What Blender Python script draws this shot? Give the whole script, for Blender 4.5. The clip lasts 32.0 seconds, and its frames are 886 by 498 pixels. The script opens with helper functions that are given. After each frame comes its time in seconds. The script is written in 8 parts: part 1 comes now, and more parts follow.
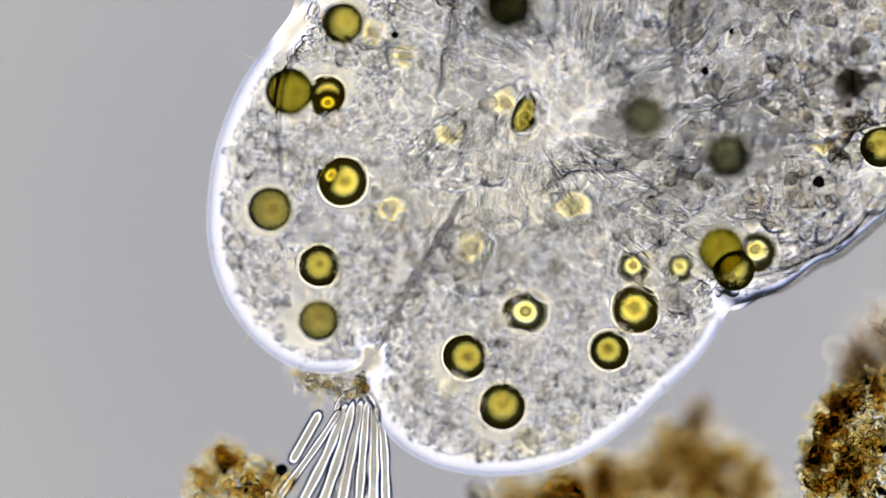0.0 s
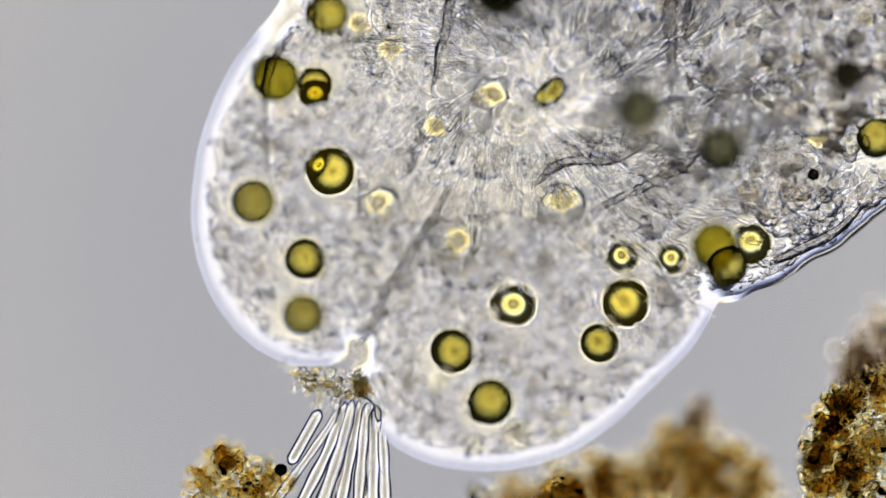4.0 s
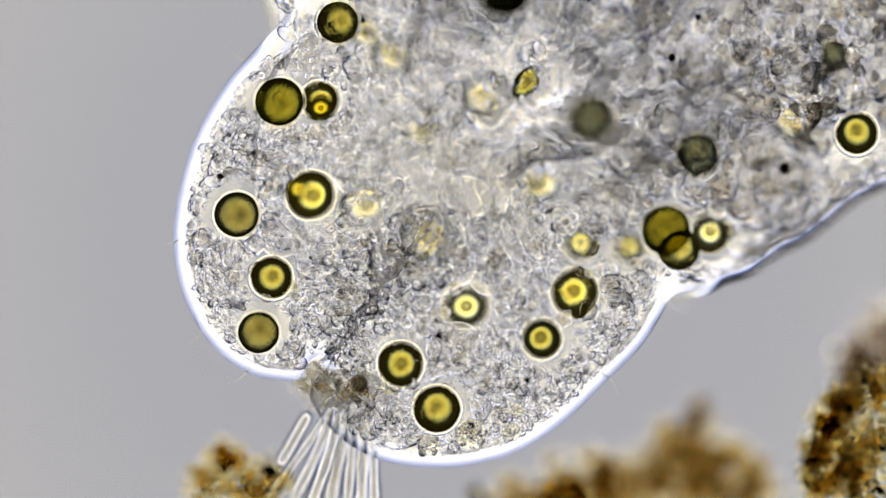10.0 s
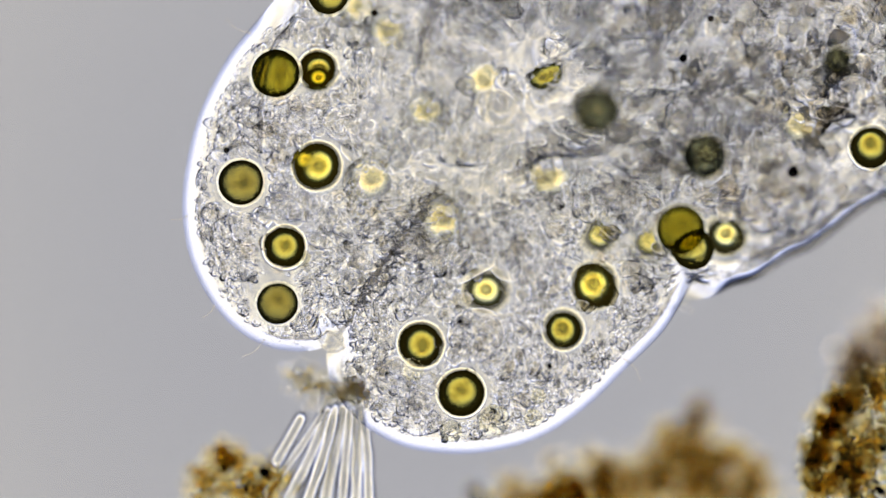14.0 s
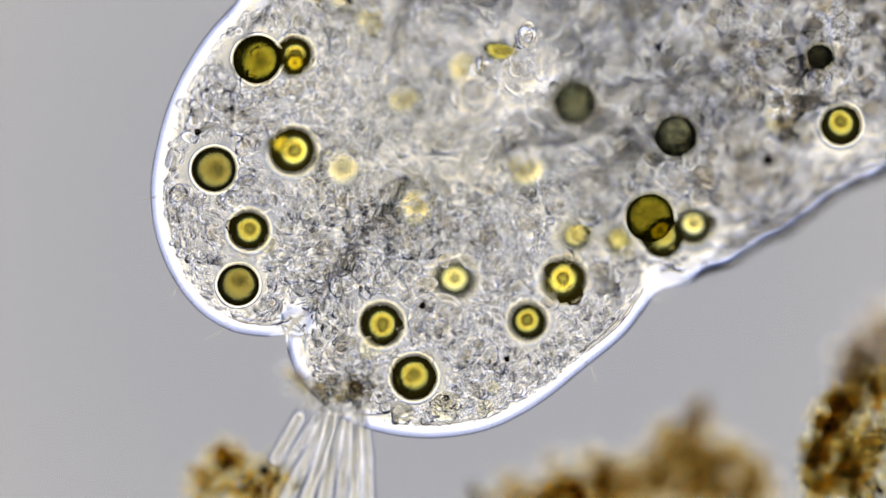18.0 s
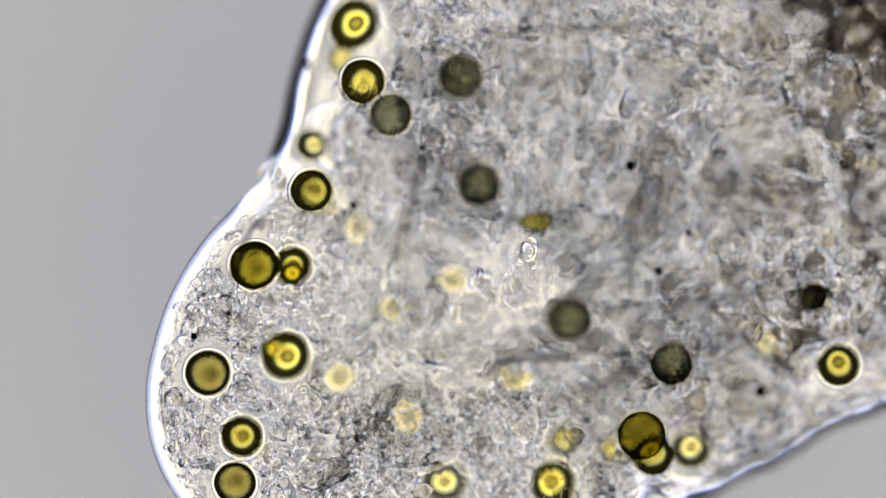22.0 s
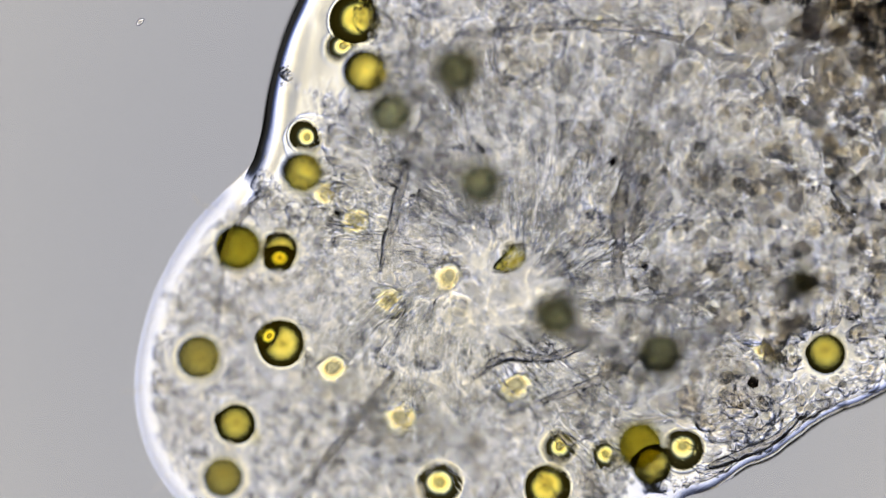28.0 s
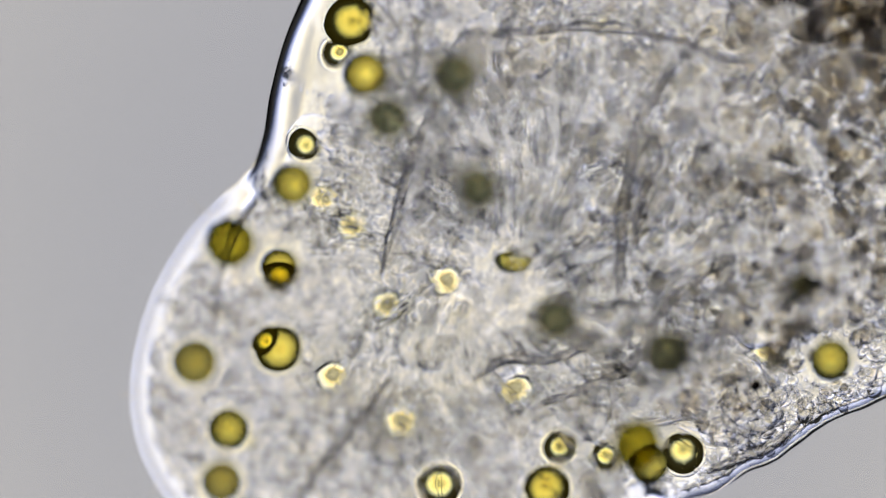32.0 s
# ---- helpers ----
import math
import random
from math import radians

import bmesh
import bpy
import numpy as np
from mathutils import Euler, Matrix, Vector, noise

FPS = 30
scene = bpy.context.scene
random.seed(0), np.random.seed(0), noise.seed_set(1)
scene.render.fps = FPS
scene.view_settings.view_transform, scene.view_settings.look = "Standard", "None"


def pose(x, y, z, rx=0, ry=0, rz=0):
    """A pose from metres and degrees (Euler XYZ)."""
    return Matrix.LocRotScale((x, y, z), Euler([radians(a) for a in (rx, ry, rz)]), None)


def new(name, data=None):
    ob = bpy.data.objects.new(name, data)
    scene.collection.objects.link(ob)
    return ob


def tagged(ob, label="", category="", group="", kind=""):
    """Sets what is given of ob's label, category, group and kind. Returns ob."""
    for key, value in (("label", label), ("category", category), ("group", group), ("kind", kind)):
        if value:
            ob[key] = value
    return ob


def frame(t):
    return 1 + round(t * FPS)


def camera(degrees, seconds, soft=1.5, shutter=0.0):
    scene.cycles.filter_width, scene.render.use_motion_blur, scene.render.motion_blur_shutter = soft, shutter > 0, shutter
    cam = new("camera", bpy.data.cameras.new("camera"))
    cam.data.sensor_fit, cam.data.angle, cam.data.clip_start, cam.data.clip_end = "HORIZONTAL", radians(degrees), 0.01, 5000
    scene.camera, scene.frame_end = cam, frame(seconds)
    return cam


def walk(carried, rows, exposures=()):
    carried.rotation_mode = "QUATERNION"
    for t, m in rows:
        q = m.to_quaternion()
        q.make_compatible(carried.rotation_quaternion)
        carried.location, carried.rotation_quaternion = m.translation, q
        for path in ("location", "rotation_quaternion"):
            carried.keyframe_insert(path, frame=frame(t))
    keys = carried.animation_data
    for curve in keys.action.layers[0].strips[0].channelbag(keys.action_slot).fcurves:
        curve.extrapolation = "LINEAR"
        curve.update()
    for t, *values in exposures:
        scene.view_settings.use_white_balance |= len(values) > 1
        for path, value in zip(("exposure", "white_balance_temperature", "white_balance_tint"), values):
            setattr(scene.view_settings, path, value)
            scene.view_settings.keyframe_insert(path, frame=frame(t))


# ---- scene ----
# A drop of pond water on a slide, sized from the view: one pixel is a millimetre, taken as about 5000 times enlarged,
# one metre for 0.2 mm.
# The camera is the microscope's objective: it looks straight down, slides with the stage
# and racks up and down to focus.
cam = camera(2.0, 32.0, soft=1.3)
cam.data.dof.use_dof = True
cam.data.dof.focus_distance = 44.915
cam.data.dof.aperture_fstop = 0.1566
walk(cam, [
    (0, pose(0.0000, 0.0000, 44.9850)),
    (1.2, pose(0.0000, 0.0000, 44.9710)),
    (2.5, pose(0.0000, 0.0000, 44.9458)),
    (6.6, pose(0.0000, 0.0000, 44.9458)),
    (7.4, pose(0.0000, 0.0000, 44.9850)),
    (8, pose(0.0000, 0.0000, 45.0102)),
    (9, pose(0.0000, 0.0000, 45.0340)),
    (13.5, pose(0.0000, 0.0000, 45.0340)),
    (15.5, pose(0.0000, 0.0000, 45.0158)),
    (16.2, pose(0.0000, 0.0000, 45.0270)),
    (16.8, pose(0.0000, 0.0000, 45.0600)),
    (18.5, pose(0.0000, 0.0000, 45.0650)),
    (19, pose(-0.0110, 0.0130, 45.0650)),
    (19.5, pose(-0.0220, 0.0400, 45.0650)),
    (20, pose(-0.0280, 0.0950, 45.0650)),
    (20.5, pose(0.0080, 0.2430, 45.0650)),
    (21, pose(0.0400, 0.3850, 45.0650)),
    (21.5, pose(0.0420, 0.3900, 45.0650)),
    (23.2, pose(0.0420, 0.3900, 45.0650)),
    (24, pose(0.0420, 0.3900, 45.0870)),
    (25.5, pose(0.0420, 0.3900, 45.1050)),
    (27.5, pose(0.0420, 0.3900, 44.9920)),
    (28.2, pose(0.0420, 0.3900, 44.9290)),
    (29, pose(0.0420, 0.3900, 44.9010)),
    (32, pose(0.0420, 0.3900, 44.8982))])
scene.cycles.max_bounces = 32
scene.cycles.transmission_bounces = 32
scene.cycles.transparent_max_bounces = 32


# ---- light: the condenser's disc from straight below, with an added brighter ring round it ----
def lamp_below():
    world = bpy.data.worlds.new("condenser_and_added_ring")
    scene.world = world
    world.use_nodes = True
    n, ln = world.node_tree.nodes, world.node_tree.links
    n.clear()
    out = n.new("ShaderNodeOutputWorld")
    bg = n.new("ShaderNodeBackground")
    co = n.new("ShaderNodeTexCoord")
    sep = n.new("ShaderNodeSeparateXYZ")
    neg = n.new("ShaderNodeMath"); neg.operation = "MULTIPLY"; neg.inputs[1].default_value = -1
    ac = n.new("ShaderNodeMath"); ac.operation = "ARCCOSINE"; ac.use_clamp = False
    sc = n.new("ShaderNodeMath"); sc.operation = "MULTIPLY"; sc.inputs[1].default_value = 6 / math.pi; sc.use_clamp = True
    # Ring at 5 to 11 degrees: added to brighten rims, specks and droplets.
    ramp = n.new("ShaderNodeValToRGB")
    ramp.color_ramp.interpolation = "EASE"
    # Its warm inner and blue outer tints put colour fringes on edges.
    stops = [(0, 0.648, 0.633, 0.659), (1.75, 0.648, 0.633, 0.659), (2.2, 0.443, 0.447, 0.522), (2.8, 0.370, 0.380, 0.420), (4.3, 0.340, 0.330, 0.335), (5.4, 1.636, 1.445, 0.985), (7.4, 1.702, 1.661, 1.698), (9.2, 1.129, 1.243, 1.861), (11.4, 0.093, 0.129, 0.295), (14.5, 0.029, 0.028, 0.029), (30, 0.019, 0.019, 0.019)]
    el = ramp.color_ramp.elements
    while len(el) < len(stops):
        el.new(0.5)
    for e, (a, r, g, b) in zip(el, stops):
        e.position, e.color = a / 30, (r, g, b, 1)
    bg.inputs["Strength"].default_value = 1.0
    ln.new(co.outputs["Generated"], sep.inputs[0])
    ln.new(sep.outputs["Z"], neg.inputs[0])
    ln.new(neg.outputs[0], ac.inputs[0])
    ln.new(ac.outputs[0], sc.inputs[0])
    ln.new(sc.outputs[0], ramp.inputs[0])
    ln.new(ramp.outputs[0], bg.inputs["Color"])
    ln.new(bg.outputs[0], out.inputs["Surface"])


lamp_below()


# ---- materials ----
def jelly(name, light, dark, ior, rough=0.0, grain=0.0, grain_scale=60.0, mottle=14.0, island=False, stretch=(1, 1, 1), span=(.33, .67), relief=False):
    """Clear, tinted matter that bends light. grain: depth of its fine relief in metres."""
    m = bpy.data.materials.new(name)
    m.use_nodes = True
    n, ln = m.node_tree.nodes, m.node_tree.links
    n.clear()
    out = n.new("ShaderNodeOutputMaterial")
    ref = n.new("ShaderNodeBsdfRefraction")
    ref.inputs["IOR"].default_value = ior
    ref.inputs["Roughness"].default_value = rough
    co = n.new("ShaderNodeTexCoord")
    mp = n.new("ShaderNodeMapping")
    mp.inputs["Scale"].default_value = stretch
    ln.new(co.outputs["Object"], mp.inputs[0])
    tex = n.new("ShaderNodeTexNoise")
    tex.inputs["Scale"].default_value = mottle
    tex.inputs["Detail"].default_value = 4
    ln.new(mp.outputs[0], tex.inputs["Vector"])
    mr = n.new("ShaderNodeMapRange")
    mr.inputs[1].default_value, mr.inputs[2].default_value = span
    fac = tex.outputs["Fac"]
    if island:
        geo = n.new("ShaderNodeNewGeometry")
        add = n.new("ShaderNodeMath"); add.operation = "MULTIPLY_ADD"
        add.inputs[1].default_value = 0.8
        ln.new(geo.outputs["Random Per Island"], add.inputs[0])
        sub = n.new("ShaderNodeMath"); sub.operation = "MULTIPLY"; sub.inputs[1].default_value = 0.25
        ln.new(fac, sub.inputs[0])
        ln.new(sub.outputs[0], add.inputs[2])
        fac = add.outputs[0]
        mr.inputs[1].default_value, mr.inputs[2].default_value = 0.12, 0.92
    ln.new(fac, mr.inputs[0])
    mix = n.new("ShaderNodeMix"); mix.data_type = "RGBA"
    mix.inputs[6].default_value, mix.inputs[7].default_value = (*light, 1), (*dark, 1)
    ln.new(mr.outputs[0], mix.inputs[0])
    ln.new(mix.outputs[2], ref.inputs["Color"])
    if grain:
        fine = n.new("ShaderNodeTexNoise")
        fine.inputs["Scale"].default_value = grain_scale
        fine.inputs["Detail"].default_value = 2.5
        fine.inputs["Roughness"].default_value = 0.5
        ln.new(mp.outputs[0], fine.inputs["Vector"])
        bump = n.new("ShaderNodeBump")
        bump.inputs["Strength"].default_value = 1
        bump.inputs["Distance"].default_value = grain
        ln.new(fine.outputs["Fac"], bump.inputs["Height"])
        if relief:
            depth = n.new("ShaderNodeAttribute")
            depth.attribute_name = "relief"
            ln.new(depth.outputs["Fac"], bump.inputs["Strength"])
        ln.new(bump.outputs[0], ref.inputs["Normal"])
    ln.new(ref.outputs[0], out.inputs["Surface"])
    return m


BODY = jelly("body_jelly", (1, .998, .985), (.992, .988, .970), 1.08, grain=.0030, grain_scale=60, relief=True, mottle=6, span=(.45, .72))
GRANULE = jelly("cell_granules", (1, 1, 1), (.94, .935, .92), 1.045, island=True)
DARK_VESICLE = jelly("dark_vesicles", (1, .97, .90), (.58, .57, .56), 1.06, island=True)
VESICLE = jelly("coarse_vesicles", (1, 1, .98), (.96, .94, .90), 1.03, island=True)
CILIA = jelly("clear_cilia", (1, 1, 1), (.98, .98, .97), 1.045, island=True)
FOLD = jelly("tissue_fold", (.87, .86, .84), (.73, .72, .71), 1.12)
# Dark tint that stands in for the shade in the groove between the lobes.
GROOVE_SHADE = jelly("groove_shade", (.80, .79, .77), (.60, .59, .58), 1.10)
WRINKLE = jelly("rim_wrinkle", (1, .99, .95), (.95, .93, .89), 1.08)
OIL = {
    "olive": jelly("olive_oil", (.58, .54, .29), (.51, .47, .24), 1.072, mottle=40),
    "olive_ring": jelly("olive_oil_thick", (.75, .70, .33), (.68, .63, .28), 1.12, mottle=40),
    "gold": jelly("golden_oil", (.94, .87, .42), (.90, .82, .34), 1.125, mottle=40),
    "pale": jelly("pale_oil", (1, .96, .64), (.98, .92, .54), 1.15, mottle=40),
    "dark": jelly("dark_olive_oil", (.58, .54, .18), (.48, .44, .12), 1.085, mottle=40),
    # Olive oil tinted grey: its dark out-of-focus look is put into the colour.
    "grey": jelly("defocus_grey_oil", (.66, .67, .55), (.58, .59, .47), 1.10, mottle=40),
    # Amber tint carries the glow of droplets lying below the focus.
    "amber": jelly("soft_amber", (1, .97, .78), (1, .94, .70), 1.10, grain=.001, grain_scale=90),
}
# Clear shell added round droplets to give a bright halo; also skins vesicles.
CLEAR_SHELL = jelly("clear_shell", (1, .99, .92), (1, .98, .88), 1.015, mottle=30)
DETRITUS = jelly("brown_detritus", (1, .985, .87), (.98, .90, .66), 1.06, island=True, mottle=30)
DETRITUS_PALE = jelly("pale_detritus", (1, .99, .93), (.99, .94, .76), 1.08, island=True, mottle=30)
CRUMB = jelly("clear_crumb", (1, 1, .97), (.96, .93, .85), 1.07, island=True, mottle=30)
SPICULE = jelly("clear_spicule", (.98, .98, .97), (.90, .89, .85), 1.10, mottle=20)
PANE = bpy.data.materials.new("slide_glass")
PANE.use_nodes = True
PANE.node_tree.nodes.clear()
_o = PANE.node_tree.nodes.new("ShaderNodeOutputMaterial")
_t = PANE.node_tree.nodes.new("ShaderNodeBsdfTransparent")
_g = PANE.node_tree.nodes.new("ShaderNodeBsdfGlossy")
_g.inputs["Roughness"].default_value = .03
_m = PANE.node_tree.nodes.new("ShaderNodeMixShader")
_m.inputs[0].default_value = .03
PANE.node_tree.links.new(_t.outputs[0], _m.inputs[1])
PANE.node_tree.links.new(_g.outputs[0], _m.inputs[2])
PANE.node_tree.links.new(_m.outputs[0], _o.inputs[0])


# ---- helpers ----
def mesh_of(name, verts, faces, mat, smooth=True):
    me = bpy.data.meshes.new(name)
    me.from_pydata([tuple(v) for v in verts], [], faces)
    me.materials.append(mat)
    if smooth:
        me.polygons.foreach_set("use_smooth", [True] * len(me.polygons))
    me.update()
    return me


def hang(name, me, parent=None, label=""):
    ob = new(name, me)
    ob.parent = parent
    if label:
        ob["label"] = label
    return ob


def part(name, bm, material, parent, label="", smooth=True):
    me = bpy.data.meshes.new(name)
    bm.to_mesh(me)
    bm.free()
    me.materials.append(material)
    if smooth:
        me.polygons.foreach_set("use_smooth", [True] * len(me.polygons))
    return hang(name, me, parent, label)


def ico(level):
    bm = bmesh.new()
    bmesh.ops.create_icosphere(bm, subdivisions=level, radius=1)
    v = np.array([x.co[:] for x in bm.verts])
    bm.verts.index_update()
    f = np.array([[x.index for x in q.verts] for q in bm.faces])
    bm.free()
    return v, f


ICO0, ICO1, ICO2, ICO4 = ico(1), ico(2), ico(3), ico(4)
rng = np.random.default_rng(7)


def lentil(base):
    """A flat lens with a thin edge."""
    v, f = base
    b = np.linalg.norm(v[:, :2], axis=1)
    return np.c_[v[:, :2], np.sign(v[:, 2]) * (.75 * (1 - b * b) + .01)], f


LENTIL0, LENTIL1 = lentil(ICO0), lentil(ICO1)


def grains(name, places, sizes, mat, parent, squash=0.7, rough=0.25, base=ICO2, label="", smooth=True):
    """Many small lumps, joined: places (n, 3), sizes (n,)."""
    v0, f0 = base
    n = len(places)
    way, turn = rng.normal(0, 1.3, (n, 2, 3)), rng.uniform(0, 6.3, (n, 2, 1))
    k = 1 + rough * np.sin(way @ v0.T + turn).sum(1)[:, :, None]
    ax = rng.uniform(0.65, 1.35, (n, 1, 3))
    ax[:, :, 2] *= squash
    ang = rng.uniform(0, 6.283, n)
    v = v0[None] * k * ax * np.asarray(sizes)[:, None, None]
    c, s = np.cos(ang)[:, None], np.sin(ang)[:, None]
    x, y = v[:, :, 0] * c - v[:, :, 1] * s, v[:, :, 0] * s + v[:, :, 1] * c
    v = np.stack([x, y, v[:, :, 2]], 2) + np.asarray(places)[:, None, :]
    f = (f0[None] + (np.arange(n) * len(v0))[:, None, None]).reshape(-1, 3)
    ob = hang(name, mesh_of(name, v.reshape(-1, 3), f.tolist(), mat, smooth), parent, label)
    ob["kind"] = "stuff"
    return ob


def smooth_line(pts, n):
    """n points along a Catmull-Rom line through pts."""
    p = np.array(pts, float)
    p = np.vstack([2 * p[0] - p[1], p, 2 * p[-1] - p[-2]])
    out = []
    for u in np.linspace(0, len(p) - 3 - 1e-6, n):
        i = int(u)
        t = u - i
        a, b, c, d = p[i:i + 4]
        out.append(0.5 * (2 * b + (c - a) * t + (2 * a - 5 * b + 4 * c - d) * t * t + (3 * b - a - 3 * c + d) * t ** 3))
    return np.array(out)


def tube(pts, radii, sides=8):
    """Verts and faces of a closed tube along pts (n, 3)."""
    pts = np.asarray(pts, float)
    n = len(pts)
    tang = np.gradient(pts, axis=0)
    tang /= np.linalg.norm(tang, axis=1)[:, None] + 1e-12
    up = np.array([0, 0, 1.0])
    if abs(tang[0] @ up) > 0.9:
        up = np.array([1.0, 0, 0])
    a = np.cross(tang, up)
    a /= np.linalg.norm(a, axis=1)[:, None] + 1e-12
    b = np.cross(tang, a)
    th = np.arange(sides) * 2 * math.pi / sides
    r = np.asarray(radii)[:, None, None]
    v = pts[:, None] + r * (np.cos(th)[None, :, None] * a[:, None] + np.sin(th)[None, :, None] * b[:, None])
    v = v.reshape(-1, 3)
    f = [(i * sides + j, i * sides + (j + 1) % sides, (i + 1) * sides + (j + 1) % sides, (i + 1) * sides + j) for i in range(n - 1) for j in range(sides)]
    f += [tuple(range(sides))[::-1], tuple((n - 1) * sides + j for j in range(sides))]
    return v, f


# ---- the slide ----
FLOOR = -0.24


def slide():
    bm = bmesh.new()
    bmesh.ops.create_cube(bm, size=1)
    bmesh.ops.scale(bm, vec=(9.0, 6.0, 0.12), verts=bm.verts)
    bmesh.ops.translate(bm, vec=(0.3, 0.3, FLOOR - 0.06), verts=bm.verts)
    bmesh.ops.bevel(bm, geom=bm.edges, offset=0.01, segments=2, affect="EDGES")
    ob = part("ground", bm, PANE, None, smooth=False)
    tagged(ob, "clear glass microscope slide lit from below", "glass slide", kind="structure")


slide()


# ---- oil droplets: name: kind, radius, height, place in view pixels at 19 s ----
DROPS = {  # in and about the lobes
    "d1": ("olive_ring", .036, 0.125, 560, -64), "d2": ("dark", .042, 0.13, 469, 92), "d3": ("gold", .032, 0.07, 533, 88),
    "d4": ("gold", .041, 0.049, 540, 258), "d5": ("olive", .039, 0.118, 400, 287), "d6": ("olive_ring", .035, 0.076, 467, 398),
    "d7": ("olive", .036, 0.134, 454, 492), "d8": ("amber", .030, -0.112, 632, 290), "d9": ("amber", .031, -0.119, 768, 365),
    "d10": ("amber", .036, -0.119, 955, 300), "d11": ("pale", .036, -0.042, 838, 496),
}
DROPS.update({  # towards the trunk
    "d12": ("olive_ring", .038, 0.056, 712, 575), "d13": ("olive_ring", .040, 0.092, 772, 670), "d14": ("olive_ring", .033, 0.040, 969, 575),
    "d15": ("gold", .039, 0.0168, 1028, 504), "d16": ("pale", .027, -0.049, 1045, 425), "d17": ("pale", .025, -0.063, 1122, 432),
    "d18": ("dark", .042, .16, 1180, 393), "d19": ("pale", .037, -0.028, 1257, 409), "d20": ("olive_ring", .036, 0.078, 1513, 236),
    "d22": ("grey", .036, 0.19, 1218, 250),
})
DROPS.update({  # along the back
    "e1": ("gold", .038, 0.125, 627, -289), "e2": ("gold", .046, 0, 603, -402), "e3": ("pale", .028, -0.014, 549, -157),
    "e4": ("grey", .036, 0.19, 682, -226), "e5": ("grey", .038, 0.24, 797, -303), "e6": ("grey", .036, 0.24, 854, -90),
    "e7": ("grey", .036, 0.245, 1040, 185), "e8": ("grey", .022, 0.185, 1467, 112), "f1": ("amber", .026, -0.126, 614, -14),
    "f2": ("amber", .027, -0.126, 665, 31), "f3": ("amber", .026, -0.126, 729, 174), "f4": ("pale", .026, -0.084, 644, -275),
    "f5": ("amber", .034, -0.14, 836, 123), "f6": ("amber", .030, -0.126, 1396, 220),
})


# ---- the animal ----
def from_view(x, y):
    """Turns the animal's view pixels at 19 s, its rest pose here, into metres."""
    return np.array([(x - 784) / 1000 - .011, (441 - y) / 1000 + .013])


# Outline, groove and wall follow the camera's view, in pixels.
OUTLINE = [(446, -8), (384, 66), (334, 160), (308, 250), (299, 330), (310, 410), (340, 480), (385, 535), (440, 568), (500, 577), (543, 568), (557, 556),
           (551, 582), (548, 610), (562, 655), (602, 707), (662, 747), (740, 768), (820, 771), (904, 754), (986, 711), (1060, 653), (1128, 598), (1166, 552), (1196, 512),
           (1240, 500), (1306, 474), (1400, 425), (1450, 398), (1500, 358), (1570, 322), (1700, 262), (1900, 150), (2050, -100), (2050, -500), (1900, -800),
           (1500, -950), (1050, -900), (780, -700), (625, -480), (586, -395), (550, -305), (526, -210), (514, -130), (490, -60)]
GROOVE = [(560, 556), (600, 505), (640, 440), (690, 380), (725, 325), (780, 270)]
WALL = [(600, -330), (582, -230), (565, -150), (530, -60), (470, 10), (440, 110), (432, 210), (440, 300)]


def segment_distance(q, a, b):
    ab = b - a
    t = np.clip(((q - a) @ ab) / (ab @ ab), 0, 1)
    return np.linalg.norm(q - (a + t[:, None] * ab), axis=1)


def line_distance(q, pts):
    d = np.full(len(q), 1e9)
    for a, b in zip(pts[:-1], pts[1:]):
        d = np.minimum(d, segment_distance(q, a, b))
    return d


def inside(q, pts):
    odd = np.zeros(len(q), bool)
    for a, b in zip(pts, np.roll(pts, -1, axis=0)):
        cross = (a[1] > q[:, 1]) != (b[1] > q[:, 1])
        x = a[0] + (q[:, 1] - a[1]) / (b[1] - a[1] + 1e-12) * (b[0] - a[0])
        odd ^= cross & (q[:, 0] < x)
    return odd


RIM = np.array([from_view(*p) for p in OUTLINE])
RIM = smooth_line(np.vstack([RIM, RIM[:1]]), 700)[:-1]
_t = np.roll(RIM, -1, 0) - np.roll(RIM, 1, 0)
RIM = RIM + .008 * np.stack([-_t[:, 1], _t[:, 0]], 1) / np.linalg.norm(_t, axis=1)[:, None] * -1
_wave = np.clip((RIM[:, 0] - from_view(1210, 0)[0]) / .05, 0, 1) * (RIM[:, 1] < .3)
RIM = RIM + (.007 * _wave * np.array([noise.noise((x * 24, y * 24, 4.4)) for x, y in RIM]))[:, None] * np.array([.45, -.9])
GROOVE_LINE = smooth_line([from_view(*p) for p in GROOVE], 30)
WALL_LINE = smooth_line([from_view(*p) for p in WALL], 40)


def depth_of(q):
    """Signed distance into the body."""
    d = line_distance(q, np.vstack([RIM, RIM[:1]]))
    return np.where(inside(q, RIM), d, -d)


RIM_D = np.linspace(0, .3, 601)
RIM_H = np.cumsum(1.0 * np.exp(-(RIM_D / .022) ** 1.4)) * .0005


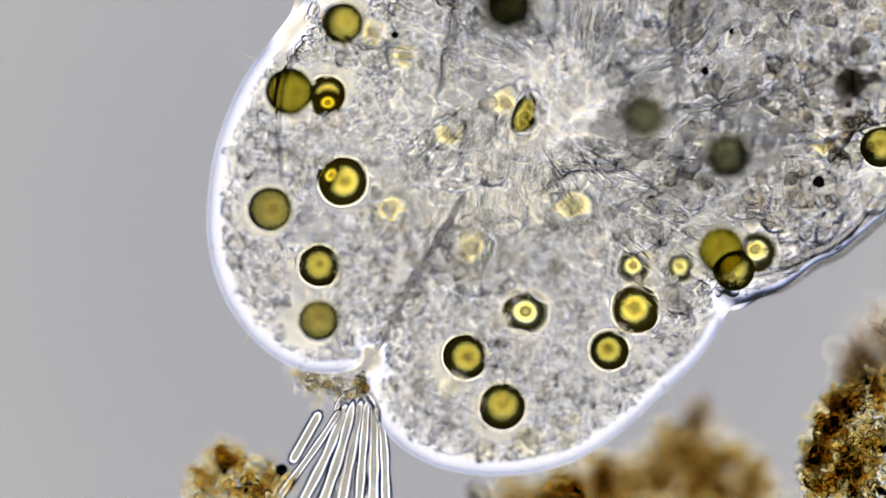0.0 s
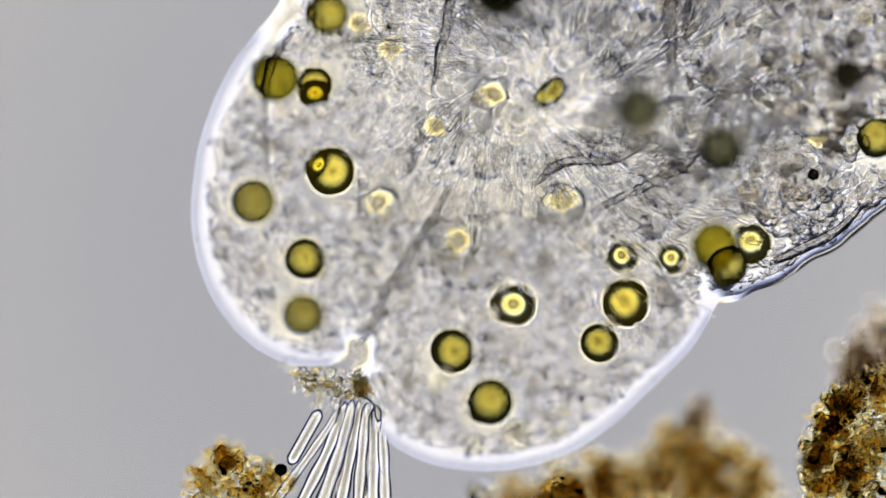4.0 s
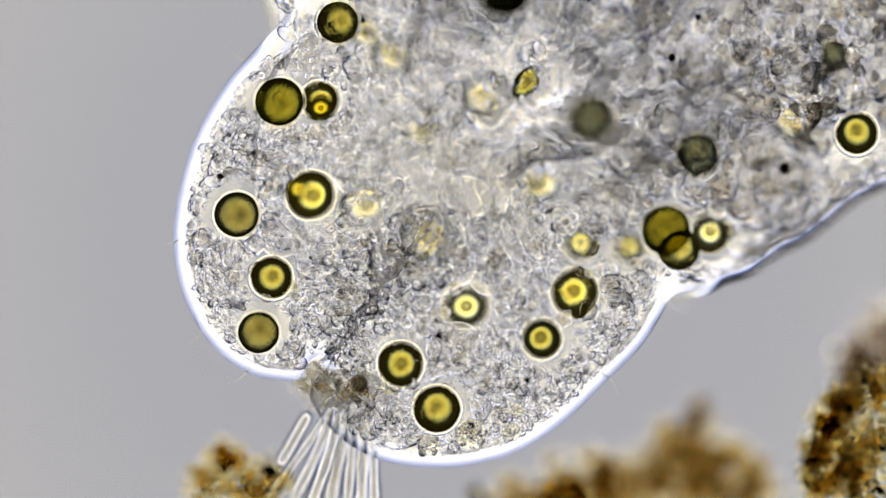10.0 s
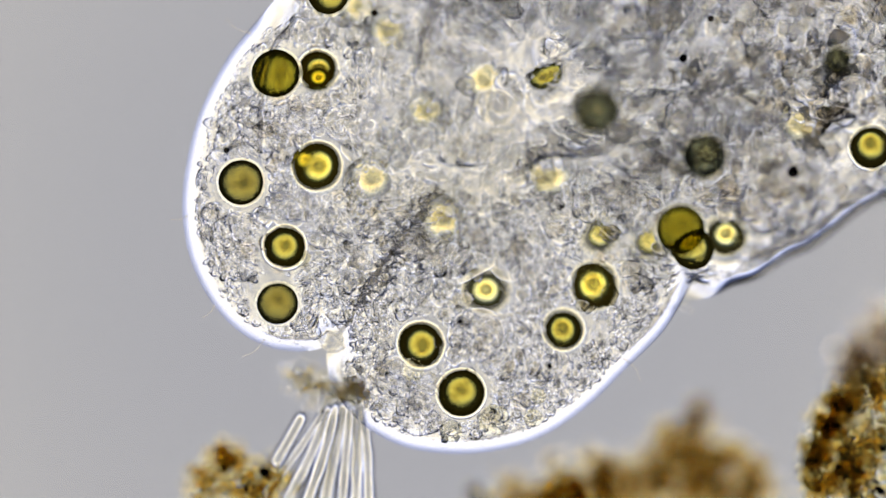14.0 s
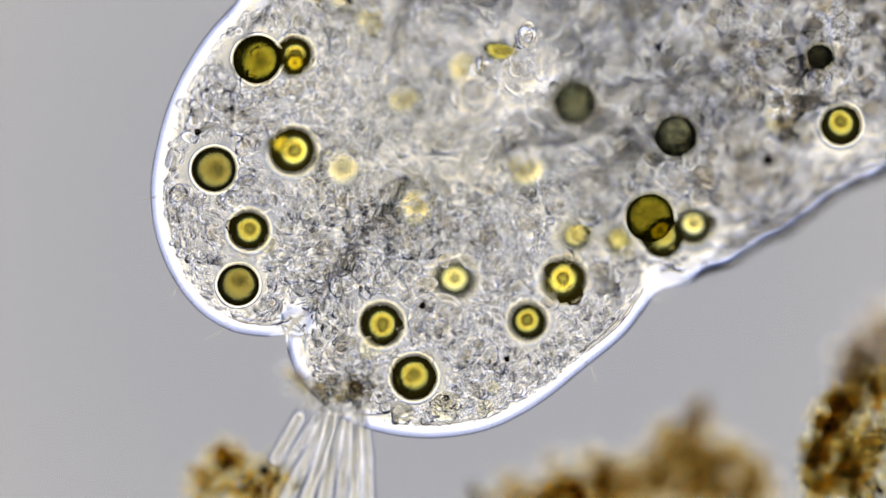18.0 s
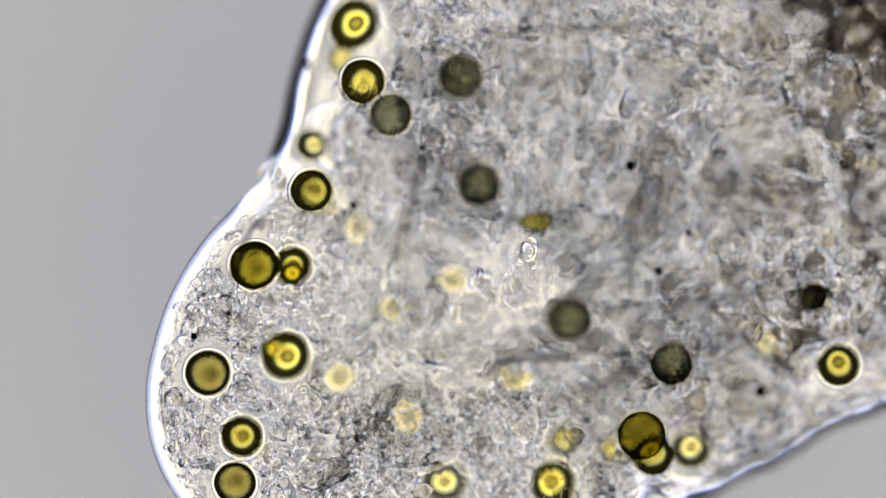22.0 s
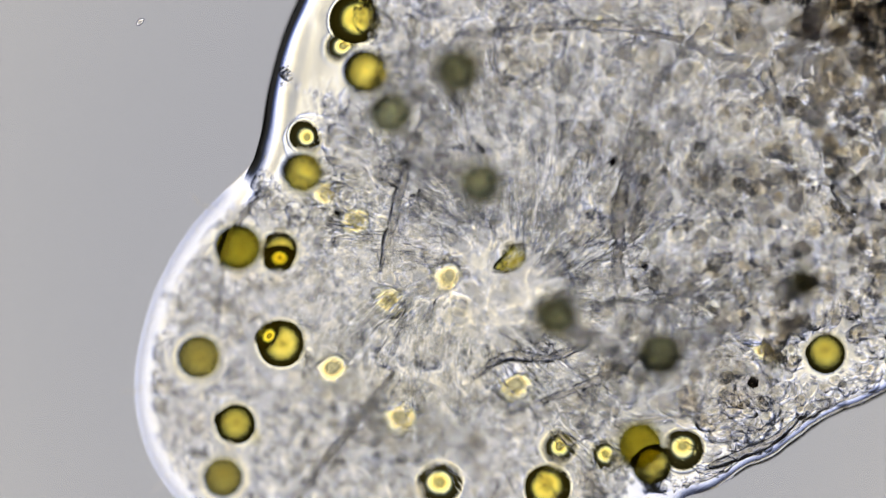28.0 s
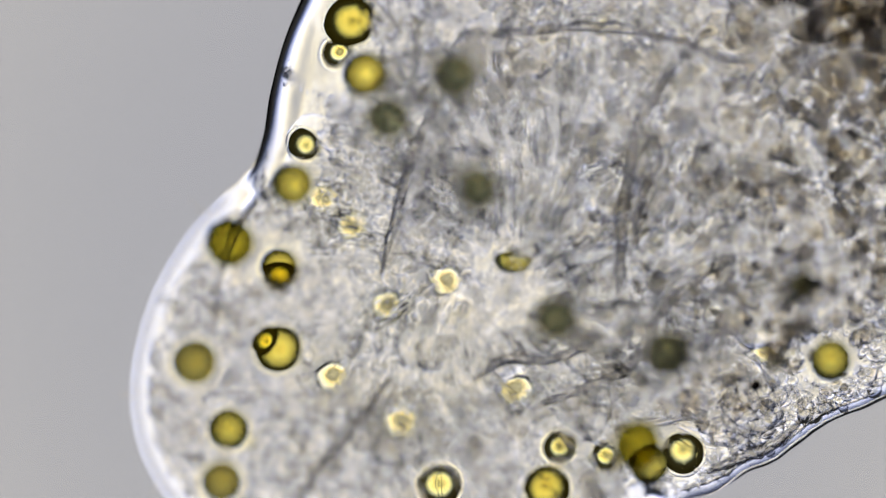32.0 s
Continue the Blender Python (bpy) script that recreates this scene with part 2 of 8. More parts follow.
def half_thickness(q, d):
    d = np.maximum(d, 0)
    w = shares(q)
    tame = np.ones(len(q))
    for p in ((552, 566), (1198, 510), (470, -25)):
        tame -= .65 * np.exp(-(np.linalg.norm(q - from_view(*p), axis=1) / .028) ** 2)
    h = tame * np.interp(d, RIM_D, RIM_H) * (1 + (.22 + .15 * np.exp(-(segment_distance(q, from_view(545, -220), from_view(640, -520)) / .06) ** 2)) * w[0]) + .012 * np.clip((from_view(1100, 0)[0] - q[:, 0]) / .2, .12, 1) * w[0] ** 2 * (1 - np.exp(-(d / .024) ** 1.5)) * np.exp(-d / .16) + .075 * (1 - np.exp(-d / .30)) + .09 * shares(q, .16)[0] * (1 - np.exp(-d / .35)) + .018 * (1 - shares(q, .1)[0]) * (1 - np.exp(-(d / .13) ** 1.5))
    g = line_distance(q, GROOVE_LINE)
    near = np.clip(1 - np.linalg.norm(q - GROOVE_LINE[0], axis=1) / .2, 0, 1)
    h -= np.minimum(.5 * h, (.004 + .010 * near) * np.exp(-g / .015))
    w = line_distance(q, WALL_LINE)
    h -= np.minimum(.4 * h, .004 * np.exp(-(w / .010) ** 2))
    return h


def shares(q, soft=.065):
    """How far each place belongs to the trunk, the left lobe and the lower lobe; the three add up to one."""
    s = [(from_view(820, -60), from_view(1500, 0)), (from_view(395, 130), from_view(480, 490)), (from_view(650, 640), from_view(1040, 560)),
         (from_view(1290, 330), from_view(1600, 150)), (from_view(660, -180), from_view(760, -400))]
    d = [segment_distance(q, a, b) for a, b in s]
    d = np.array([np.minimum(np.minimum(d[0], d[3]), d[4]), d[1], d[2]])
    e = np.maximum(np.exp(-(d - d.min(0)) / soft) - .03, 0) ** 1.3
    return e / e.sum(0)


def middle(q):
    """Height of the body's middle: the lobes are lifted off the slide, in a long slope, and the back bulges under the grey droplets."""
    w = shares(q, .15)
    flank = np.exp(-(segment_distance(q, from_view(545, -220), from_view(640, -520)) / .09) ** 2)
    z = -.03 * w[0] * flank + .132 * (w[1] + w[2]) - .015
    for kind, r, _, x, y in DROPS.values():
        if kind == "grey":
            z = np.maximum(z, z + (.075 - z) * np.exp(-(np.linalg.norm(q - from_view(x, y), axis=1) / .10) ** 2))
    return z


def body_pieces():
    step = .0054
    lo, hi = from_view(270, 800), from_view(2080, -980)
    xs, ys = np.arange(lo[0], hi[0], step), np.arange(lo[1], hi[1], step)
    gx, gy = np.meshgrid(xs, ys)
    q = np.stack([gx.ravel(), gy.ravel()], 1)
    d = depth_of(q)
    near = (d < 0) & (d > -2 * step)
    edge = np.vstack([RIM + (np.roll(RIM, -1, 0) - RIM) * u for u in (0, .25, .5, .75)])
    for i in np.nonzero(near)[0]:
        q[i] = edge[np.argmin(((edge - q[i]) ** 2).sum(1))]
    h = half_thickness(q, d)
    calm = .25 + .75 * np.clip((d - .01) / .05, 0, 1)
    for kind, r, _, x, y in DROPS.values():
        if kind not in ("amber", "grey"):
            calm *= 1 - .8 * np.exp(-(np.linalg.norm(q - from_view(x, y), axis=1) / (r + .012)) ** 4)
    coarse = np.clip((q[:, 0] - from_view(1050, 0)[0]) / .35, 0, 1)
    live = d > -.02
    lump = np.zeros(len(q))
    for i in np.nonzero(live)[0]:
        x, y = q[i]
        n = noise.noise
        lump[i] = (.17 + .16 * coarse[i]) * n((x * 9, y * 9, 3.1)) + (.090 + .08 * coarse[i]) * n((x * 21, y * 21, 7.7)) + .060 * n((x * 38, y * 38, 1.3)) + .040 * n((x * 62, y * 62, 5.9))
    h *= 1 + .55 * lump * calm
    w = shares(q, .030 + .075 * np.clip(d / .12, 0, 1))
    w = np.maximum(w - .05, 0)
    w /= w.sum(0)
    ny, nx = gx.shape
    idx = np.arange(nx * ny).reshape(ny, nx)
    quads = np.stack([idx[:-1, :-1], idx[:-1, 1:], idx[1:, 1:], idx[1:, :-1]], -1).reshape(-1, 4)
    made = []
    names = (("trunk", "translucent grey trunk full of fine granules"), ("front_lobe", "rounded clear lobe with a bright rim"), ("lower_lobe", "broad rounded lobe with a bright rim"))
    for k, (nm, lab) in enumerate(names):
        hk = h * w[k]
        live = (d[quads] > 0).any(1) & (d[quads] > -2 * step).all(1) & (w[k][quads] > 0).any(1)
        fs = quads[live]
        used = np.unique(fs)
        place = np.full(nx * ny, -1)
        place[used] = np.arange(len(used))
        f = place[fs]
        zc = middle(q[used])
        top = np.c_[q[used], zc + hk[used]]
        bot = np.c_[q[used], zc - hk[used] - 1e-5]
        verts = np.vstack([top, bot])
        faces = f.tolist() + (f[:, ::-1] + len(used)).tolist()
        me = mesh_of(nm, verts, faces, BODY)
        clear = np.ones(len(used))
        for kind, r, _, x, y in DROPS.values():
            if kind != "grey":
                clear *= 1 - (.7 if kind == "amber" else .96) * np.exp(-(np.linalg.norm(q[used] - from_view(x, y), axis=1) / (r + .011)) ** 7)
        skin = clear * np.clip((d[used] - .020) / (.035 + .05 * (q[used, 0] < from_view(760, 0)[0]) * w[0][used]), 0, 1) * (.35 + .65 * w[k][used] ** .5)
        me.attributes.new("relief", "FLOAT", "POINT").data.foreach_set("value", np.tile(skin, 2))
        ob = hang(nm, me, animal, lab)
        made.append(ob)
    return made


animal = new("water_animal")
tagged(animal, "translucent grey microscopic water animal with yellow oil droplets", "microscopic animal")
trunk, left_lobe, lower_lobe = body_pieces()
lobes = {"left": left_lobe, "low": lower_lobe}


def fill(piece, n, box, size, mat, name, want, margin=.02, squash=.7, rough=.25, base=LENTIL0, up=.75):
    """Granules strewn through one piece of the body."""
    a, b = from_view(box[0], box[3]), from_view(box[2], box[1])
    q = rng.uniform(a, b, (n * 5, 2))
    d = depth_of(q)
    w = shares(q)[want]
    keep = (d > margin) & (rng.uniform(0, 1, len(q)) < w * np.clip((q[:, 0] - a[0]) / .22, 0, 1))
    for kind, r, _, x, y in DROPS.values():
        if kind != "grey":
            keep &= np.linalg.norm(q - from_view(x, y), axis=1) > (.9 * r if kind == "amber" else r + (.035 if y < -150 else .010) + size)
    for p in ((552, 566), (1198, 510), (470, -25)):
        keep &= np.linalg.norm(q - from_view(*p), axis=1) > .036
    gut = np.linalg.norm((q - from_view(905, 110)) / (.36, .33), axis=1)
    keep &= rng.uniform(0, 1, len(q)) < .45 + .55 * np.clip((gut - .6) / .4, 0, 1)
    q, d = q[keep][:n], d[keep][:n]
    h = half_thickness(q, d)
    z = middle(q) + rng.uniform(-.98, up, len(q)) * h
    s = size * np.exp(rng.normal(0, .35, len(q)))
    return grains(name, np.c_[q, z], s, mat, piece, squash, rough, base)


LUMP = jelly("tissue_grain", (1, 1, 1), (.92, .915, .90), 1.038, island=True)
fill(trunk, 18000, (250, -500, 1700, 500), .0029, GRANULE, "granules", 0, up=1)
fill(trunk, 5200, (250, -500, 1700, 500), .0072, LUMP, "tissue_grains", 0, rough=.34, base=LENTIL1, up=1)
fill(trunk, 700, (250, -500, 1750, 500), .0120, LUMP, "coarse_tissue_grains", 0, rough=.34, base=LENTIL1, up=1)
fill(trunk, 300, (1060, -480, 1700, 420), .011, VESICLE, "coarse_granules", 0)
fill(left_lobe, 3600, (60, -60, 760, 590), .0029, GRANULE, "granules", 1, .024)
fill(left_lobe, 1150, (60, -60, 760, 590), .0056, LUMP, "tissue_grains", 1, .032, rough=.34, base=LENTIL1)
fill(lower_lobe, 4000, (310, 330, 1200, 780), .0029, GRANULE, "granules", 2, .024)
fill(lower_lobe, 1650, (310, 330, 1200, 780), .0056, LUMP, "tissue_grains", 2, .032, rough=.34, base=LENTIL1)


def dark_mass(x, y, spread, n):
    """Dark granular tissue, thinning out from its middle."""
    q = from_view(x, y) + rng.normal(0, 1, (n, 2)) * spread / 1000
    d = depth_of(q)
    q, d = q[d > .03], d[d > .03]
    z = middle(q) + rng.uniform(-.1, .6, len(q)) * half_thickness(q, d)
    grains("dark_granules", np.c_[q, z], .0085 * np.exp(rng.normal(0, .35, len(q))), DARK_VESICLE, trunk, .7, .34, LENTIL1, smooth=False)


dark_mass(1620, -380, 85, 520)
dark_mass(1500, -420, 70, 200)
dark_mass(1560, -150, 100, 220)
dark_mass(1500, 140, 130, 110)

SHADING_TINT = jelly("grey_shading_tint", (1, 1, 1), (.97, .965, .955), 1.02, island=True, mottle=20)


def shading_lumps(piece, n, box, want, size):
    """Soft lumps added inside the body; their grey tint puts its smudgy shading in, in patches."""
    a, b = from_view(box[0], box[3]), from_view(box[2], box[1])
    q = rng.uniform(a, b, (n * 5, 2))
    d = depth_of(q)
    keep = (d > .07) & (rng.uniform(0, 1, len(q)) < shares(q)[want] * np.clip((q[:, 0] - a[0]) / .22, 0, 1))
    for kind, r, _, x, y in DROPS.values():
        if kind not in ("amber", "grey"):
            keep &= np.linalg.norm(q - from_view(x, y), axis=1) > r + .030
    q, d = q[keep][:n], d[keep][:n]
    z = middle(q) - .35 * half_thickness(q, d)
    grains("shading_lumps", np.c_[q, z], size * np.exp(rng.normal(0, .4, len(q))), SHADING_TINT, piece, .4, .2, ICO2)


shading_lumps(trunk, 380, (290, -480, 1700, 480), 0, .026)
shading_lumps(trunk, 160, (1100, -480, 1750, 420), 0, .034)
shading_lumps(left_lobe, 40, (60, -60, 760, 590), 1, .022)
shading_lumps(lower_lobe, 55, (310, 330, 1200, 780), 2, .022)

VESICLE_MESHES = []
for i in range(6):
    v, f = ICO2
    k = np.array([1 + .3 * noise.noise(Vector(p) * 1.4 + Vector((i * 5.1, 2, 0))) for p in v])[:, None]
    VESICLE_MESHES.append(mesh_of("vesicle", v * k * np.array([1, .8, .7]), f.tolist(), VESICLE))


def vesicles(piece, n, box, want):
    """Single clear vesicles, large enough to tell apart."""
    a, b = from_view(box[0], box[3]), from_view(box[2], box[1])
    q = rng.uniform(a, b, (n * 4, 2))
    d = depth_of(q)
    keep = (d > .04) & (shares(q)[want] > .7) & (rng.uniform(0, 1, len(q)) < np.clip((q[:, 0] - a[0]) / .22, 0, 1))
    q, d = q[keep][:n], d[keep][:n]
    z = middle(q) + rng.uniform(.1, .8, len(q)) * half_thickness(q, d)
    for p, h in zip(q, z):
        ob = hang("vesicle", VESICLE_MESHES[rng.integers(6)], piece)
        ob.location, ob.scale = (*p, h), [rng.uniform(.009, .019)] * 3
        ob.rotation_euler = (0, 0, rng.uniform(0, 6.28))


vesicles(trunk, 90, (1010, -450, 1650, 420), 0)
vesicles(left_lobe, 24, (60, -60, 700, 590), 1)
bubble = mesh_of("vesicle", ICO4[0], ICO4[1].tolist(), CLEAR_SHELL)
for x, y, r in ((822, 724, .028), (745, 735, .020), (892, 728, .017), (905, 690, .014), (500, 420, .016), (690, 620, .020)):
    ob = hang("vesicle", bubble, lower_lobe if x > 600 else left_lobe, "large clear vesicle")
    ob.location, ob.scale = (*from_view(x, y), .13), [r] * 3
vesicles(lower_lobe, 36, (330, 400, 1200, 780), 2)


def cilia():
    """The fan of fine hairs that lines the gut."""
    vs, fs, k = [], [], 0
    c = from_view(905, 120)
    for i in range(2000):
        a = rng.uniform(-1.2, 2.4) if i % 4 else rng.uniform(2.4, 5.0)
        r = .10 + .42 * rng.uniform(0, 1) * rng.uniform(.5, 1)
        p = c + r * np.array([math.cos(a) * 1.15, math.sin(a)])
        if (p[0] - c[0]) < -.30 + .25 * abs(p[1] - c[1] - .05):
            continue
        ln = rng.uniform(.036, .085)
        turn = a + rng.normal(0, .14) + .35
        dx = np.array([math.cos(turn), math.sin(turn)]) * ln
        bend = np.array([-dx[1], dx[0]]) * rng.normal(0, .06)
        z = rng.uniform(-.045, .050)
        pts = [np.append(p - dx / 2, z), np.append(p + bend, z + .004), np.append(p + dx / 2, z)]
        v, f = tube(smooth_line(pts, 5), [.0010, .0034, .0038, .0034, .0010], 6)
        vs.append(v)
        fs += [tuple(x + k for x in g) for g in f]
        k += len(v)
    ob = hang("cilia", mesh_of("cilia", np.vstack(vs), fs, CILIA), trunk, "fan of fine clear hairs in the gut")
    ob["kind"] = "stuff"


cilia()


def fold(piece, pts, r, z, mat=FOLD):
    line = smooth_line([np.append(from_view(*p), z) for p in pts], 8 * len(pts))
    n = len(line)
    rad = .85 * r * (np.sin(np.linspace(.12, math.pi - .12, n)) ** .5) * (1 + .10 * np.array([noise.noise((i * .45, r * 900, z * 50)) for i in range(n)]))
    v, f = tube(line, rad, 8)
    hang("tissue_fold", mesh_of("tissue_fold", v, f, mat), piece)


for pts, r, z in (
        ([(1290, -335), (1180, -190), (1150, -60), (1140, 80), (1130, 145)], .012, -.005),
        ([(1335, 65), (1235, 145), (1175, 245), (1080, 300), (985, 345)], .012, -.005),
        ([(1105, 205), (1030, 245), (945, 255), (885, 295)], .011, -.005),
        ([(825, -225), (785, -120), (745, 10), (720, 110)], .011, -.005),
        ([(905, -315), (1000, -330), (1095, -335), (1245, -315), (1330, -280)], .011, -.005),
        ([(1230, -140), (1180, -40), (1165, 60)], .007, -.005),
        ([(1300, 330), (1245, 345), (1175, 365), (1100, 400)], .011, -.06),
        ([(1300, 446), (1340, 430), (1420, 395), (1470, 350)], .011, .02)):
    fold(trunk, pts, r, z)
# Dark tube added along the groove to paint its shade.
fold(left_lobe, [(556, 560), (590, 522), (625, 465), (668, 405), (712, 350), (745, 300)], .0125, .035, GROOVE_SHADE)
fold(left_lobe, [(500, 0), (468, 40), (446, 100), (436, 170), (434, 240)], .0080, .05, FOLD)


def rim_fold(piece, a, b, inset, r, z):
    """A wrinkle that runs beside the rim, between two places on it."""
    i, j = (int(np.argmin(np.linalg.norm(RIM - from_view(*p), axis=1))) for p in (a, b))
    seg = RIM[min(i, j):max(i, j) + 1]
    t = np.gradient(seg, axis=0)
    seg = seg + inset * np.stack([-t[:, 1], t[:, 0]], 1) / np.linalg.norm(t, axis=1)[:, None]
    n = len(seg)
    line = np.c_[seg, np.full(n, z)]
    line[:, :2] += .0025 * np.array([[noise.noise((i * .23, z * 70, 0)), noise.noise((i * .23, 9, z * 70))] for i in range(n)])
    v, f = tube(line, r * np.sin(np.linspace(.1, math.pi - .1, n)) ** .5, 8)
    hang("tissue_fold", mesh_of("tissue_fold", v, f, WRINKLE), piece)


rim_fold(lower_lobe, (1185, 525), (1075, 640), .022, .0035, .16)
rim_fold(lower_lobe, (1150, 575), (1040, 668), .029, .0028, .16)
rim_fold(left_lobe, (425, 560), (540, 570), .022, .003, .16)
rim_fold(left_lobe, (450, 572), (530, 573), .029, .003, .16)
rim_fold(left_lobe, (303, 300), (312, 415), .030, .003, .16)
rim_fold(lower_lobe, (760, 770), (890, 757), .026, .0028, .16)


rim_fold(trunk, (1235, 500), (1660, 280), .005, .0045, -.01)
rim_fold(trunk, (1260, 490), (1420, 412), .022, .003, .0)
rim_fold(trunk, (1450, 398), (1600, 305), .020, .003, .0)


LABELS = {"olive": "clear olive-green oil droplet", "olive_ring": "olive oil droplet with a dark ring", "gold": "golden oil droplet with a dark ring", "pale": "bright pale yellow oil droplet",
          "dark": "dark olive oil droplet", "grey": "oil droplet on the back with an out-of-focus grey-green tint", "amber": "soft amber droplet low in the body"}


PIGMENT = jelly("dark_pigment", (.30, .26, .22), (.16, .14, .12), 1.15)


def pigment_speck(piece, x, y, r):
    v, f = ICO2
    k = np.array([1 + .3 * noise.noise(Vector(p) * 1.5 + Vector((x, y, 0))) for p in v])[:, None]
    q = np.array([from_view(x, y)])
    ob = hang("pigment_speck", mesh_of("pigment_speck", v * k * r, f.tolist(), PIGMENT), piece, "tiny dark pigment speck")
    ob.location = (*q[0], float(middle(q)[0] + .7 * half_thickness(q, depth_of(q))[0]))


for piece, x, y, r in ((trunk, 1383, 293, .010), (trunk, 1191, 89, .007), (trunk, 762, -107, .005), (trunk, 645, 2, .006), (left_lobe, 372, 226, .006), (trunk, 1048, -20, .005),
                       (lower_lobe, 782, 545, .006), (trunk, 1130, -95, .008), (trunk, 1240, 20, .006), (lower_lobe, 930, 640, .005)):
    pigment_speck(piece, x, y, r)


def bristle(piece, x, y, dx, dy):
    """A fine feeler that stands out from the rim."""
    a, b = from_view(x, y), from_view(x + dx, y + dy)
    side = np.array([a[1] - b[1], b[0] - a[0]]) * .12
    z = float(middle(np.array([a]))[0])
    line = smooth_line([np.append(a, z), np.append((a + b) / 2 + side, z + .004), np.append(b, z)], 9)
    v, f = tube(line, np.linspace(.0015, .0008, 9), 6)
    hang("bristle", mesh_of("bristle", v, f, WRINKLE), piece, "fine clear bristle")


for piece, x, y, dx, dy in ((left_lobe, 432, 562, -40, 30), (left_lobe, 345, 500, -24, 22), (lower_lobe, 1062, 640, 26, 44), (left_lobe, 420, 20, -44, -26), (left_lobe, 302, 340, -34, 6)):
    bristle(piece, x, y, dx, dy)


def droplet(kind, r):
    v, f = ICO4
    if kind == "amber":
        k = np.array([1 + .13 * noise.noise(Vector(p) * 1.3 + Vector((r * 977, 1, 0))) + .05 * noise.noise(Vector(p) * 3.4 + Vector((r * 977, 5, 0))) for p in v])[:, None]
        lens = v * np.array([1.05, .95, .75])
        return hang("oil_droplet", mesh_of("oil_droplet", lens * k * r, f.tolist(), OIL[kind]), animal, LABELS[kind])
    k = np.array([1 + .02 * noise.noise(Vector(p) * 1.7 + Vector((r * 1000, 0, 0))) for p in v])[:, None]
    ob = hang("oil_droplet", mesh_of("oil_droplet", v * k * r, f.tolist(), OIL[kind]), animal, LABELS[kind])
    hang("halo_shell", mesh_of("halo_shell", v * k * (r + .006), f.tolist(), CLEAR_SHELL), ob, "thin clear shell added for a bright halo round the oil")
    return ob


def bead(parent, kind, r, x, y, z):
    """A smaller droplet that sits on a larger one."""
    v, f = ICO4
    ob = hang("small_droplet", mesh_of("small_droplet", v * r, f.tolist(), OIL[kind]), parent, LABELS[kind])
    ob.location = (x, y, z)


drops = {n: droplet(k, r) for n, (k, r, *_) in DROPS.items()}


bead(drops["d18"], "olive_ring", .036, .022, -.035, -.075)
bead(drops["d3"], "gold", .022, .001, -.018, -.058)
bead(drops["d4"], "pale", .021, -.020, .012, -.068)


def spot(n, x, y):
    """A droplet's place in the animal's space, at its own height."""
    return pose(x, y, HEIGHT[n])


HEIGHT = {n: d[2] for n, d in DROPS.items()}


def gut_particle():
    """A green speck that the hairs of the gut whirl about, with a clear grain beside it."""
    v, f = ICO4
    w = v * np.array([.033, .020, .018])
    w[:, 1] += .006 * (v[:, 0] ** 2)
    ob = hang("gut_particle", mesh_of("gut_particle", w, f.tolist(), OIL["olive_ring"]), animal, "olive-green algal cell in the gut")
    g = hang("clear_grain", mesh_of("clear_grain", v * np.array([.016, .014, .013]), f.tolist(), CILIA), ob)
    g.location = (.046, .028, .0)
    return ob


particle = gut_particle()


# ---- detritus and spicules on the slide ----
def at(x, y):
    return np.array([(x - 784) / 1000, (441 - y) / 1000])


GRAIN_MESHES = []
for i in range(8):
    v, f = ICO1
    k = np.array([1 + .45 * noise.noise(Vector(p) * 1.5 + Vector((i * 3.7, 0, 0))) for p in v])[:, None]
    GRAIN_MESHES.append(mesh_of("grain", v * k * np.array([1, rng.uniform(.6, 1), rng.uniform(.5, .9)]), f.tolist(), DETRITUS, False))


def clump(name, label, spots, mat, n, size, top, big=0, squash=.8, low=.05, black=0, soft=False):
    """A heap of grains: spots are (x, y, spread) in view pixels. Each is a cluster of smaller clusters. soft: rounded
    grains instead of angular ones.
    """
    ob = new(name)
    tagged(ob, label, "detritus", "heaps of detritus on the slide")
    each = n // len(spots)

    def heap(x, y, s, n, size):
        core = rng.normal(0, .75, (24, 2)).clip(-1.3, 1.3) * s / 1000
        q = core[rng.integers(0, 24, n)] + rng.normal(0, .42, (n, 2)).clip(-1, 1) * s / 1000
        r = np.linalg.norm(q, axis=1) / (s / 1000)
        z = FLOOR + size + rng.uniform(low, 1, n) * (top - FLOOR) * np.exp(-r ** 2 / 12)
        return np.c_[q + at(x, y), z]
    for x, y, s in spots:
        grains("grain_mass", heap(x, y, s, each, size), size * np.exp(rng.normal(0, .45, each).clip(-1, .7)), mat, ob, squash, .34, ICO0, smooth=soft)
        if black:
            grains("dark_grain_mass", heap(x, y, s, black, size), size * 1.1 * np.exp(rng.normal(0, .4, black)), BLACK_GRAIN, ob, squash, .3, ICO0, smooth=False)
        for p in heap(x, y, s, big, size):
            g = hang("grain", GRAIN_MESHES[rng.integers(8)], ob)
            g.location, g.scale = p, [size * rng.uniform(1, 2.1)] * 3
            g.rotation_euler = rng.uniform(0, 6.28, 3)
    return ob


BLACK_GRAIN = jelly("blue_black_grain", (.26, .27, .33), (.07, .07, .10), 1.12, island=True, mottle=30)
HAZE = jelly("amber_haze", (.985, .965, .88), (.935, .88, .745), 1.028, island=True, mottle=30)
GREY_HAZE = jelly("grey_haze", (.99, .97, .93), (.90, .86, .79), 1.035, island=True, mottle=30)
clump("detritus_heap", "golden-brown granular detritus on the slide", [(1525, 800, 34), (1500, 850, 26), (1455, 860, 22), (1450, 805, 18), (1465, 750, 18), (1495, 715, 20), (1540, 700, 30), (1490, 790, 26), (1580, 680, 30), (1570, 760, 50), (1560, 880, 50), (1620, 820, 50)], DETRITUS, 1350, .0052, .07, low=.7, big=6, black=5)
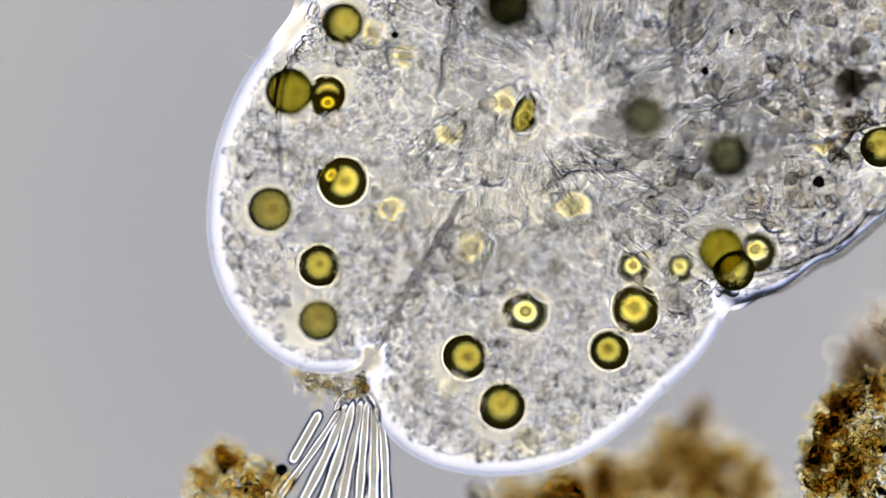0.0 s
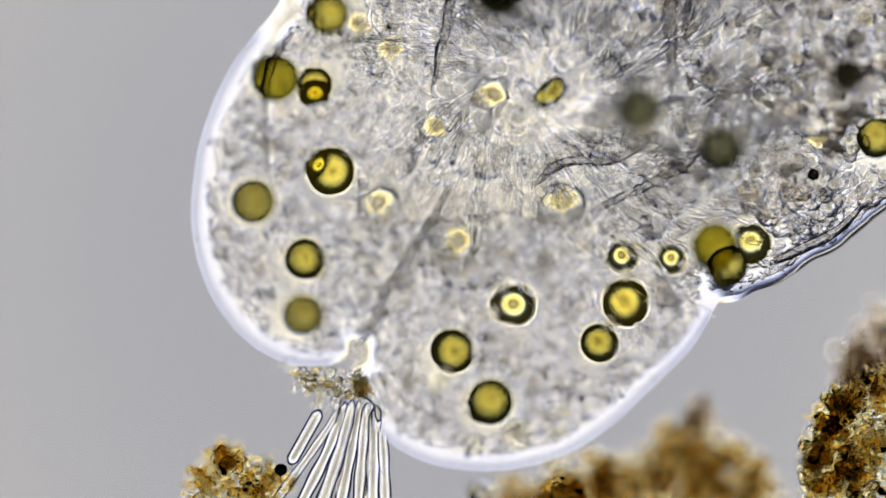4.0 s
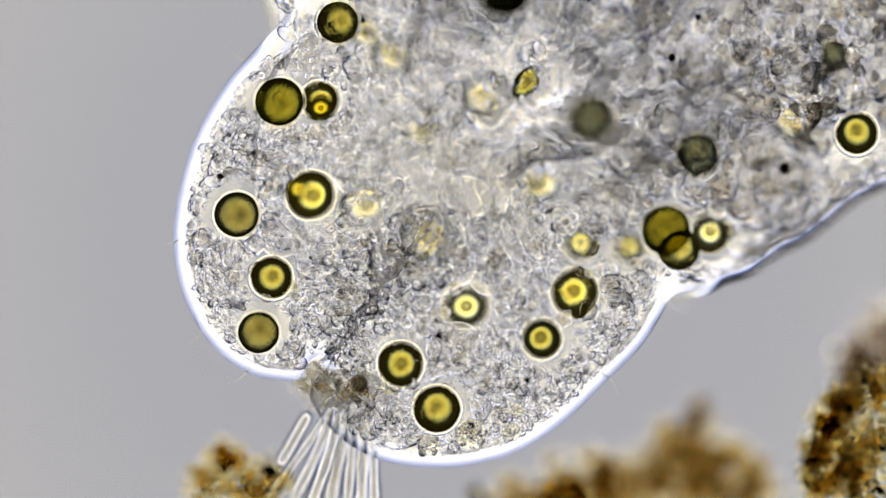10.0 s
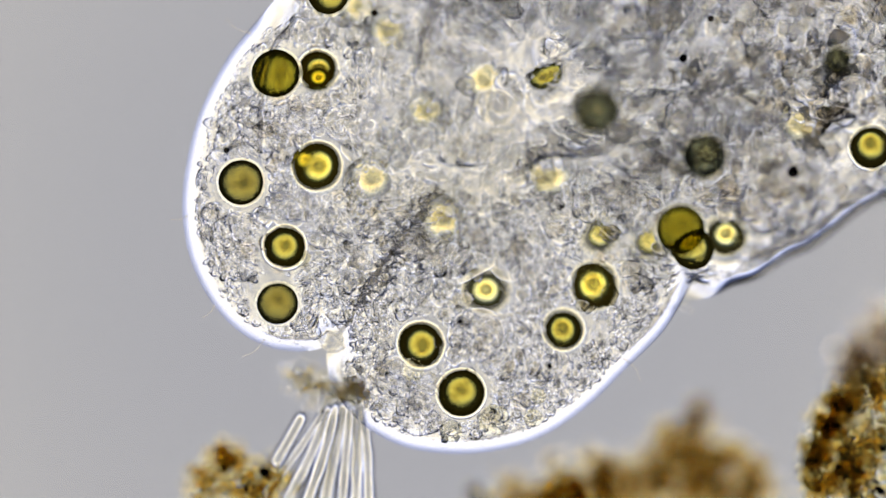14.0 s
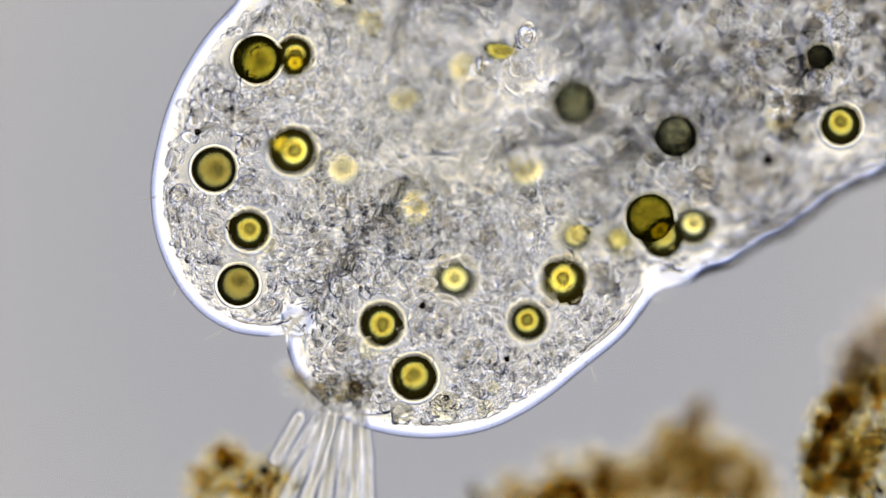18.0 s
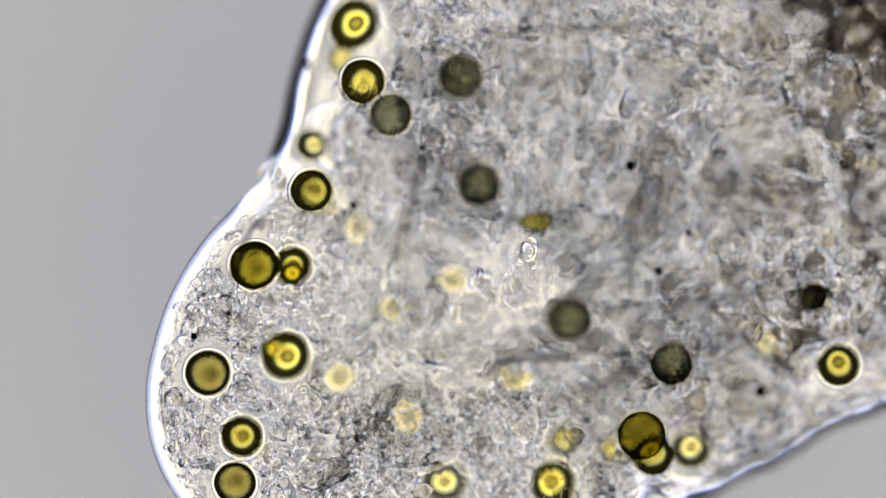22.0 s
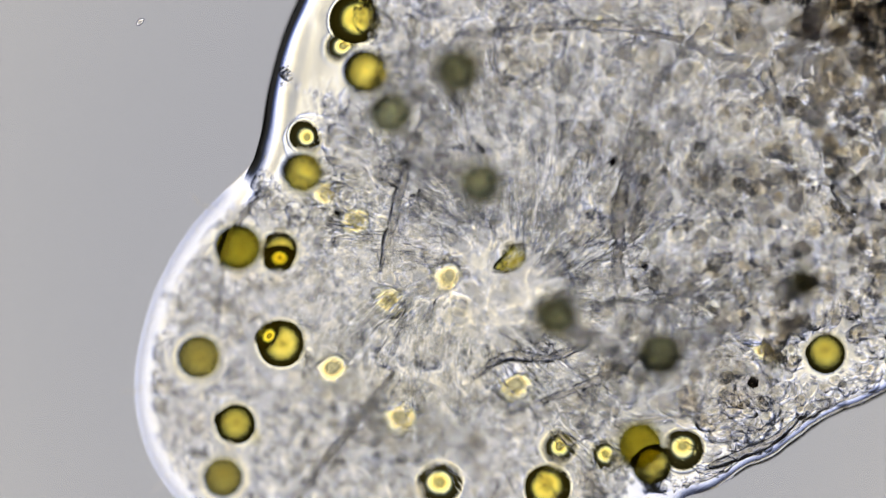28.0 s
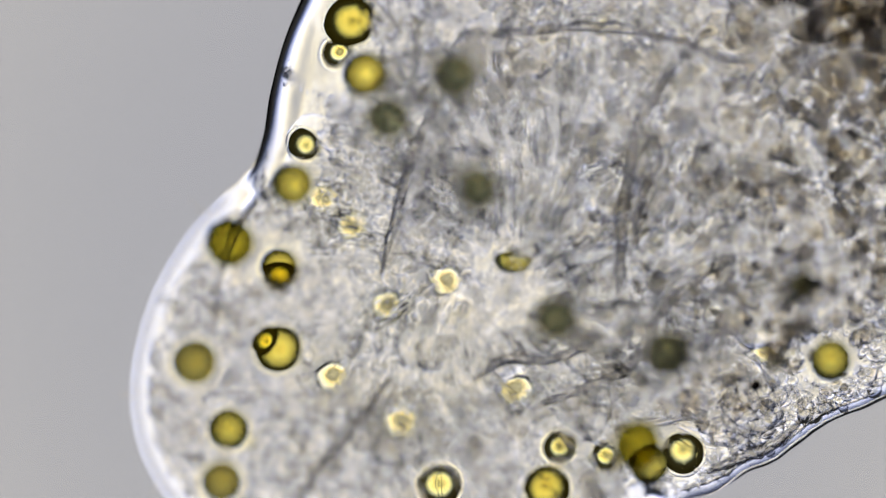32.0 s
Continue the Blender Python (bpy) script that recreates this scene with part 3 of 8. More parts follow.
clump("detritus_heap", "crust of bright golden grains on the brown heap", [(1500, 850, 24), (1450, 855, 22), (1448, 800, 18), (1460, 755, 16), (1490, 715, 18), (1525, 790, 28), (1545, 705, 28), (1550, 860, 40), (1560, 770, 30)], DETRITUS_PALE, 1250, .0050, .09, low=.8)
clump("detritus_heap", "soft amber-brown floc of detritus", [(930, 885, 28), (1000, 868, 32), (1070, 852, 34), (1140, 838, 36), (1205, 822, 36), (1275, 825, 34), (1325, 850, 30), (1180, 872, 42), (1260, 868, 42), (1080, 888, 38), (1335, 888, 28)], HAZE, 2300, .0062, -.13, low=.2, soft=True)
clump("detritus_heap", "small golden clump of detritus with a dark core", [(995, 882, 24), (1025, 890, 20)], DETRITUS, 420, .0046, .08, big=4, low=.6, black=12)
clump("detritus_heap", "small soft amber floc of detritus", [(1215, 788, 26)], HAZE, 170, .0060, -.13, low=.2, soft=True)
clump("detritus_heap", "faint grey floc of detritus", [(1238, 738, 20)], GREY_HAZE, 130, .0060, -.15, low=.2, soft=True)
clump("detritus_heap", "soft grey-brown floc of detritus beside the brown heap", [(1560, 635, 34), (1525, 640, 24), (1512, 675, 18), (1575, 590, 34)], GREY_HAZE, 560, .0060, -.12, low=.2, soft=True)
clump("detritus_heap", "small golden clump of detritus", [(370, 868, 28), (430, 855, 30), (400, 812, 18), (470, 870, 24)], DETRITUS, 800, .0050, .07, low=.3, big=6, black=3)
tip = clump("detritus_crumbs", "pale crumbs stuck on the spicule tips", [(545, 672, 16), (580, 690, 18), (620, 680, 18), (650, 688, 12)], CRUMB, 320, .0044, .07, big=6, low=.6)
clump("detritus_crumbs", "tiny pale crumbs on the slide", [(850, 878, 16)], CRUMB, 80, .0050, -.05, big=4)


def spicules():
    ob = new("spicule_bundle")
    tagged(ob, "bundle of clear glassy spicules spread like a fan", "spicules")
    rods = [((604, 722), (560, 790), (480, 900), .008, .02), ((614, 712), (580, 800), (530, 900), .011, 0), ((626, 707), (602, 800), (568, 900), .012, .015),
            ((640, 705), (622, 800), (602, 900), .011, -.005), ((650, 706), (642, 800), (634, 900), .010, .012), ((662, 708), (662, 800), (660, 900), .012, .0),
            ((672, 713), (680, 800), (683, 900), .010, .014), ((632, 716), (612, 800), (585, 900), .007, -.02), ((657, 716), (652, 800), (648, 900), .006, -.02)]
    for i, (a, m, c, r, z) in enumerate(rods):
        end = np.array(c) + (np.array(c) - np.array(m)) * 2.2
        pts = smooth_line([np.append(at(*a), z + .03), np.append(at(*m), z + .02), np.append(at(*c), z), np.append(at(*end), FLOOR + .02)], 20)
        rad = r * (1 + .10 * np.sin(np.arange(20) * 1.3 + i * 2)) * np.linspace(.85, 1.3, 20)
        rad[0] *= .35
        rad[1] *= .85
        v, f = tube(pts, rad, 12)
        hang("spicule", mesh_of("spicule", v, f, SPICULE), ob)
    # the short rod with a knob at its foot, and the bent fibre over the tips
    pts = smooth_line([np.append(at(568, 726), .035), np.append(at(540, 776), .03), np.append(at(514, 822), .02)], 12)
    v, f = tube(pts, [.004] + [.0115] * 10 + [.005], 12)
    hang("spicule", mesh_of("spicule", v, f, SPICULE), ob, "short separate spicule with a dark knob")
    v, f = ICO2
    k = hang("knob", mesh_of("knob", v * np.array([.012, .011, .010]), f.tolist(), BLACK_GRAIN), ob, "dark round knob")
    k.location = (*at(498, 832), .02)
    pts = smooth_line([np.append(at(x, y), .05) for x, y in ((592, 730), (604, 706), (625, 693), (648, 693), (670, 708), (680, 740))], 20)
    v, f = tube(pts, [.002] + [.0055] * 18 + [.002], 8)
    hang("fibre", mesh_of("fibre", v, f, SPICULE), ob, "bent clear fibre over the tips")
    return ob


bundle = spicules()


def drifting_alga():
    v, f = ICO4
    k = np.array([1 + .15 * noise.noise(Vector(p) * 1.4) for p in v])[:, None]
    ob = hang("drifting_alga", mesh_of("drifting_alga", v * k * np.array([.046, .048, .02]), f.tolist(), OIL["amber"]))
    return tagged(ob, "round yellow algal cell drifting in the water", "alga")


alga = drifting_alga()


def drifter(name, label, size, mat, seed):
    """A small body that floats in the water."""
    v, f = ICO2
    k = np.array([1 + .3 * noise.noise(Vector(p) * 1.5 + Vector((seed, 0, 0))) for p in v])[:, None]
    ob = hang(name, mesh_of(name, v * k * np.array(size), f.tolist(), mat))
    return tagged(ob, label, "floating particle")


rod = drifter("drifting_rod", "short clear rod-shaped cell drifting in the water", (.009, .019, .009), OIL["pale"], 1.0)
crumb = drifter("drifting_crumb", "tiny clear crumb drifting in the water", (.008, .005, .005), SPICULE, 2.0)
speck = drifter("drifting_speck", "dark round speck drifting in the water", (.026, .025, .022), BLACK_GRAIN, 3.0)


# ---- all that moves ----
def motions():
    """Keys the animal, its lobes and every droplet."""
    walk(animal, [
        (0, pose(0.084, -0.067, 0, 0, 0, 2.41)), (0.5, pose(0.081, -0.064, 0, 0, 0, 2.65)), (1, pose(0.079, -0.063, 0, 0, 0, 2.54)), (1.5, pose(0.079, -0.060, 0, 0, 0, 2.51)),
        (2, pose(0.072, -0.061, 0, 0, 0, 3.22)), (2.5, pose(0.074, -0.059, 0, 0, 0, 2.62)), (3, pose(0.074, -0.057, 0, 0, 0, 2.53)), (3.5, pose(0.074, -0.056, 0, 0, 0, 2.59)),
        (5.5, pose(0.059, -0.048, 0, 0, 0, 1.28)), (6, pose(0.049, -0.051, 0, 0, 0, 1.88)), (6.5, pose(0.044, -0.049, 0, 0, 0, 1.45)), (7, pose(0.052, -0.044, 0, 0, 0, 0.90)),
        (7.5, pose(0.035, -0.047, 0, 0, 0, 2.26)), (8, pose(0.045, -0.040, 0, 0, 0, 0.86)), (8.5, pose(0.044, -0.037, 0, 0, 0, 0.80)), (9, pose(0.035, -0.043, 0, 0, 0, 1.52)),
        (9.5, pose(0.040, -0.035, 0, 0, 0, 0.59)), (10, pose(0.024, -0.041, 0, 0, 0, 2.23)), (10.5, pose(0.031, -0.038, 0, 0, 0, 1.50)), (11, pose(0.041, -0.036, 0, 0, 0, 0.89)),
        (11.5, pose(0.029, -0.041, 0, 0, 0, 2.01)), (12, pose(0.037, -0.031, 0, 0, 0, 0.68)), (12.5, pose(0.041, -0.030, 0, 0, 0, 0.83)), (13, pose(0.021, -0.042, 0, 0, 0, 2.04)),
        (13.5, pose(0.035, -0.031, 0, 0, 0, 0.57)), (15.5, pose(0.024, -0.037, 0, 0, 0, 1.87)), (16, pose(0.019, -0.032, 0, 0, 0, 2.01)), (16.5, pose(0.022, -0.028, 0, 0, 0, 1.28)),
        (17, pose(0.015, -0.020, 0, 0, 0, 0.88)), (17.5, pose(0.004, -0.020, 0, 0, 0, 1.34)), (18, pose(-0.010, -0.011, 0, 0, 0, 0.71)), (18.5, pose(-0.002, -0.005, 0, 0, 0, 0.23)),
        (19, pose(0.000, 0.000, 0, 0, 0, 0.00)), (20, pose(0.005, 0.006, 0, 0, 0, -0.73)), (20.5, pose(0.009, -0.002, 0, 0, 0, -0.31)), (21, pose(-0.001, 0.008, 0, 0, 0, -1.79)),
        (21.5, pose(0.006, 0.013, 0, 0, 0, -2.84)), (22, pose(0.010, 0.008, 0, 0, 0, -3.04)), (22.5, pose(-0.031, -0.022, 0, 0, 0, 0.53)), (23, pose(-0.001, -0.013, 0, 0, 0, -1.29)),
        (23.5, pose(0.000, -0.008, 0, 0, 0, -0.94)), (24, pose(-0.029, -0.003, 0, 0, 0, 1.03)), (24.5, pose(-0.013, -0.016, 0, 0, 0, -0.87)), (25, pose(0.009, -0.007, 0, 0, 0, -1.19)),
        (25.5, pose(0.001, 0.005, 0, 0, 0, -1.84)), (27.5, pose(-0.005, 0.004, 0, 0, 0, -0.89)), (28, pose(0.000, -0.001, 0, 0, 0, -0.65)), (28.5, pose(-0.006, -0.006, 0, 0, 0, -0.69)),
        (29, pose(-0.001, -0.001, 0, 0, 0, -0.97)), (29.5, pose(-0.025, -0.005, 0, 0, 0, 2.06)), (30, pose(-0.008, -0.009, 0, 0, 0, -0.63)), (30.5, pose(-0.001, -0.005, 0, 0, 0, -0.87)),
        (31, pose(0.002, -0.008, 0, 0, 0, -0.42)), (31.5, pose(0.003, -0.006, 0, 0, 0, -0.74)), (32, pose(0.002, -0.003, 0, 0, 0, -0.96)),])
    walk(lobes["left"], [
        (0, pose(0.017, 0.012, 0, 0, 0, 3.85)), (0.5, pose(0.014, 0.011, 0, 0, 0, 3.78)), (1, pose(0.013, 0.013, 0, 0, 0, 3.82)), (1.5, pose(0.010, 0.013, 0, 0, 0, 3.75)),
        (2, pose(0.001, 0.003, 0, 0, 0, 2.94)), (2.5, pose(0.002, 0.010, 0, 0, 0, 3.35)), (3, pose(0.002, 0.012, 0, 0, 0, 3.52)), (3.5, pose(-0.000, 0.012, 0, 0, 0, 3.47)),
        (5.5, pose(0.009, -0.009, 0, 0, 0, 1.46)), (6, pose(-0.005, -0.033, 0, 0, 0, -0.98)), (6.5, pose(0.008, -0.017, 0, 0, 0, 0.77)), (7, pose(0.008, -0.017, 0, 0, 0, 0.77)),
        (7.5, pose(-0.007, -0.059, 0, 0, 0, -3.09)), (8, pose(0.000, -0.027, 0, 0, 0, 0.04)), (8.5, pose(0.010, -0.027, 0, 0, 0, 0.11)), (9, pose(-0.004, -0.049, 0, 0, 0, -1.71)),
        (9.5, pose(0.006, -0.027, 0, 0, 0, 0.29)), (10, pose(-0.003, -0.068, 0, 0, 0, -3.51)), (10.5, pose(0.006, -0.034, 0, 0, 0, -0.09)), (11, pose(0.010, -0.023, 0, 0, 0, 0.92)),
        (11.5, pose(-0.006, -0.066, 0, 0, 0, -3.17)), (12, pose(0.003, -0.031, 0, 0, 0, 0.26)), (12.5, pose(0.011, -0.024, 0, 0, 0, 1.03)), (13, pose(-0.003, -0.065, 0, 0, 0, -2.90)),
        (13.5, pose(0.003, -0.028, 0, 0, 0, 0.48)), (15.5, pose(0.018, -0.001, 0, 0, 0, -0.01)), (16, pose(-0.003, -0.030, 0, 0, 0, -2.93)), (16.5, pose(0.004, -0.004, 0, 0, 0, -0.62)),
        (17, pose(0.005, -0.002, 0, 0, 0, -0.58)), (17.5, pose(-0.004, -0.025, 0, 0, 0, -2.65)), (18, pose(-0.007, -0.020, 0, 0, 0, -2.10)), (18.5, pose(-0.001, -0.005, 0, 0, 0, -0.54)),
        (19, pose(0.000, 0.000, 0, 0, 0, 0.00)), (20, pose(0.027, -0.052, 0, 0, 0, 2.87)), (20.5, pose(0.006, -0.015, 0, 0, 0, 0.40)), (21, pose(0.008, -0.057, 0, 0, 0, -1.15)),
        (21.5, pose(0.004, -0.033, 0, 0, 0, 0.08)), (22, pose(0.005, -0.018, 0, 0, 0, 0.58)), (22.5, pose(0.002, -0.057, 0, 0, 0, -3.83)), (23, pose(-0.002, -0.019, 0, 0, 0, -1.17)),
        (23.5, pose(0.002, -0.013, 0, 0, 0, -0.83)), (24, pose(-0.004, -0.040, 0, 0, 0, -3.55)), (24.5, pose(-0.010, -0.015, 0, 0, 0, -1.57)), (25, pose(-0.001, 0.000, 0, 0, 0, -0.41)),
        (25.5, pose(-0.004, 0.003, 0, 0, 0, -0.06)), (27.5, pose(-0.004, 0.018, 0, 0, 0, -1.10)), (28, pose(0.000, 0.017, 0, 0, 0, -1.08)), (28.5, pose(-0.006, 0.009, 0, 0, 0, -1.72)),
        (29, pose(-0.003, 0.018, 0, 0, 0, -0.80)), (29.5, pose(-0.009, -0.025, 0, 0, 0, -4.44)), (30, pose(-0.008, 0.006, 0, 0, 0, -1.78)), (30.5, pose(-0.007, 0.011, 0, 0, 0, -1.16)),
        (31, pose(-0.005, 0.010, 0, 0, 0, -1.18)), (31.5, pose(-0.007, 0.008, 0, 0, 0, -1.21)), (32, pose(-0.009, 0.007, 0, 0, 0, -1.24)),])
    walk(lobes["low"], [
        (0, pose(0.017, -0.007, 0, 0, 0, 2.41)), (0.5, pose(0.016, -0.009, 0, 0, 0, 2.41)), (1, pose(0.015, -0.008, 0, 0, 0, 2.44)), (1.5, pose(0.013, -0.008, 0, 0, 0, 2.44)),
        (2, pose(0.005, -0.014, 0, 0, 0, 2.24)), (2.5, pose(0.007, -0.010, 0, 0, 0, 2.36)), (3, pose(0.008, -0.009, 0, 0, 0, 2.42)), (3.5, pose(0.007, -0.009, 0, 0, 0, 2.42)),
        (5.5, pose(0.004, -0.005, 0, 0, 0, 5.11)), (6, pose(-0.015, -0.010, 0, 0, 0, 4.25)), (6.5, pose(-0.000, -0.008, 0, 0, 0, 4.87)), (7, pose(-0.000, -0.006, 0, 0, 0, 4.83)),
        (7.5, pose(-0.026, -0.015, 0, 0, 0, 3.45)), (8, pose(-0.008, -0.012, 0, 0, 0, 4.53)), (8.5, pose(-0.003, -0.013, 0, 0, 0, 4.57)), (9, pose(-0.018, -0.015, 0, 0, 0, 3.87)),
        (9.5, pose(-0.005, -0.010, 0, 0, 0, 4.75)), (10, pose(-0.029, -0.019, 0, 0, 0, 3.63)), (10.5, pose(-0.009, -0.014, 0, 0, 0, 5.01)), (11, pose(-0.003, -0.011, 0, 0, 0, 5.54)),
        (11.5, pose(-0.032, -0.017, 0, 0, 0, 4.27)), (12, pose(-0.013, -0.011, 0, 0, 0, 5.65)), (12.5, pose(-0.006, -0.011, 0, 0, 0, 6.14)), (13, pose(-0.033, -0.016, 0, 0, 0, 4.93)),
        (13.5, pose(-0.013, -0.012, 0, 0, 0, 5.92)), (15.5, pose(0.008, 0.011, 0, 0, 0, 0.81)), (16, pose(-0.016, 0.004, 0, 0, 0, -0.23)), (16.5, pose(-0.000, 0.006, 0, 0, 0, 0.26)),
        (17, pose(0.001, 0.006, 0, 0, 0, 0.10)), (17.5, pose(-0.013, 0.003, 0, 0, 0, -0.57)), (18, pose(-0.013, 0.002, 0, 0, 0, -0.47)), (18.5, pose(-0.003, 0.001, 0, 0, 0, -0.08)),
        (19, pose(0.000, 0.000, 0, 0, 0, 0.00)), (20, pose(0.013, -0.027, 0, 0, 0, 7.02)), (20.5, pose(0.004, -0.005, 0, 0, 0, 2.46)), (21, pose(-0.016, -0.010, 0, 0, 0, 6.34)),
        (21.5, pose(-0.009, -0.002, 0, 0, 0, 5.77)), (22, pose(-0.002, 0.006, 0, 0, 0, 4.96)), (22.5, pose(-0.019, -0.009, 0, 0, 0, 2.67)), (23, pose(-0.005, 0.004, 0, 0, 0, 2.50)),
        (23.5, pose(-0.000, 0.004, 0, 0, 0, 2.56)), (24, pose(-0.016, -0.005, 0, 0, 0, 1.68)), (24.5, pose(-0.009, 0.007, 0, 0, 0, 2.21)), (25, pose(0.001, 0.011, 0, 0, 0, 2.50)),
        (25.5, pose(0.001, 0.011, 0, 0, 0, 2.64)), (27.5, pose(-0.006, 0.022, 0, 0, 0, 0.70)), (28, pose(-0.004, 0.018, 0, 0, 0, 0.75)), (28.5, pose(-0.010, 0.017, 0, 0, 0, 0.66)),
        (29, pose(-0.004, 0.018, 0, 0, 0, 1.01)), (29.5, pose(-0.023, 0.001, 0, 0, 0, 0.09)), (30, pose(-0.010, 0.015, 0, 0, 0, 0.91)), (30.5, pose(-0.007, 0.016, 0, 0, 0, 1.17)),
        (31, pose(-0.005, 0.012, 0, 0, 0, 1.26)), (31.5, pose(-0.006, 0.015, 0, 0, 0, 1.34)), (32, pose(-0.007, 0.015, 0, 0, 0, 1.41)),])
    walk(drops["d1"], [
        (0, spot("d1", -0.242, 0.477)), (0.5, spot("d1", -0.244, 0.480)), (1, spot("d1", -0.246, 0.480)), (1.5, spot("d1", -0.248, 0.482)),
        (2, spot("d1", -0.250, 0.480)), (2.5, spot("d1", -0.253, 0.482)), (3, spot("d1", -0.256, 0.484)), (3.5, spot("d1", -0.258, 0.482)),
        (5.5, spot("d1", -0.246, 0.476)), (6, spot("d1", -0.231, 0.466)), (6.5, spot("d1", -0.239, 0.475)), (7, spot("d1", -0.236, 0.473)),
        (7.5, spot("d1", -0.205, 0.453)), (8, spot("d1", -0.233, 0.470)), (8.5, spot("d1", -0.224, 0.473)), (9, spot("d1", -0.215, 0.458)),
        (9.5, spot("d1", -0.228, 0.468)), (10, spot("d1", -0.193, 0.450)), (10.5, spot("d1", -0.224, 0.467)), (11, spot("d1", -0.231, 0.472)),
        (11.5, spot("d1", -0.199, 0.450)), (12, spot("d1", -0.230, 0.469)), (12.5, spot("d1", -0.231, 0.474)), (13, spot("d1", -0.198, 0.451)),
        (13.5, spot("d1", -0.232, 0.473)), (15.5, spot("d1", -0.211, 0.497)), (16, spot("d1", -0.196, 0.485)), (16.5, spot("d1", -0.216, 0.501)),
        (17, spot("d1", -0.216, 0.504)), (17.5, spot("d1", -0.199, 0.487)), (18, spot("d1", -0.207, 0.491)), (18.5, spot("d1", -0.220, 0.501)),
        (19, spot("d1", -0.224, 0.504)), (20, spot("d1", -0.222, 0.447)), (20.5, spot("d1", -0.223, 0.484)), (21, spot("d1", -0.205, 0.454)),
        (21.5, spot("d1", -0.223, 0.467)), (22, spot("d1", -0.227, 0.474)), (22.5, spot("d1", -0.179, 0.470)), (23, spot("d1", -0.214, 0.487)),
        (23.5, spot("d1", -0.214, 0.493)), (24, spot("d1", -0.188, 0.486)), (24.5, spot("d1", -0.216, 0.494)), (25, spot("d1", -0.222, 0.502)),
        (25.5, spot("d1", -0.228, 0.502)), (27.5, spot("d1", -0.216, 0.521)), (28, spot("d1", -0.213, 0.524)), (28.5, spot("d1", -0.212, 0.517)),
        (29, spot("d1", -0.223, 0.522)), (29.5, spot("d1", -0.187, 0.505)), (30, spot("d1", -0.220, 0.512)), (30.5, spot("d1", -0.229, 0.513)),
        (31, spot("d1", -0.228, 0.514)), (31.5, spot("d1", -0.232, 0.507)), (32, spot("d1", -0.235, 0.504)),])
    walk(drops["d2"], [
        (0, spot("d2", -0.341, 0.360)), (0.5, spot("d2", -0.343, 0.363)), (1, spot("d2", -0.344, 0.365)), (1.5, spot("d2", -0.347, 0.367)),
        (2, spot("d2", -0.351, 0.364)), (2.5, spot("d2", -0.353, 0.368)), (3, spot("d2", -0.355, 0.371)), (3.5, spot("d2", -0.356, 0.371)),
        (5.5, spot("d2", -0.334, 0.356)), (6, spot("d2", -0.327, 0.345)), (6.5, spot("d2", -0.329, 0.353)), (7, spot("d2", -0.328, 0.349)),
        (7.5, spot("d2", -0.311, 0.325)), (8, spot("d2", -0.330, 0.342)), (8.5, spot("d2", -0.320, 0.341)), (9, spot("d2", -0.319, 0.324)),
        (9.5, spot("d2", -0.325, 0.335)), (10, spot("d2", -0.302, 0.313)), (10.5, spot("d2", -0.322, 0.331)), (11, spot("d2", -0.326, 0.337)),
        (11.5, spot("d2", -0.307, 0.311)), (12, spot("d2", -0.328, 0.332)), (12.5, spot("d2", -0.325, 0.336)), (13, spot("d2", -0.306, 0.311)),
        (13.5, spot("d2", -0.329, 0.334)), (15.5, spot("d2", -0.308, 0.355)), (16, spot("d2", -0.306, 0.342)), (16.5, spot("d2", -0.317, 0.359)),
        (17, spot("d2", -0.317, 0.362)), (17.5, spot("d2", -0.308, 0.346)), (18, spot("d2", -0.315, 0.350)), (18.5, spot("d2", -0.323, 0.359)),
        (19, spot("d2", -0.326, 0.362)), (20, spot("d2", -0.312, 0.293)), (20.5, spot("d2", -0.321, 0.344)), (21, spot("d2", -0.303, 0.307)),
        (21.5, spot("d2", -0.317, 0.324)), (22, spot("d2", -0.321, 0.336)), (22.5, spot("d2", -0.288, 0.325)), (23, spot("d2", -0.316, 0.349)),
        (23.5, spot("d2", -0.315, 0.354)), (24, spot("d2", -0.300, 0.342)), (24.5, spot("d2", -0.323, 0.354)), (25, spot("d2", -0.325, 0.363)),
        (25.5, spot("d2", -0.330, 0.364)), (27.5, spot("d2", -0.330, 0.389)), (28, spot("d2", -0.325, 0.390)), (28.5, spot("d2", -0.327, 0.387)),
        (29, spot("d2", -0.334, 0.395)), (29.5, spot("d2", -0.308, 0.375)), (30, spot("d2", -0.332, 0.392)), (30.5, spot("d2", -0.338, 0.396)),
        (31, spot("d2", -0.336, 0.399)), (31.5, spot("d2", -0.340, 0.398)), (32, spot("d2", -0.342, 0.398)),])
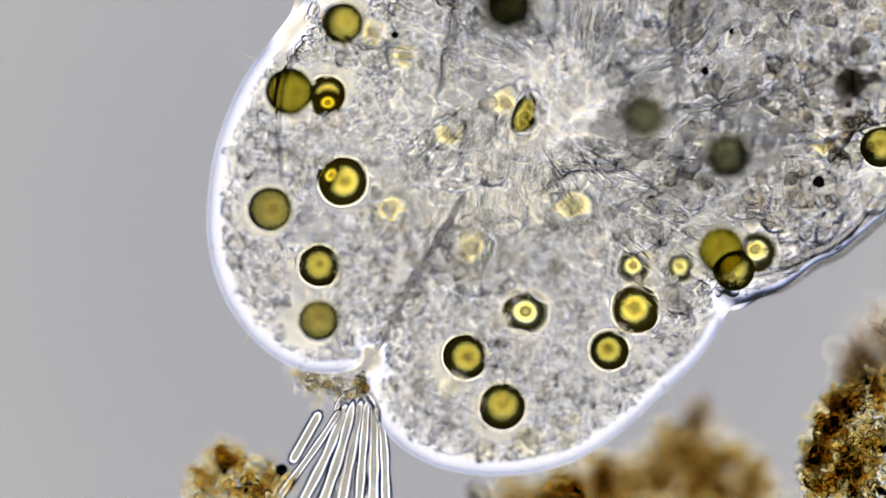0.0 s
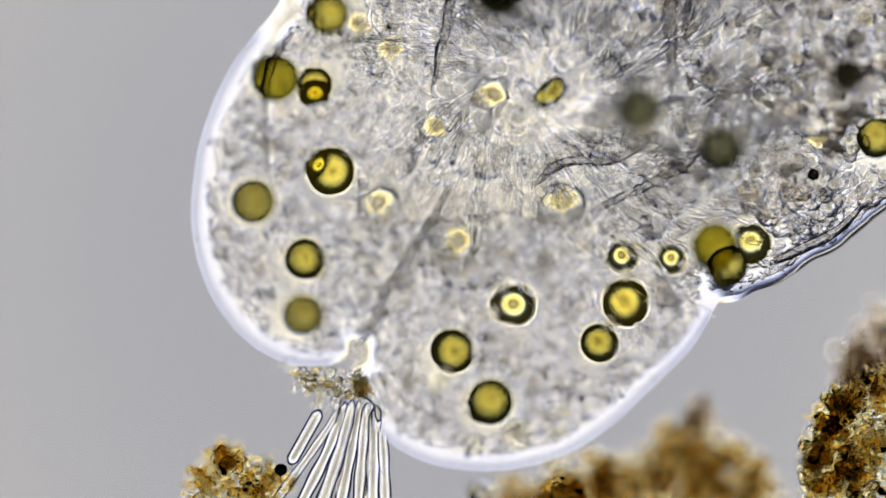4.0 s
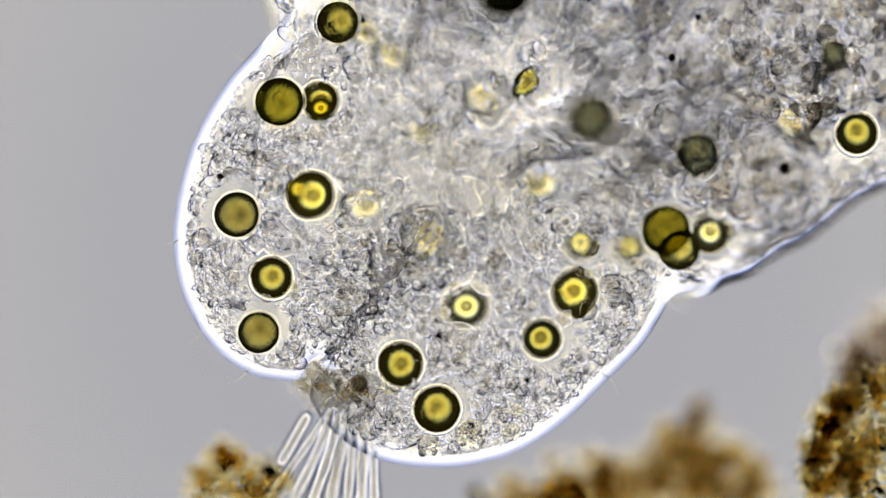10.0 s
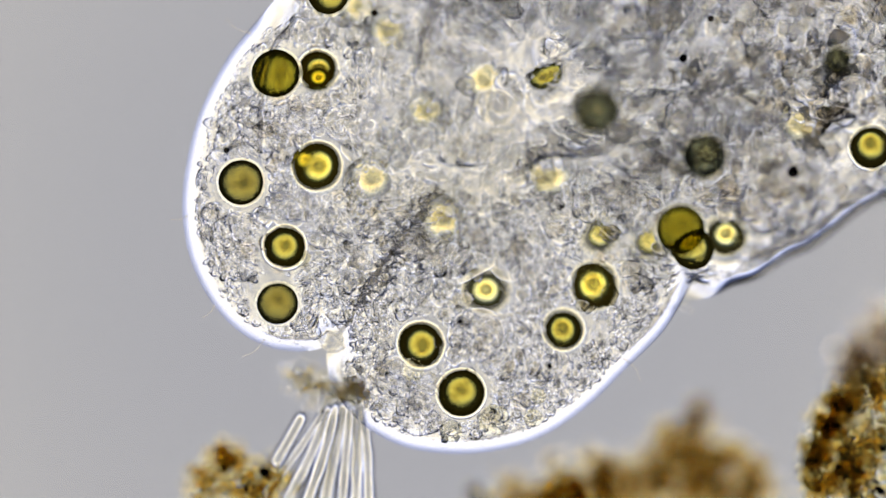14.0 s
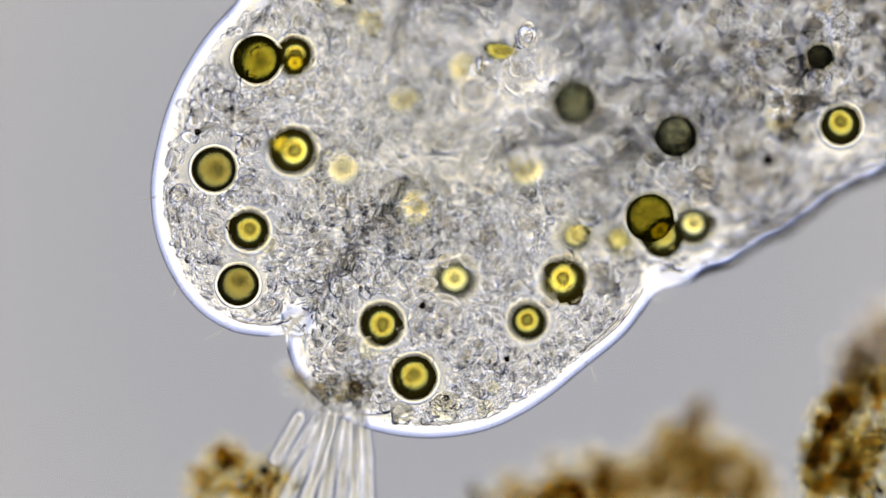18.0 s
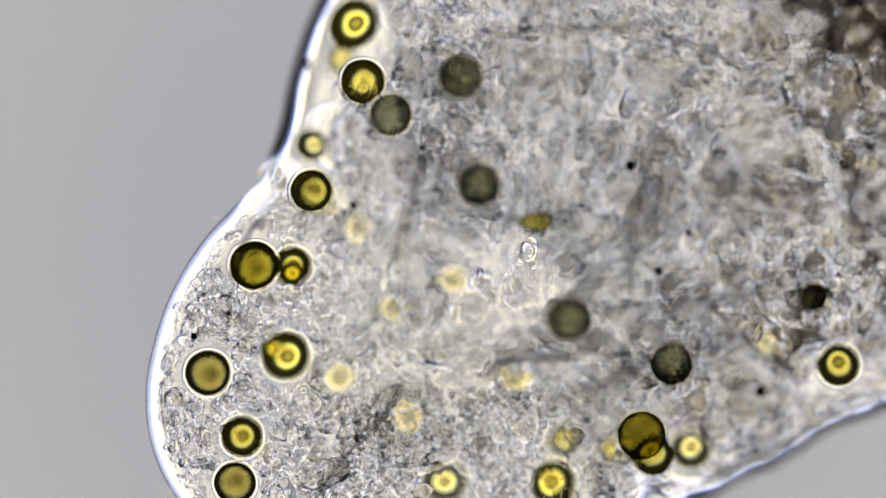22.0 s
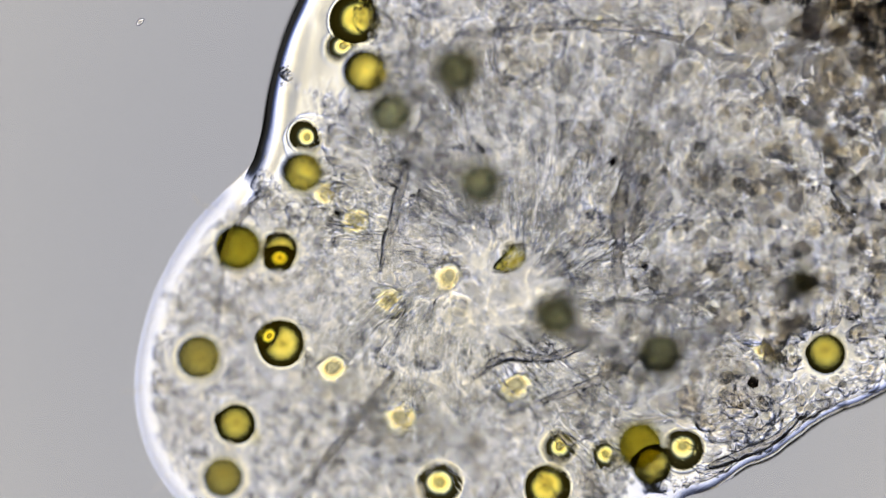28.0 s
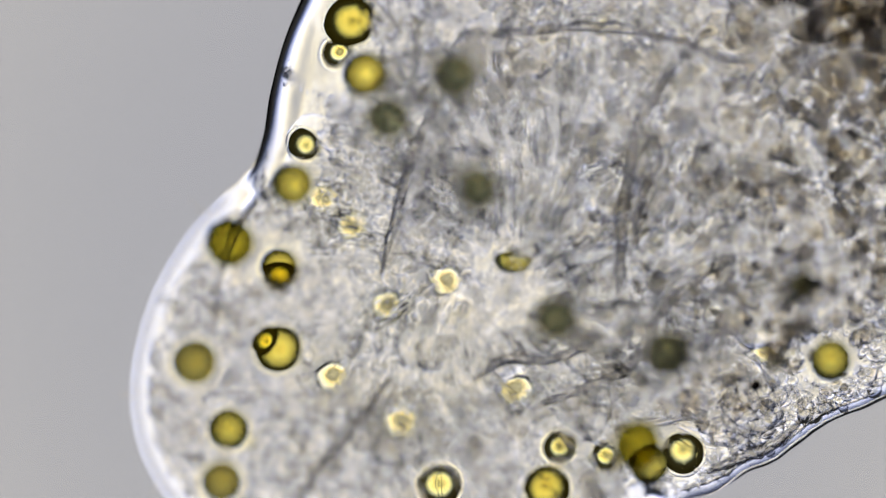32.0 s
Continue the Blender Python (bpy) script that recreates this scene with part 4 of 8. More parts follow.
    walk(drops["d3"], [
        (0, spot("d3", -0.276, 0.350)), (0.5, spot("d3", -0.278, 0.351)), (1, spot("d3", -0.279, 0.352)), (1.5, spot("d3", -0.282, 0.354)),
        (2, spot("d3", -0.286, 0.351)), (2.5, spot("d3", -0.287, 0.354)), (3, spot("d3", -0.289, 0.356)), (3.5, spot("d3", -0.290, 0.355)),
        (5.5, spot("d3", -0.263, 0.343)), (6, spot("d3", -0.256, 0.333)), (6.5, spot("d3", -0.258, 0.341)), (7, spot("d3", -0.257, 0.339)),
        (7.5, spot("d3", -0.241, 0.318)), (8, spot("d3", -0.259, 0.335)), (8.5, spot("d3", -0.249, 0.336)), (9, spot("d3", -0.248, 0.321)),
        (9.5, spot("d3", -0.254, 0.332)), (10, spot("d3", -0.232, 0.312)), (10.5, spot("d3", -0.250, 0.329)), (11, spot("d3", -0.253, 0.334)),
        (11.5, spot("d3", -0.235, 0.312)), (12, spot("d3", -0.254, 0.330)), (12.5, spot("d3", -0.251, 0.335)), (13, spot("d3", -0.232, 0.312)),
        (13.5, spot("d3", -0.254, 0.333)), (15.5, spot("d3", -0.244, 0.364)), (16, spot("d3", -0.240, 0.351)), (16.5, spot("d3", -0.253, 0.367)),
        (17, spot("d3", -0.253, 0.369)), (17.5, spot("d3", -0.244, 0.353)), (18, spot("d3", -0.251, 0.356)), (18.5, spot("d3", -0.259, 0.364)),
        (19, spot("d3", -0.262, 0.366)), (20, spot("d3", -0.248, 0.305)), (20.5, spot("d3", -0.257, 0.349)), (21, spot("d3", -0.233, 0.308)),
        (21.5, spot("d3", -0.249, 0.326)), (22, spot("d3", -0.255, 0.338)), (22.5, spot("d3", -0.225, 0.330)), (23, spot("d3", -0.253, 0.354)),
        (23.5, spot("d3", -0.252, 0.359)), (24, spot("d3", -0.236, 0.348)), (24.5, spot("d3", -0.257, 0.360)), (25, spot("d3", -0.259, 0.368)),
        (25.5, spot("d3", -0.264, 0.369)), (27.5, spot("d3", -0.257, 0.383)), (28, spot("d3", -0.254, 0.384)), (28.5, spot("d3", -0.254, 0.377)),
        (29, spot("d3", -0.259, 0.380)), (29.5, spot("d3", -0.234, 0.357)), (30, spot("d3", -0.254, 0.367)), (30.5, spot("d3", -0.258, 0.367)),
        (31, spot("d3", -0.255, 0.365)), (31.5, spot("d3", -0.257, 0.359)), (32, spot("d3", -0.257, 0.355)),])
    walk(drops["d4"], [
        (0, spot("d4", -0.253, 0.197)), (0.5, spot("d4", -0.255, 0.198)), (1, spot("d4", -0.255, 0.199)), (1.5, spot("d4", -0.257, 0.200)),
        (2, spot("d4", -0.264, 0.196)), (2.5, spot("d4", -0.264, 0.200)), (3, spot("d4", -0.264, 0.202)), (3.5, spot("d4", -0.265, 0.203)),
        (5.5, spot("d4", -0.256, 0.182)), (6, spot("d4", -0.260, 0.172)), (6.5, spot("d4", -0.255, 0.178)), (7, spot("d4", -0.255, 0.177)),
        (7.5, spot("d4", -0.257, 0.155)), (8, spot("d4", -0.262, 0.169)), (8.5, spot("d4", -0.253, 0.169)), (9, spot("d4", -0.261, 0.155)),
        (9.5, spot("d4", -0.258, 0.166)), (10, spot("d4", -0.253, 0.146)), (10.5, spot("d4", -0.256, 0.161)), (11, spot("d4", -0.255, 0.166)),
        (11.5, spot("d4", -0.256, 0.145)), (12, spot("d4", -0.259, 0.162)), (12.5, spot("d4", -0.254, 0.165)), (13, spot("d4", -0.253, 0.145)),
        (13.5, spot("d4", -0.259, 0.163)), (15.5, spot("d4", -0.238, 0.196)), (16, spot("d4", -0.248, 0.183)), (16.5, spot("d4", -0.250, 0.196)),
        (17, spot("d4", -0.250, 0.198)), (17.5, spot("d4", -0.250, 0.186)), (18, spot("d4", -0.254, 0.188)), (18.5, spot("d4", -0.255, 0.194)),
        (19, spot("d4", -0.255, 0.196)), (20, spot("d4", -0.240, 0.137)), (20.5, spot("d4", -0.250, 0.184)), (21, spot("d4", -0.251, 0.152)),
        (21.5, spot("d4", -0.258, 0.168)), (22, spot("d4", -0.257, 0.179)), (22.5, spot("d4", -0.243, 0.164)), (23, spot("d4", -0.255, 0.187)),
        (23.5, spot("d4", -0.250, 0.190)), (24, spot("d4", -0.245, 0.177)), (24.5, spot("d4", -0.256, 0.192)), (25, spot("d4", -0.250, 0.201)),
        (25.5, spot("d4", -0.255, 0.201)), (27.5, spot("d4", -0.249, 0.222)), (28, spot("d4", -0.247, 0.221)), (28.5, spot("d4", -0.250, 0.216)),
        (29, spot("d4", -0.251, 0.221)), (29.5, spot("d4", -0.243, 0.197)), (30, spot("d4", -0.252, 0.213)), (30.5, spot("d4", -0.254, 0.215)),
        (31, spot("d4", -0.251, 0.214)), (31.5, spot("d4", -0.254, 0.213)), (32, spot("d4", -0.255, 0.212)),])
    walk(drops["d5"], [
        (0, spot("d5", -0.383, 0.154)), (0.5, spot("d5", -0.387, 0.154)), (1, spot("d5", -0.388, 0.155)), (1.5, spot("d5", -0.391, 0.155)),
        (2, spot("d5", -0.401, 0.149)), (2.5, spot("d5", -0.401, 0.153)), (3, spot("d5", -0.402, 0.155)), (3.5, spot("d5", -0.404, 0.155)),
        (5.5, spot("d5", -0.391, 0.152)), (6, spot("d5", -0.398, 0.138)), (6.5, spot("d5", -0.390, 0.148)), (7, spot("d5", -0.388, 0.148)),
        (7.5, spot("d5", -0.391, 0.124)), (8, spot("d5", -0.393, 0.142)), (8.5, spot("d5", -0.382, 0.143)), (9, spot("d5", -0.390, 0.129)),
        (9.5, spot("d5", -0.386, 0.141)), (10, spot("d5", -0.384, 0.117)), (10.5, spot("d5", -0.386, 0.135)), (11, spot("d5", -0.385, 0.142)),
        (11.5, spot("d5", -0.389, 0.117)), (12, spot("d5", -0.393, 0.137)), (12.5, spot("d5", -0.386, 0.141)), (13, spot("d5", -0.388, 0.117)),
        (13.5, spot("d5", -0.393, 0.138)), (15.5, spot("d5", -0.371, 0.167)), (16, spot("d5", -0.385, 0.152)), (16.5, spot("d5", -0.384, 0.167)),
        (17, spot("d5", -0.383, 0.169)), (17.5, spot("d5", -0.386, 0.155)), (18, spot("d5", -0.393, 0.157)), (18.5, spot("d5", -0.393, 0.165)),
        (19, spot("d5", -0.394, 0.167)), (20, spot("d5", -0.370, 0.089)), (20.5, spot("d5", -0.386, 0.149)), (21, spot("d5", -0.386, 0.109)),
        (21.5, spot("d5", -0.393, 0.129)), (22, spot("d5", -0.392, 0.142)), (22.5, spot("d5", -0.378, 0.124)), (23, spot("d5", -0.391, 0.152)),
        (23.5, spot("d5", -0.387, 0.156)), (24, spot("d5", -0.386, 0.140)), (24.5, spot("d5", -0.399, 0.157)), (25, spot("d5", -0.395, 0.167)),
        (25.5, spot("d5", -0.398, 0.168)), (27.5, spot("d5", -0.395, 0.198)), (28, spot("d5", -0.391, 0.196)), (28.5, spot("d5", -0.395, 0.191)),
        (29, spot("d5", -0.396, 0.197)), (29.5, spot("d5", -0.388, 0.168)), (30, spot("d5", -0.398, 0.188)), (30.5, spot("d5", -0.399, 0.191)),
        (31, spot("d5", -0.397, 0.190)), (31.5, spot("d5", -0.399, 0.188)), (32, spot("d5", -0.401, 0.187)),])
    walk(drops["d6"], [
        (0, spot("d6", -0.301, 0.051)), (0.5, spot("d6", -0.304, 0.050)), (1, spot("d6", -0.304, 0.051)), (1.5, spot("d6", -0.307, 0.051)),
        (2, spot("d6", -0.317, 0.044)), (2.5, spot("d6", -0.316, 0.049)), (3, spot("d6", -0.316, 0.051)), (3.5, spot("d6", -0.317, 0.051)),
        (5.5, spot("d6", -0.312, 0.038)), (6, spot("d6", -0.327, 0.025)), (6.5, spot("d6", -0.314, 0.033)), (7, spot("d6", -0.314, 0.034)),
        (7.5, spot("d6", -0.330, 0.011)), (8, spot("d6", -0.323, 0.026)), (8.5, spot("d6", -0.314, 0.026)), (9, spot("d6", -0.328, 0.015)),
        (9.5, spot("d6", -0.318, 0.026)), (10, spot("d6", -0.327, 0.004)), (10.5, spot("d6", -0.318, 0.019)), (11, spot("d6", -0.313, 0.025)),
        (11.5, spot("d6", -0.330, 0.004)), (12, spot("d6", -0.321, 0.021)), (12.5, spot("d6", -0.312, 0.024)), (13, spot("d6", -0.327, 0.003)),
        (13.5, spot("d6", -0.321, 0.021)), (15.5, spot("d6", -0.306, 0.058)), (16, spot("d6", -0.328, 0.044)), (16.5, spot("d6", -0.321, 0.057)),
        (17, spot("d6", -0.321, 0.059)), (17.5, spot("d6", -0.329, 0.047)), (18, spot("d6", -0.333, 0.049)), (18.5, spot("d6", -0.329, 0.055)),
        (19, spot("d6", -0.328, 0.056)), (20, spot("d6", -0.300, -0.018)), (20.5, spot("d6", -0.319, 0.036)), (21, spot("d6", -0.324, 0.000)),
        (21.5, spot("d6", -0.328, 0.019)), (22, spot("d6", -0.326, 0.033)), (22.5, spot("d6", -0.327, 0.012)), (23, spot("d6", -0.331, 0.040)),
        (23.5, spot("d6", -0.326, 0.044)), (24, spot("d6", -0.332, 0.029)), (24.5, spot("d6", -0.337, 0.049)), (25, spot("d6", -0.328, 0.059)),
        (25.5, spot("d6", -0.331, 0.060)), (27.5, spot("d6", -0.328, 0.083)), (28, spot("d6", -0.325, 0.079)), (28.5, spot("d6", -0.332, 0.075)),
        (29, spot("d6", -0.330, 0.079)), (29.5, spot("d6", -0.335, 0.050)), (30, spot("d6", -0.336, 0.071)), (30.5, spot("d6", -0.335, 0.073)),
        (31, spot("d6", -0.333, 0.070)), (31.5, spot("d6", -0.337, 0.070)), (32, spot("d6", -0.339, 0.070)),])
    walk(drops["d7"], [
        (0, spot("d7", -0.306, -0.046)), (0.5, spot("d7", -0.308, -0.048)), (1, spot("d7", -0.308, -0.047)), (1.5, spot("d7", -0.311, -0.047)),
        (2, spot("d7", -0.323, -0.055)), (2.5, spot("d7", -0.321, -0.050)), (3, spot("d7", -0.320, -0.048)), (3.5, spot("d7", -0.322, -0.048)),
        (5.5, spot("d7", -0.325, -0.059)), (6, spot("d7", -0.346, -0.073)), (6.5, spot("d7", -0.328, -0.064)), (7, spot("d7", -0.328, -0.063)),
        (7.5, spot("d7", -0.355, -0.085)), (8, spot("d7", -0.340, -0.071)), (8.5, spot("d7", -0.330, -0.071)), (9, spot("d7", -0.349, -0.081)),
        (9.5, spot("d7", -0.334, -0.070)), (10, spot("d7", -0.354, -0.093)), (10.5, spot("d7", -0.335, -0.079)), (11, spot("d7", -0.328, -0.073)),
        (11.5, spot("d7", -0.357, -0.095)), (12, spot("d7", -0.339, -0.078)), (12.5, spot("d7", -0.328, -0.077)), (13, spot("d7", -0.353, -0.098)),
        (13.5, spot("d7", -0.338, -0.080)), (15.5, spot("d7", -0.321, -0.042)), (16, spot("d7", -0.351, -0.056)), (16.5, spot("d7", -0.337, -0.044)),
        (17, spot("d7", -0.337, -0.042)), (17.5, spot("d7", -0.351, -0.051)), (18, spot("d7", -0.353, -0.048)), (18.5, spot("d7", -0.344, -0.041)),
        (19, spot("d7", -0.341, -0.038)), (20, spot("d7", -0.311, -0.118)), (20.5, spot("d7", -0.332, -0.056)), (21, spot("d7", -0.335, -0.084)),
        (21.5, spot("d7", -0.337, -0.065)), (22, spot("d7", -0.334, -0.050)), (22.5, spot("d7", -0.347, -0.074)), (23, spot("d7", -0.345, -0.045)),
        (23.5, spot("d7", -0.340, -0.042)), (24, spot("d7", -0.353, -0.060)), (24.5, spot("d7", -0.354, -0.039)), (25, spot("d7", -0.343, -0.029)),
        (25.5, spot("d7", -0.345, -0.028)), (27.5, spot("d7", -0.350, -0.012)), (28, spot("d7", -0.346, -0.016)), (28.5, spot("d7", -0.353, -0.020)),
        (29, spot("d7", -0.347, -0.016)), (29.5, spot("d7", -0.361, -0.048)), (30, spot("d7", -0.353, -0.024)), (30.5, spot("d7", -0.350, -0.021)),
        (31, spot("d7", -0.347, -0.024)), (31.5, spot("d7", -0.349, -0.023)), (32, spot("d7", -0.350, -0.023)),])
    walk(drops["d8"], [
        (0, spot("d8", -0.173, 0.146)), (0.5, spot("d8", -0.175, 0.145)), (1, spot("d8", -0.176, 0.146)), (1.5, spot("d8", -0.179, 0.145)),
        (2, spot("d8", -0.186, 0.140)), (2.5, spot("d8", -0.186, 0.143)), (3, spot("d8", -0.187, 0.144)), (3.5, spot("d8", -0.188, 0.144)),
        (5.5, spot("d8", -0.160, 0.144)), (6, spot("d8", -0.167, 0.134)), (6.5, spot("d8", -0.160, 0.141)), (7, spot("d8", -0.158, 0.142)),
        (7.5, spot("d8", -0.163, 0.125)), (8, spot("d8", -0.163, 0.139)), (8.5, spot("d8", -0.154, 0.140)), (9, spot("d8", -0.161, 0.131)),
        (9.5, spot("d8", -0.158, 0.141)), (10, spot("d8", -0.158, 0.125)), (10.5, spot("d8", -0.158, 0.139)), (11, spot("d8", -0.157, 0.145)),
        (11.5, spot("d8", -0.162, 0.128)), (12, spot("d8", -0.163, 0.144)), (12.5, spot("d8", -0.158, 0.148)), (13, spot("d8", -0.161, 0.131)),
        (13.5, spot("d8", -0.163, 0.146)), (15.5, spot("d8", -0.154, 0.167)), (16, spot("d8", -0.165, 0.154)), (16.5, spot("d8", -0.164, 0.164)),
        (17, spot("d8", -0.163, 0.165)), (17.5, spot("d8", -0.165, 0.155)), (18, spot("d8", -0.168, 0.157)), (18.5, spot("d8", -0.166, 0.164)),
        (19, spot("d8", -0.165, 0.166)), (20, spot("d8", -0.160, 0.114)), (20.5, spot("d8", -0.168, 0.144)), (21, spot("d8", -0.154, 0.126)),
        (21.5, spot("d8", -0.161, 0.138)), (22, spot("d8", -0.162, 0.146)), (22.5, spot("d8", -0.157, 0.129)), (23, spot("d8", -0.167, 0.148)),
        (23.5, spot("d8", -0.164, 0.151)), (24, spot("d8", -0.164, 0.139)), (24.5, spot("d8", -0.172, 0.153)), (25, spot("d8", -0.167, 0.160)),
        (25.5, spot("d8", -0.170, 0.161)), (27.5, spot("d8", -0.160, 0.179)), (28, spot("d8", -0.157, 0.178)), (28.5, spot("d8", -0.160, 0.174)),
        (29, spot("d8", -0.159, 0.177)), (29.5, spot("d8", -0.156, 0.155)), (30, spot("d8", -0.160, 0.169)), (30.5, spot("d8", -0.160, 0.171)),
        (31, spot("d8", -0.157, 0.169)), (31.5, spot("d8", -0.159, 0.167)), (32, spot("d8", -0.159, 0.166)),])
    walk(drops["d9"], [
        (0, spot("d9", -0.030, 0.070)), (0.5, spot("d9", -0.032, 0.068)), (1, spot("d9", -0.033, 0.069)), (1.5, spot("d9", -0.035, 0.069)),
        (2, spot("d9", -0.043, 0.063)), (2.5, spot("d9", -0.042, 0.067)), (3, spot("d9", -0.042, 0.068)), (3.5, spot("d9", -0.044, 0.068)),
        (5.5, spot("d9", -0.035, 0.077)), (6, spot("d9", -0.046, 0.069)), (6.5, spot("d9", -0.036, 0.074)), (7, spot("d9", -0.035, 0.075)),
        (7.5, spot("d9", -0.047, 0.062)), (8, spot("d9", -0.040, 0.071)), (8.5, spot("d9", -0.033, 0.072)), (9, spot("d9", -0.042, 0.065)),
        (9.5, spot("d9", -0.035, 0.073)), (10, spot("d9", -0.045, 0.059)), (10.5, spot("d9", -0.037, 0.069)), (11, spot("d9", -0.034, 0.073)),
        (11.5, spot("d9", -0.048, 0.060)), (12, spot("d9", -0.041, 0.071)), (12.5, spot("d9", -0.036, 0.073)), (13, spot("d9", -0.048, 0.060)),
        (13.5, spot("d9", -0.042, 0.071)), (15.5, spot("d9", -0.020, 0.093)), (16, spot("d9", -0.035, 0.084)), (16.5, spot("d9", -0.029, 0.091)),
        (17, spot("d9", -0.028, 0.092)), (17.5, spot("d9", -0.034, 0.085)), (18, spot("d9", -0.035, 0.086)), (18.5, spot("d9", -0.030, 0.089)),
        (19, spot("d9", -0.027, 0.090)), (20, spot("d9", -0.022, 0.055)), (20.5, spot("d9", -0.031, 0.074)), (21, spot("d9", -0.041, 0.068)),
        (21.5, spot("d9", -0.039, 0.076)), (22, spot("d9", -0.034, 0.082)), (22.5, spot("d9", -0.035, 0.064)), (23, spot("d9", -0.032, 0.078)),
        (23.5, spot("d9", -0.028, 0.080)), (24, spot("d9", -0.034, 0.069)), (24.5, spot("d9", -0.035, 0.081)), (25, spot("d9", -0.029, 0.087)),
        (25.5, spot("d9", -0.031, 0.088)), (27.5, spot("d9", -0.035, 0.095)), (28, spot("d9", -0.033, 0.093)), (28.5, spot("d9", -0.037, 0.091)),
        (29, spot("d9", -0.034, 0.093)), (29.5, spot("d9", -0.040, 0.074)), (30, spot("d9", -0.037, 0.088)), (30.5, spot("d9", -0.035, 0.090)),
        (31, spot("d9", -0.032, 0.087)), (31.5, spot("d9", -0.033, 0.088)), (32, spot("d9", -0.034, 0.088)),])
    walk(drops["d10"], [
        (0, spot("d10", 0.150, 0.132)), (0.5, spot("d10", 0.149, 0.131)), (1, spot("d10", 0.148, 0.130)), (1.5, spot("d10", 0.146, 0.129)),
        (2, spot("d10", 0.142, 0.125)), (2.5, spot("d10", 0.142, 0.126)), (3, spot("d10", 0.142, 0.126)), (3.5, spot("d10", 0.140, 0.125)),
        (5.5, spot("d10", 0.147, 0.154)), (6, spot("d10", 0.143, 0.148)), (6.5, spot("d10", 0.147, 0.153)), (7, spot("d10", 0.148, 0.155)),
        (7.5, spot("d10", 0.144, 0.148)), (8, spot("d10", 0.146, 0.157)), (8.5, spot("d10", 0.150, 0.159)), (9, spot("d10", 0.146, 0.156)),
        (9.5, spot("d10", 0.149, 0.160)), (10, spot("d10", 0.147, 0.151)), (10.5, spot("d10", 0.149, 0.157)), (11, spot("d10", 0.150, 0.159)),
        (11.5, spot("d10", 0.146, 0.150)), (12, spot("d10", 0.147, 0.157)), (12.5, spot("d10", 0.150, 0.158)), (13, spot("d10", 0.146, 0.149)),
        (13.5, spot("d10", 0.147, 0.157)), (15.5, spot("d10", 0.165, 0.148)), (16, spot("d10", 0.156, 0.143)), (16.5, spot("d10", 0.160, 0.148)),
        (17, spot("d10", 0.160, 0.150)), (17.5, spot("d10", 0.157, 0.147)), (18, spot("d10", 0.157, 0.149)), (18.5, spot("d10", 0.160, 0.153)),
        (19, spot("d10", 0.162, 0.155)), (20, spot("d10", 0.153, 0.158)), (20.5, spot("d10", 0.155, 0.146)), (21, spot("d10", 0.153, 0.155)),
        (21.5, spot("d10", 0.150, 0.159)), (22, spot("d10", 0.150, 0.160)), (22.5, spot("d10", 0.150, 0.148)), (23, spot("d10", 0.146, 0.155)),
        (23.5, spot("d10", 0.150, 0.155)), (24, spot("d10", 0.149, 0.148)), (24.5, spot("d10", 0.148, 0.154)), (25, spot("d10", 0.153, 0.157)),
        (25.5, spot("d10", 0.151, 0.158)), (27.5, spot("d10", 0.164, 0.151)), (28, spot("d10", 0.165, 0.150)), (28.5, spot("d10", 0.162, 0.149)),
        (29, spot("d10", 0.163, 0.150)), (29.5, spot("d10", 0.160, 0.140)), (30, spot("d10", 0.161, 0.148)), (30.5, spot("d10", 0.161, 0.149)),
        (31, spot("d10", 0.162, 0.148)), (31.5, spot("d10", 0.161, 0.148)), (32, spot("d10", 0.161, 0.148)),])
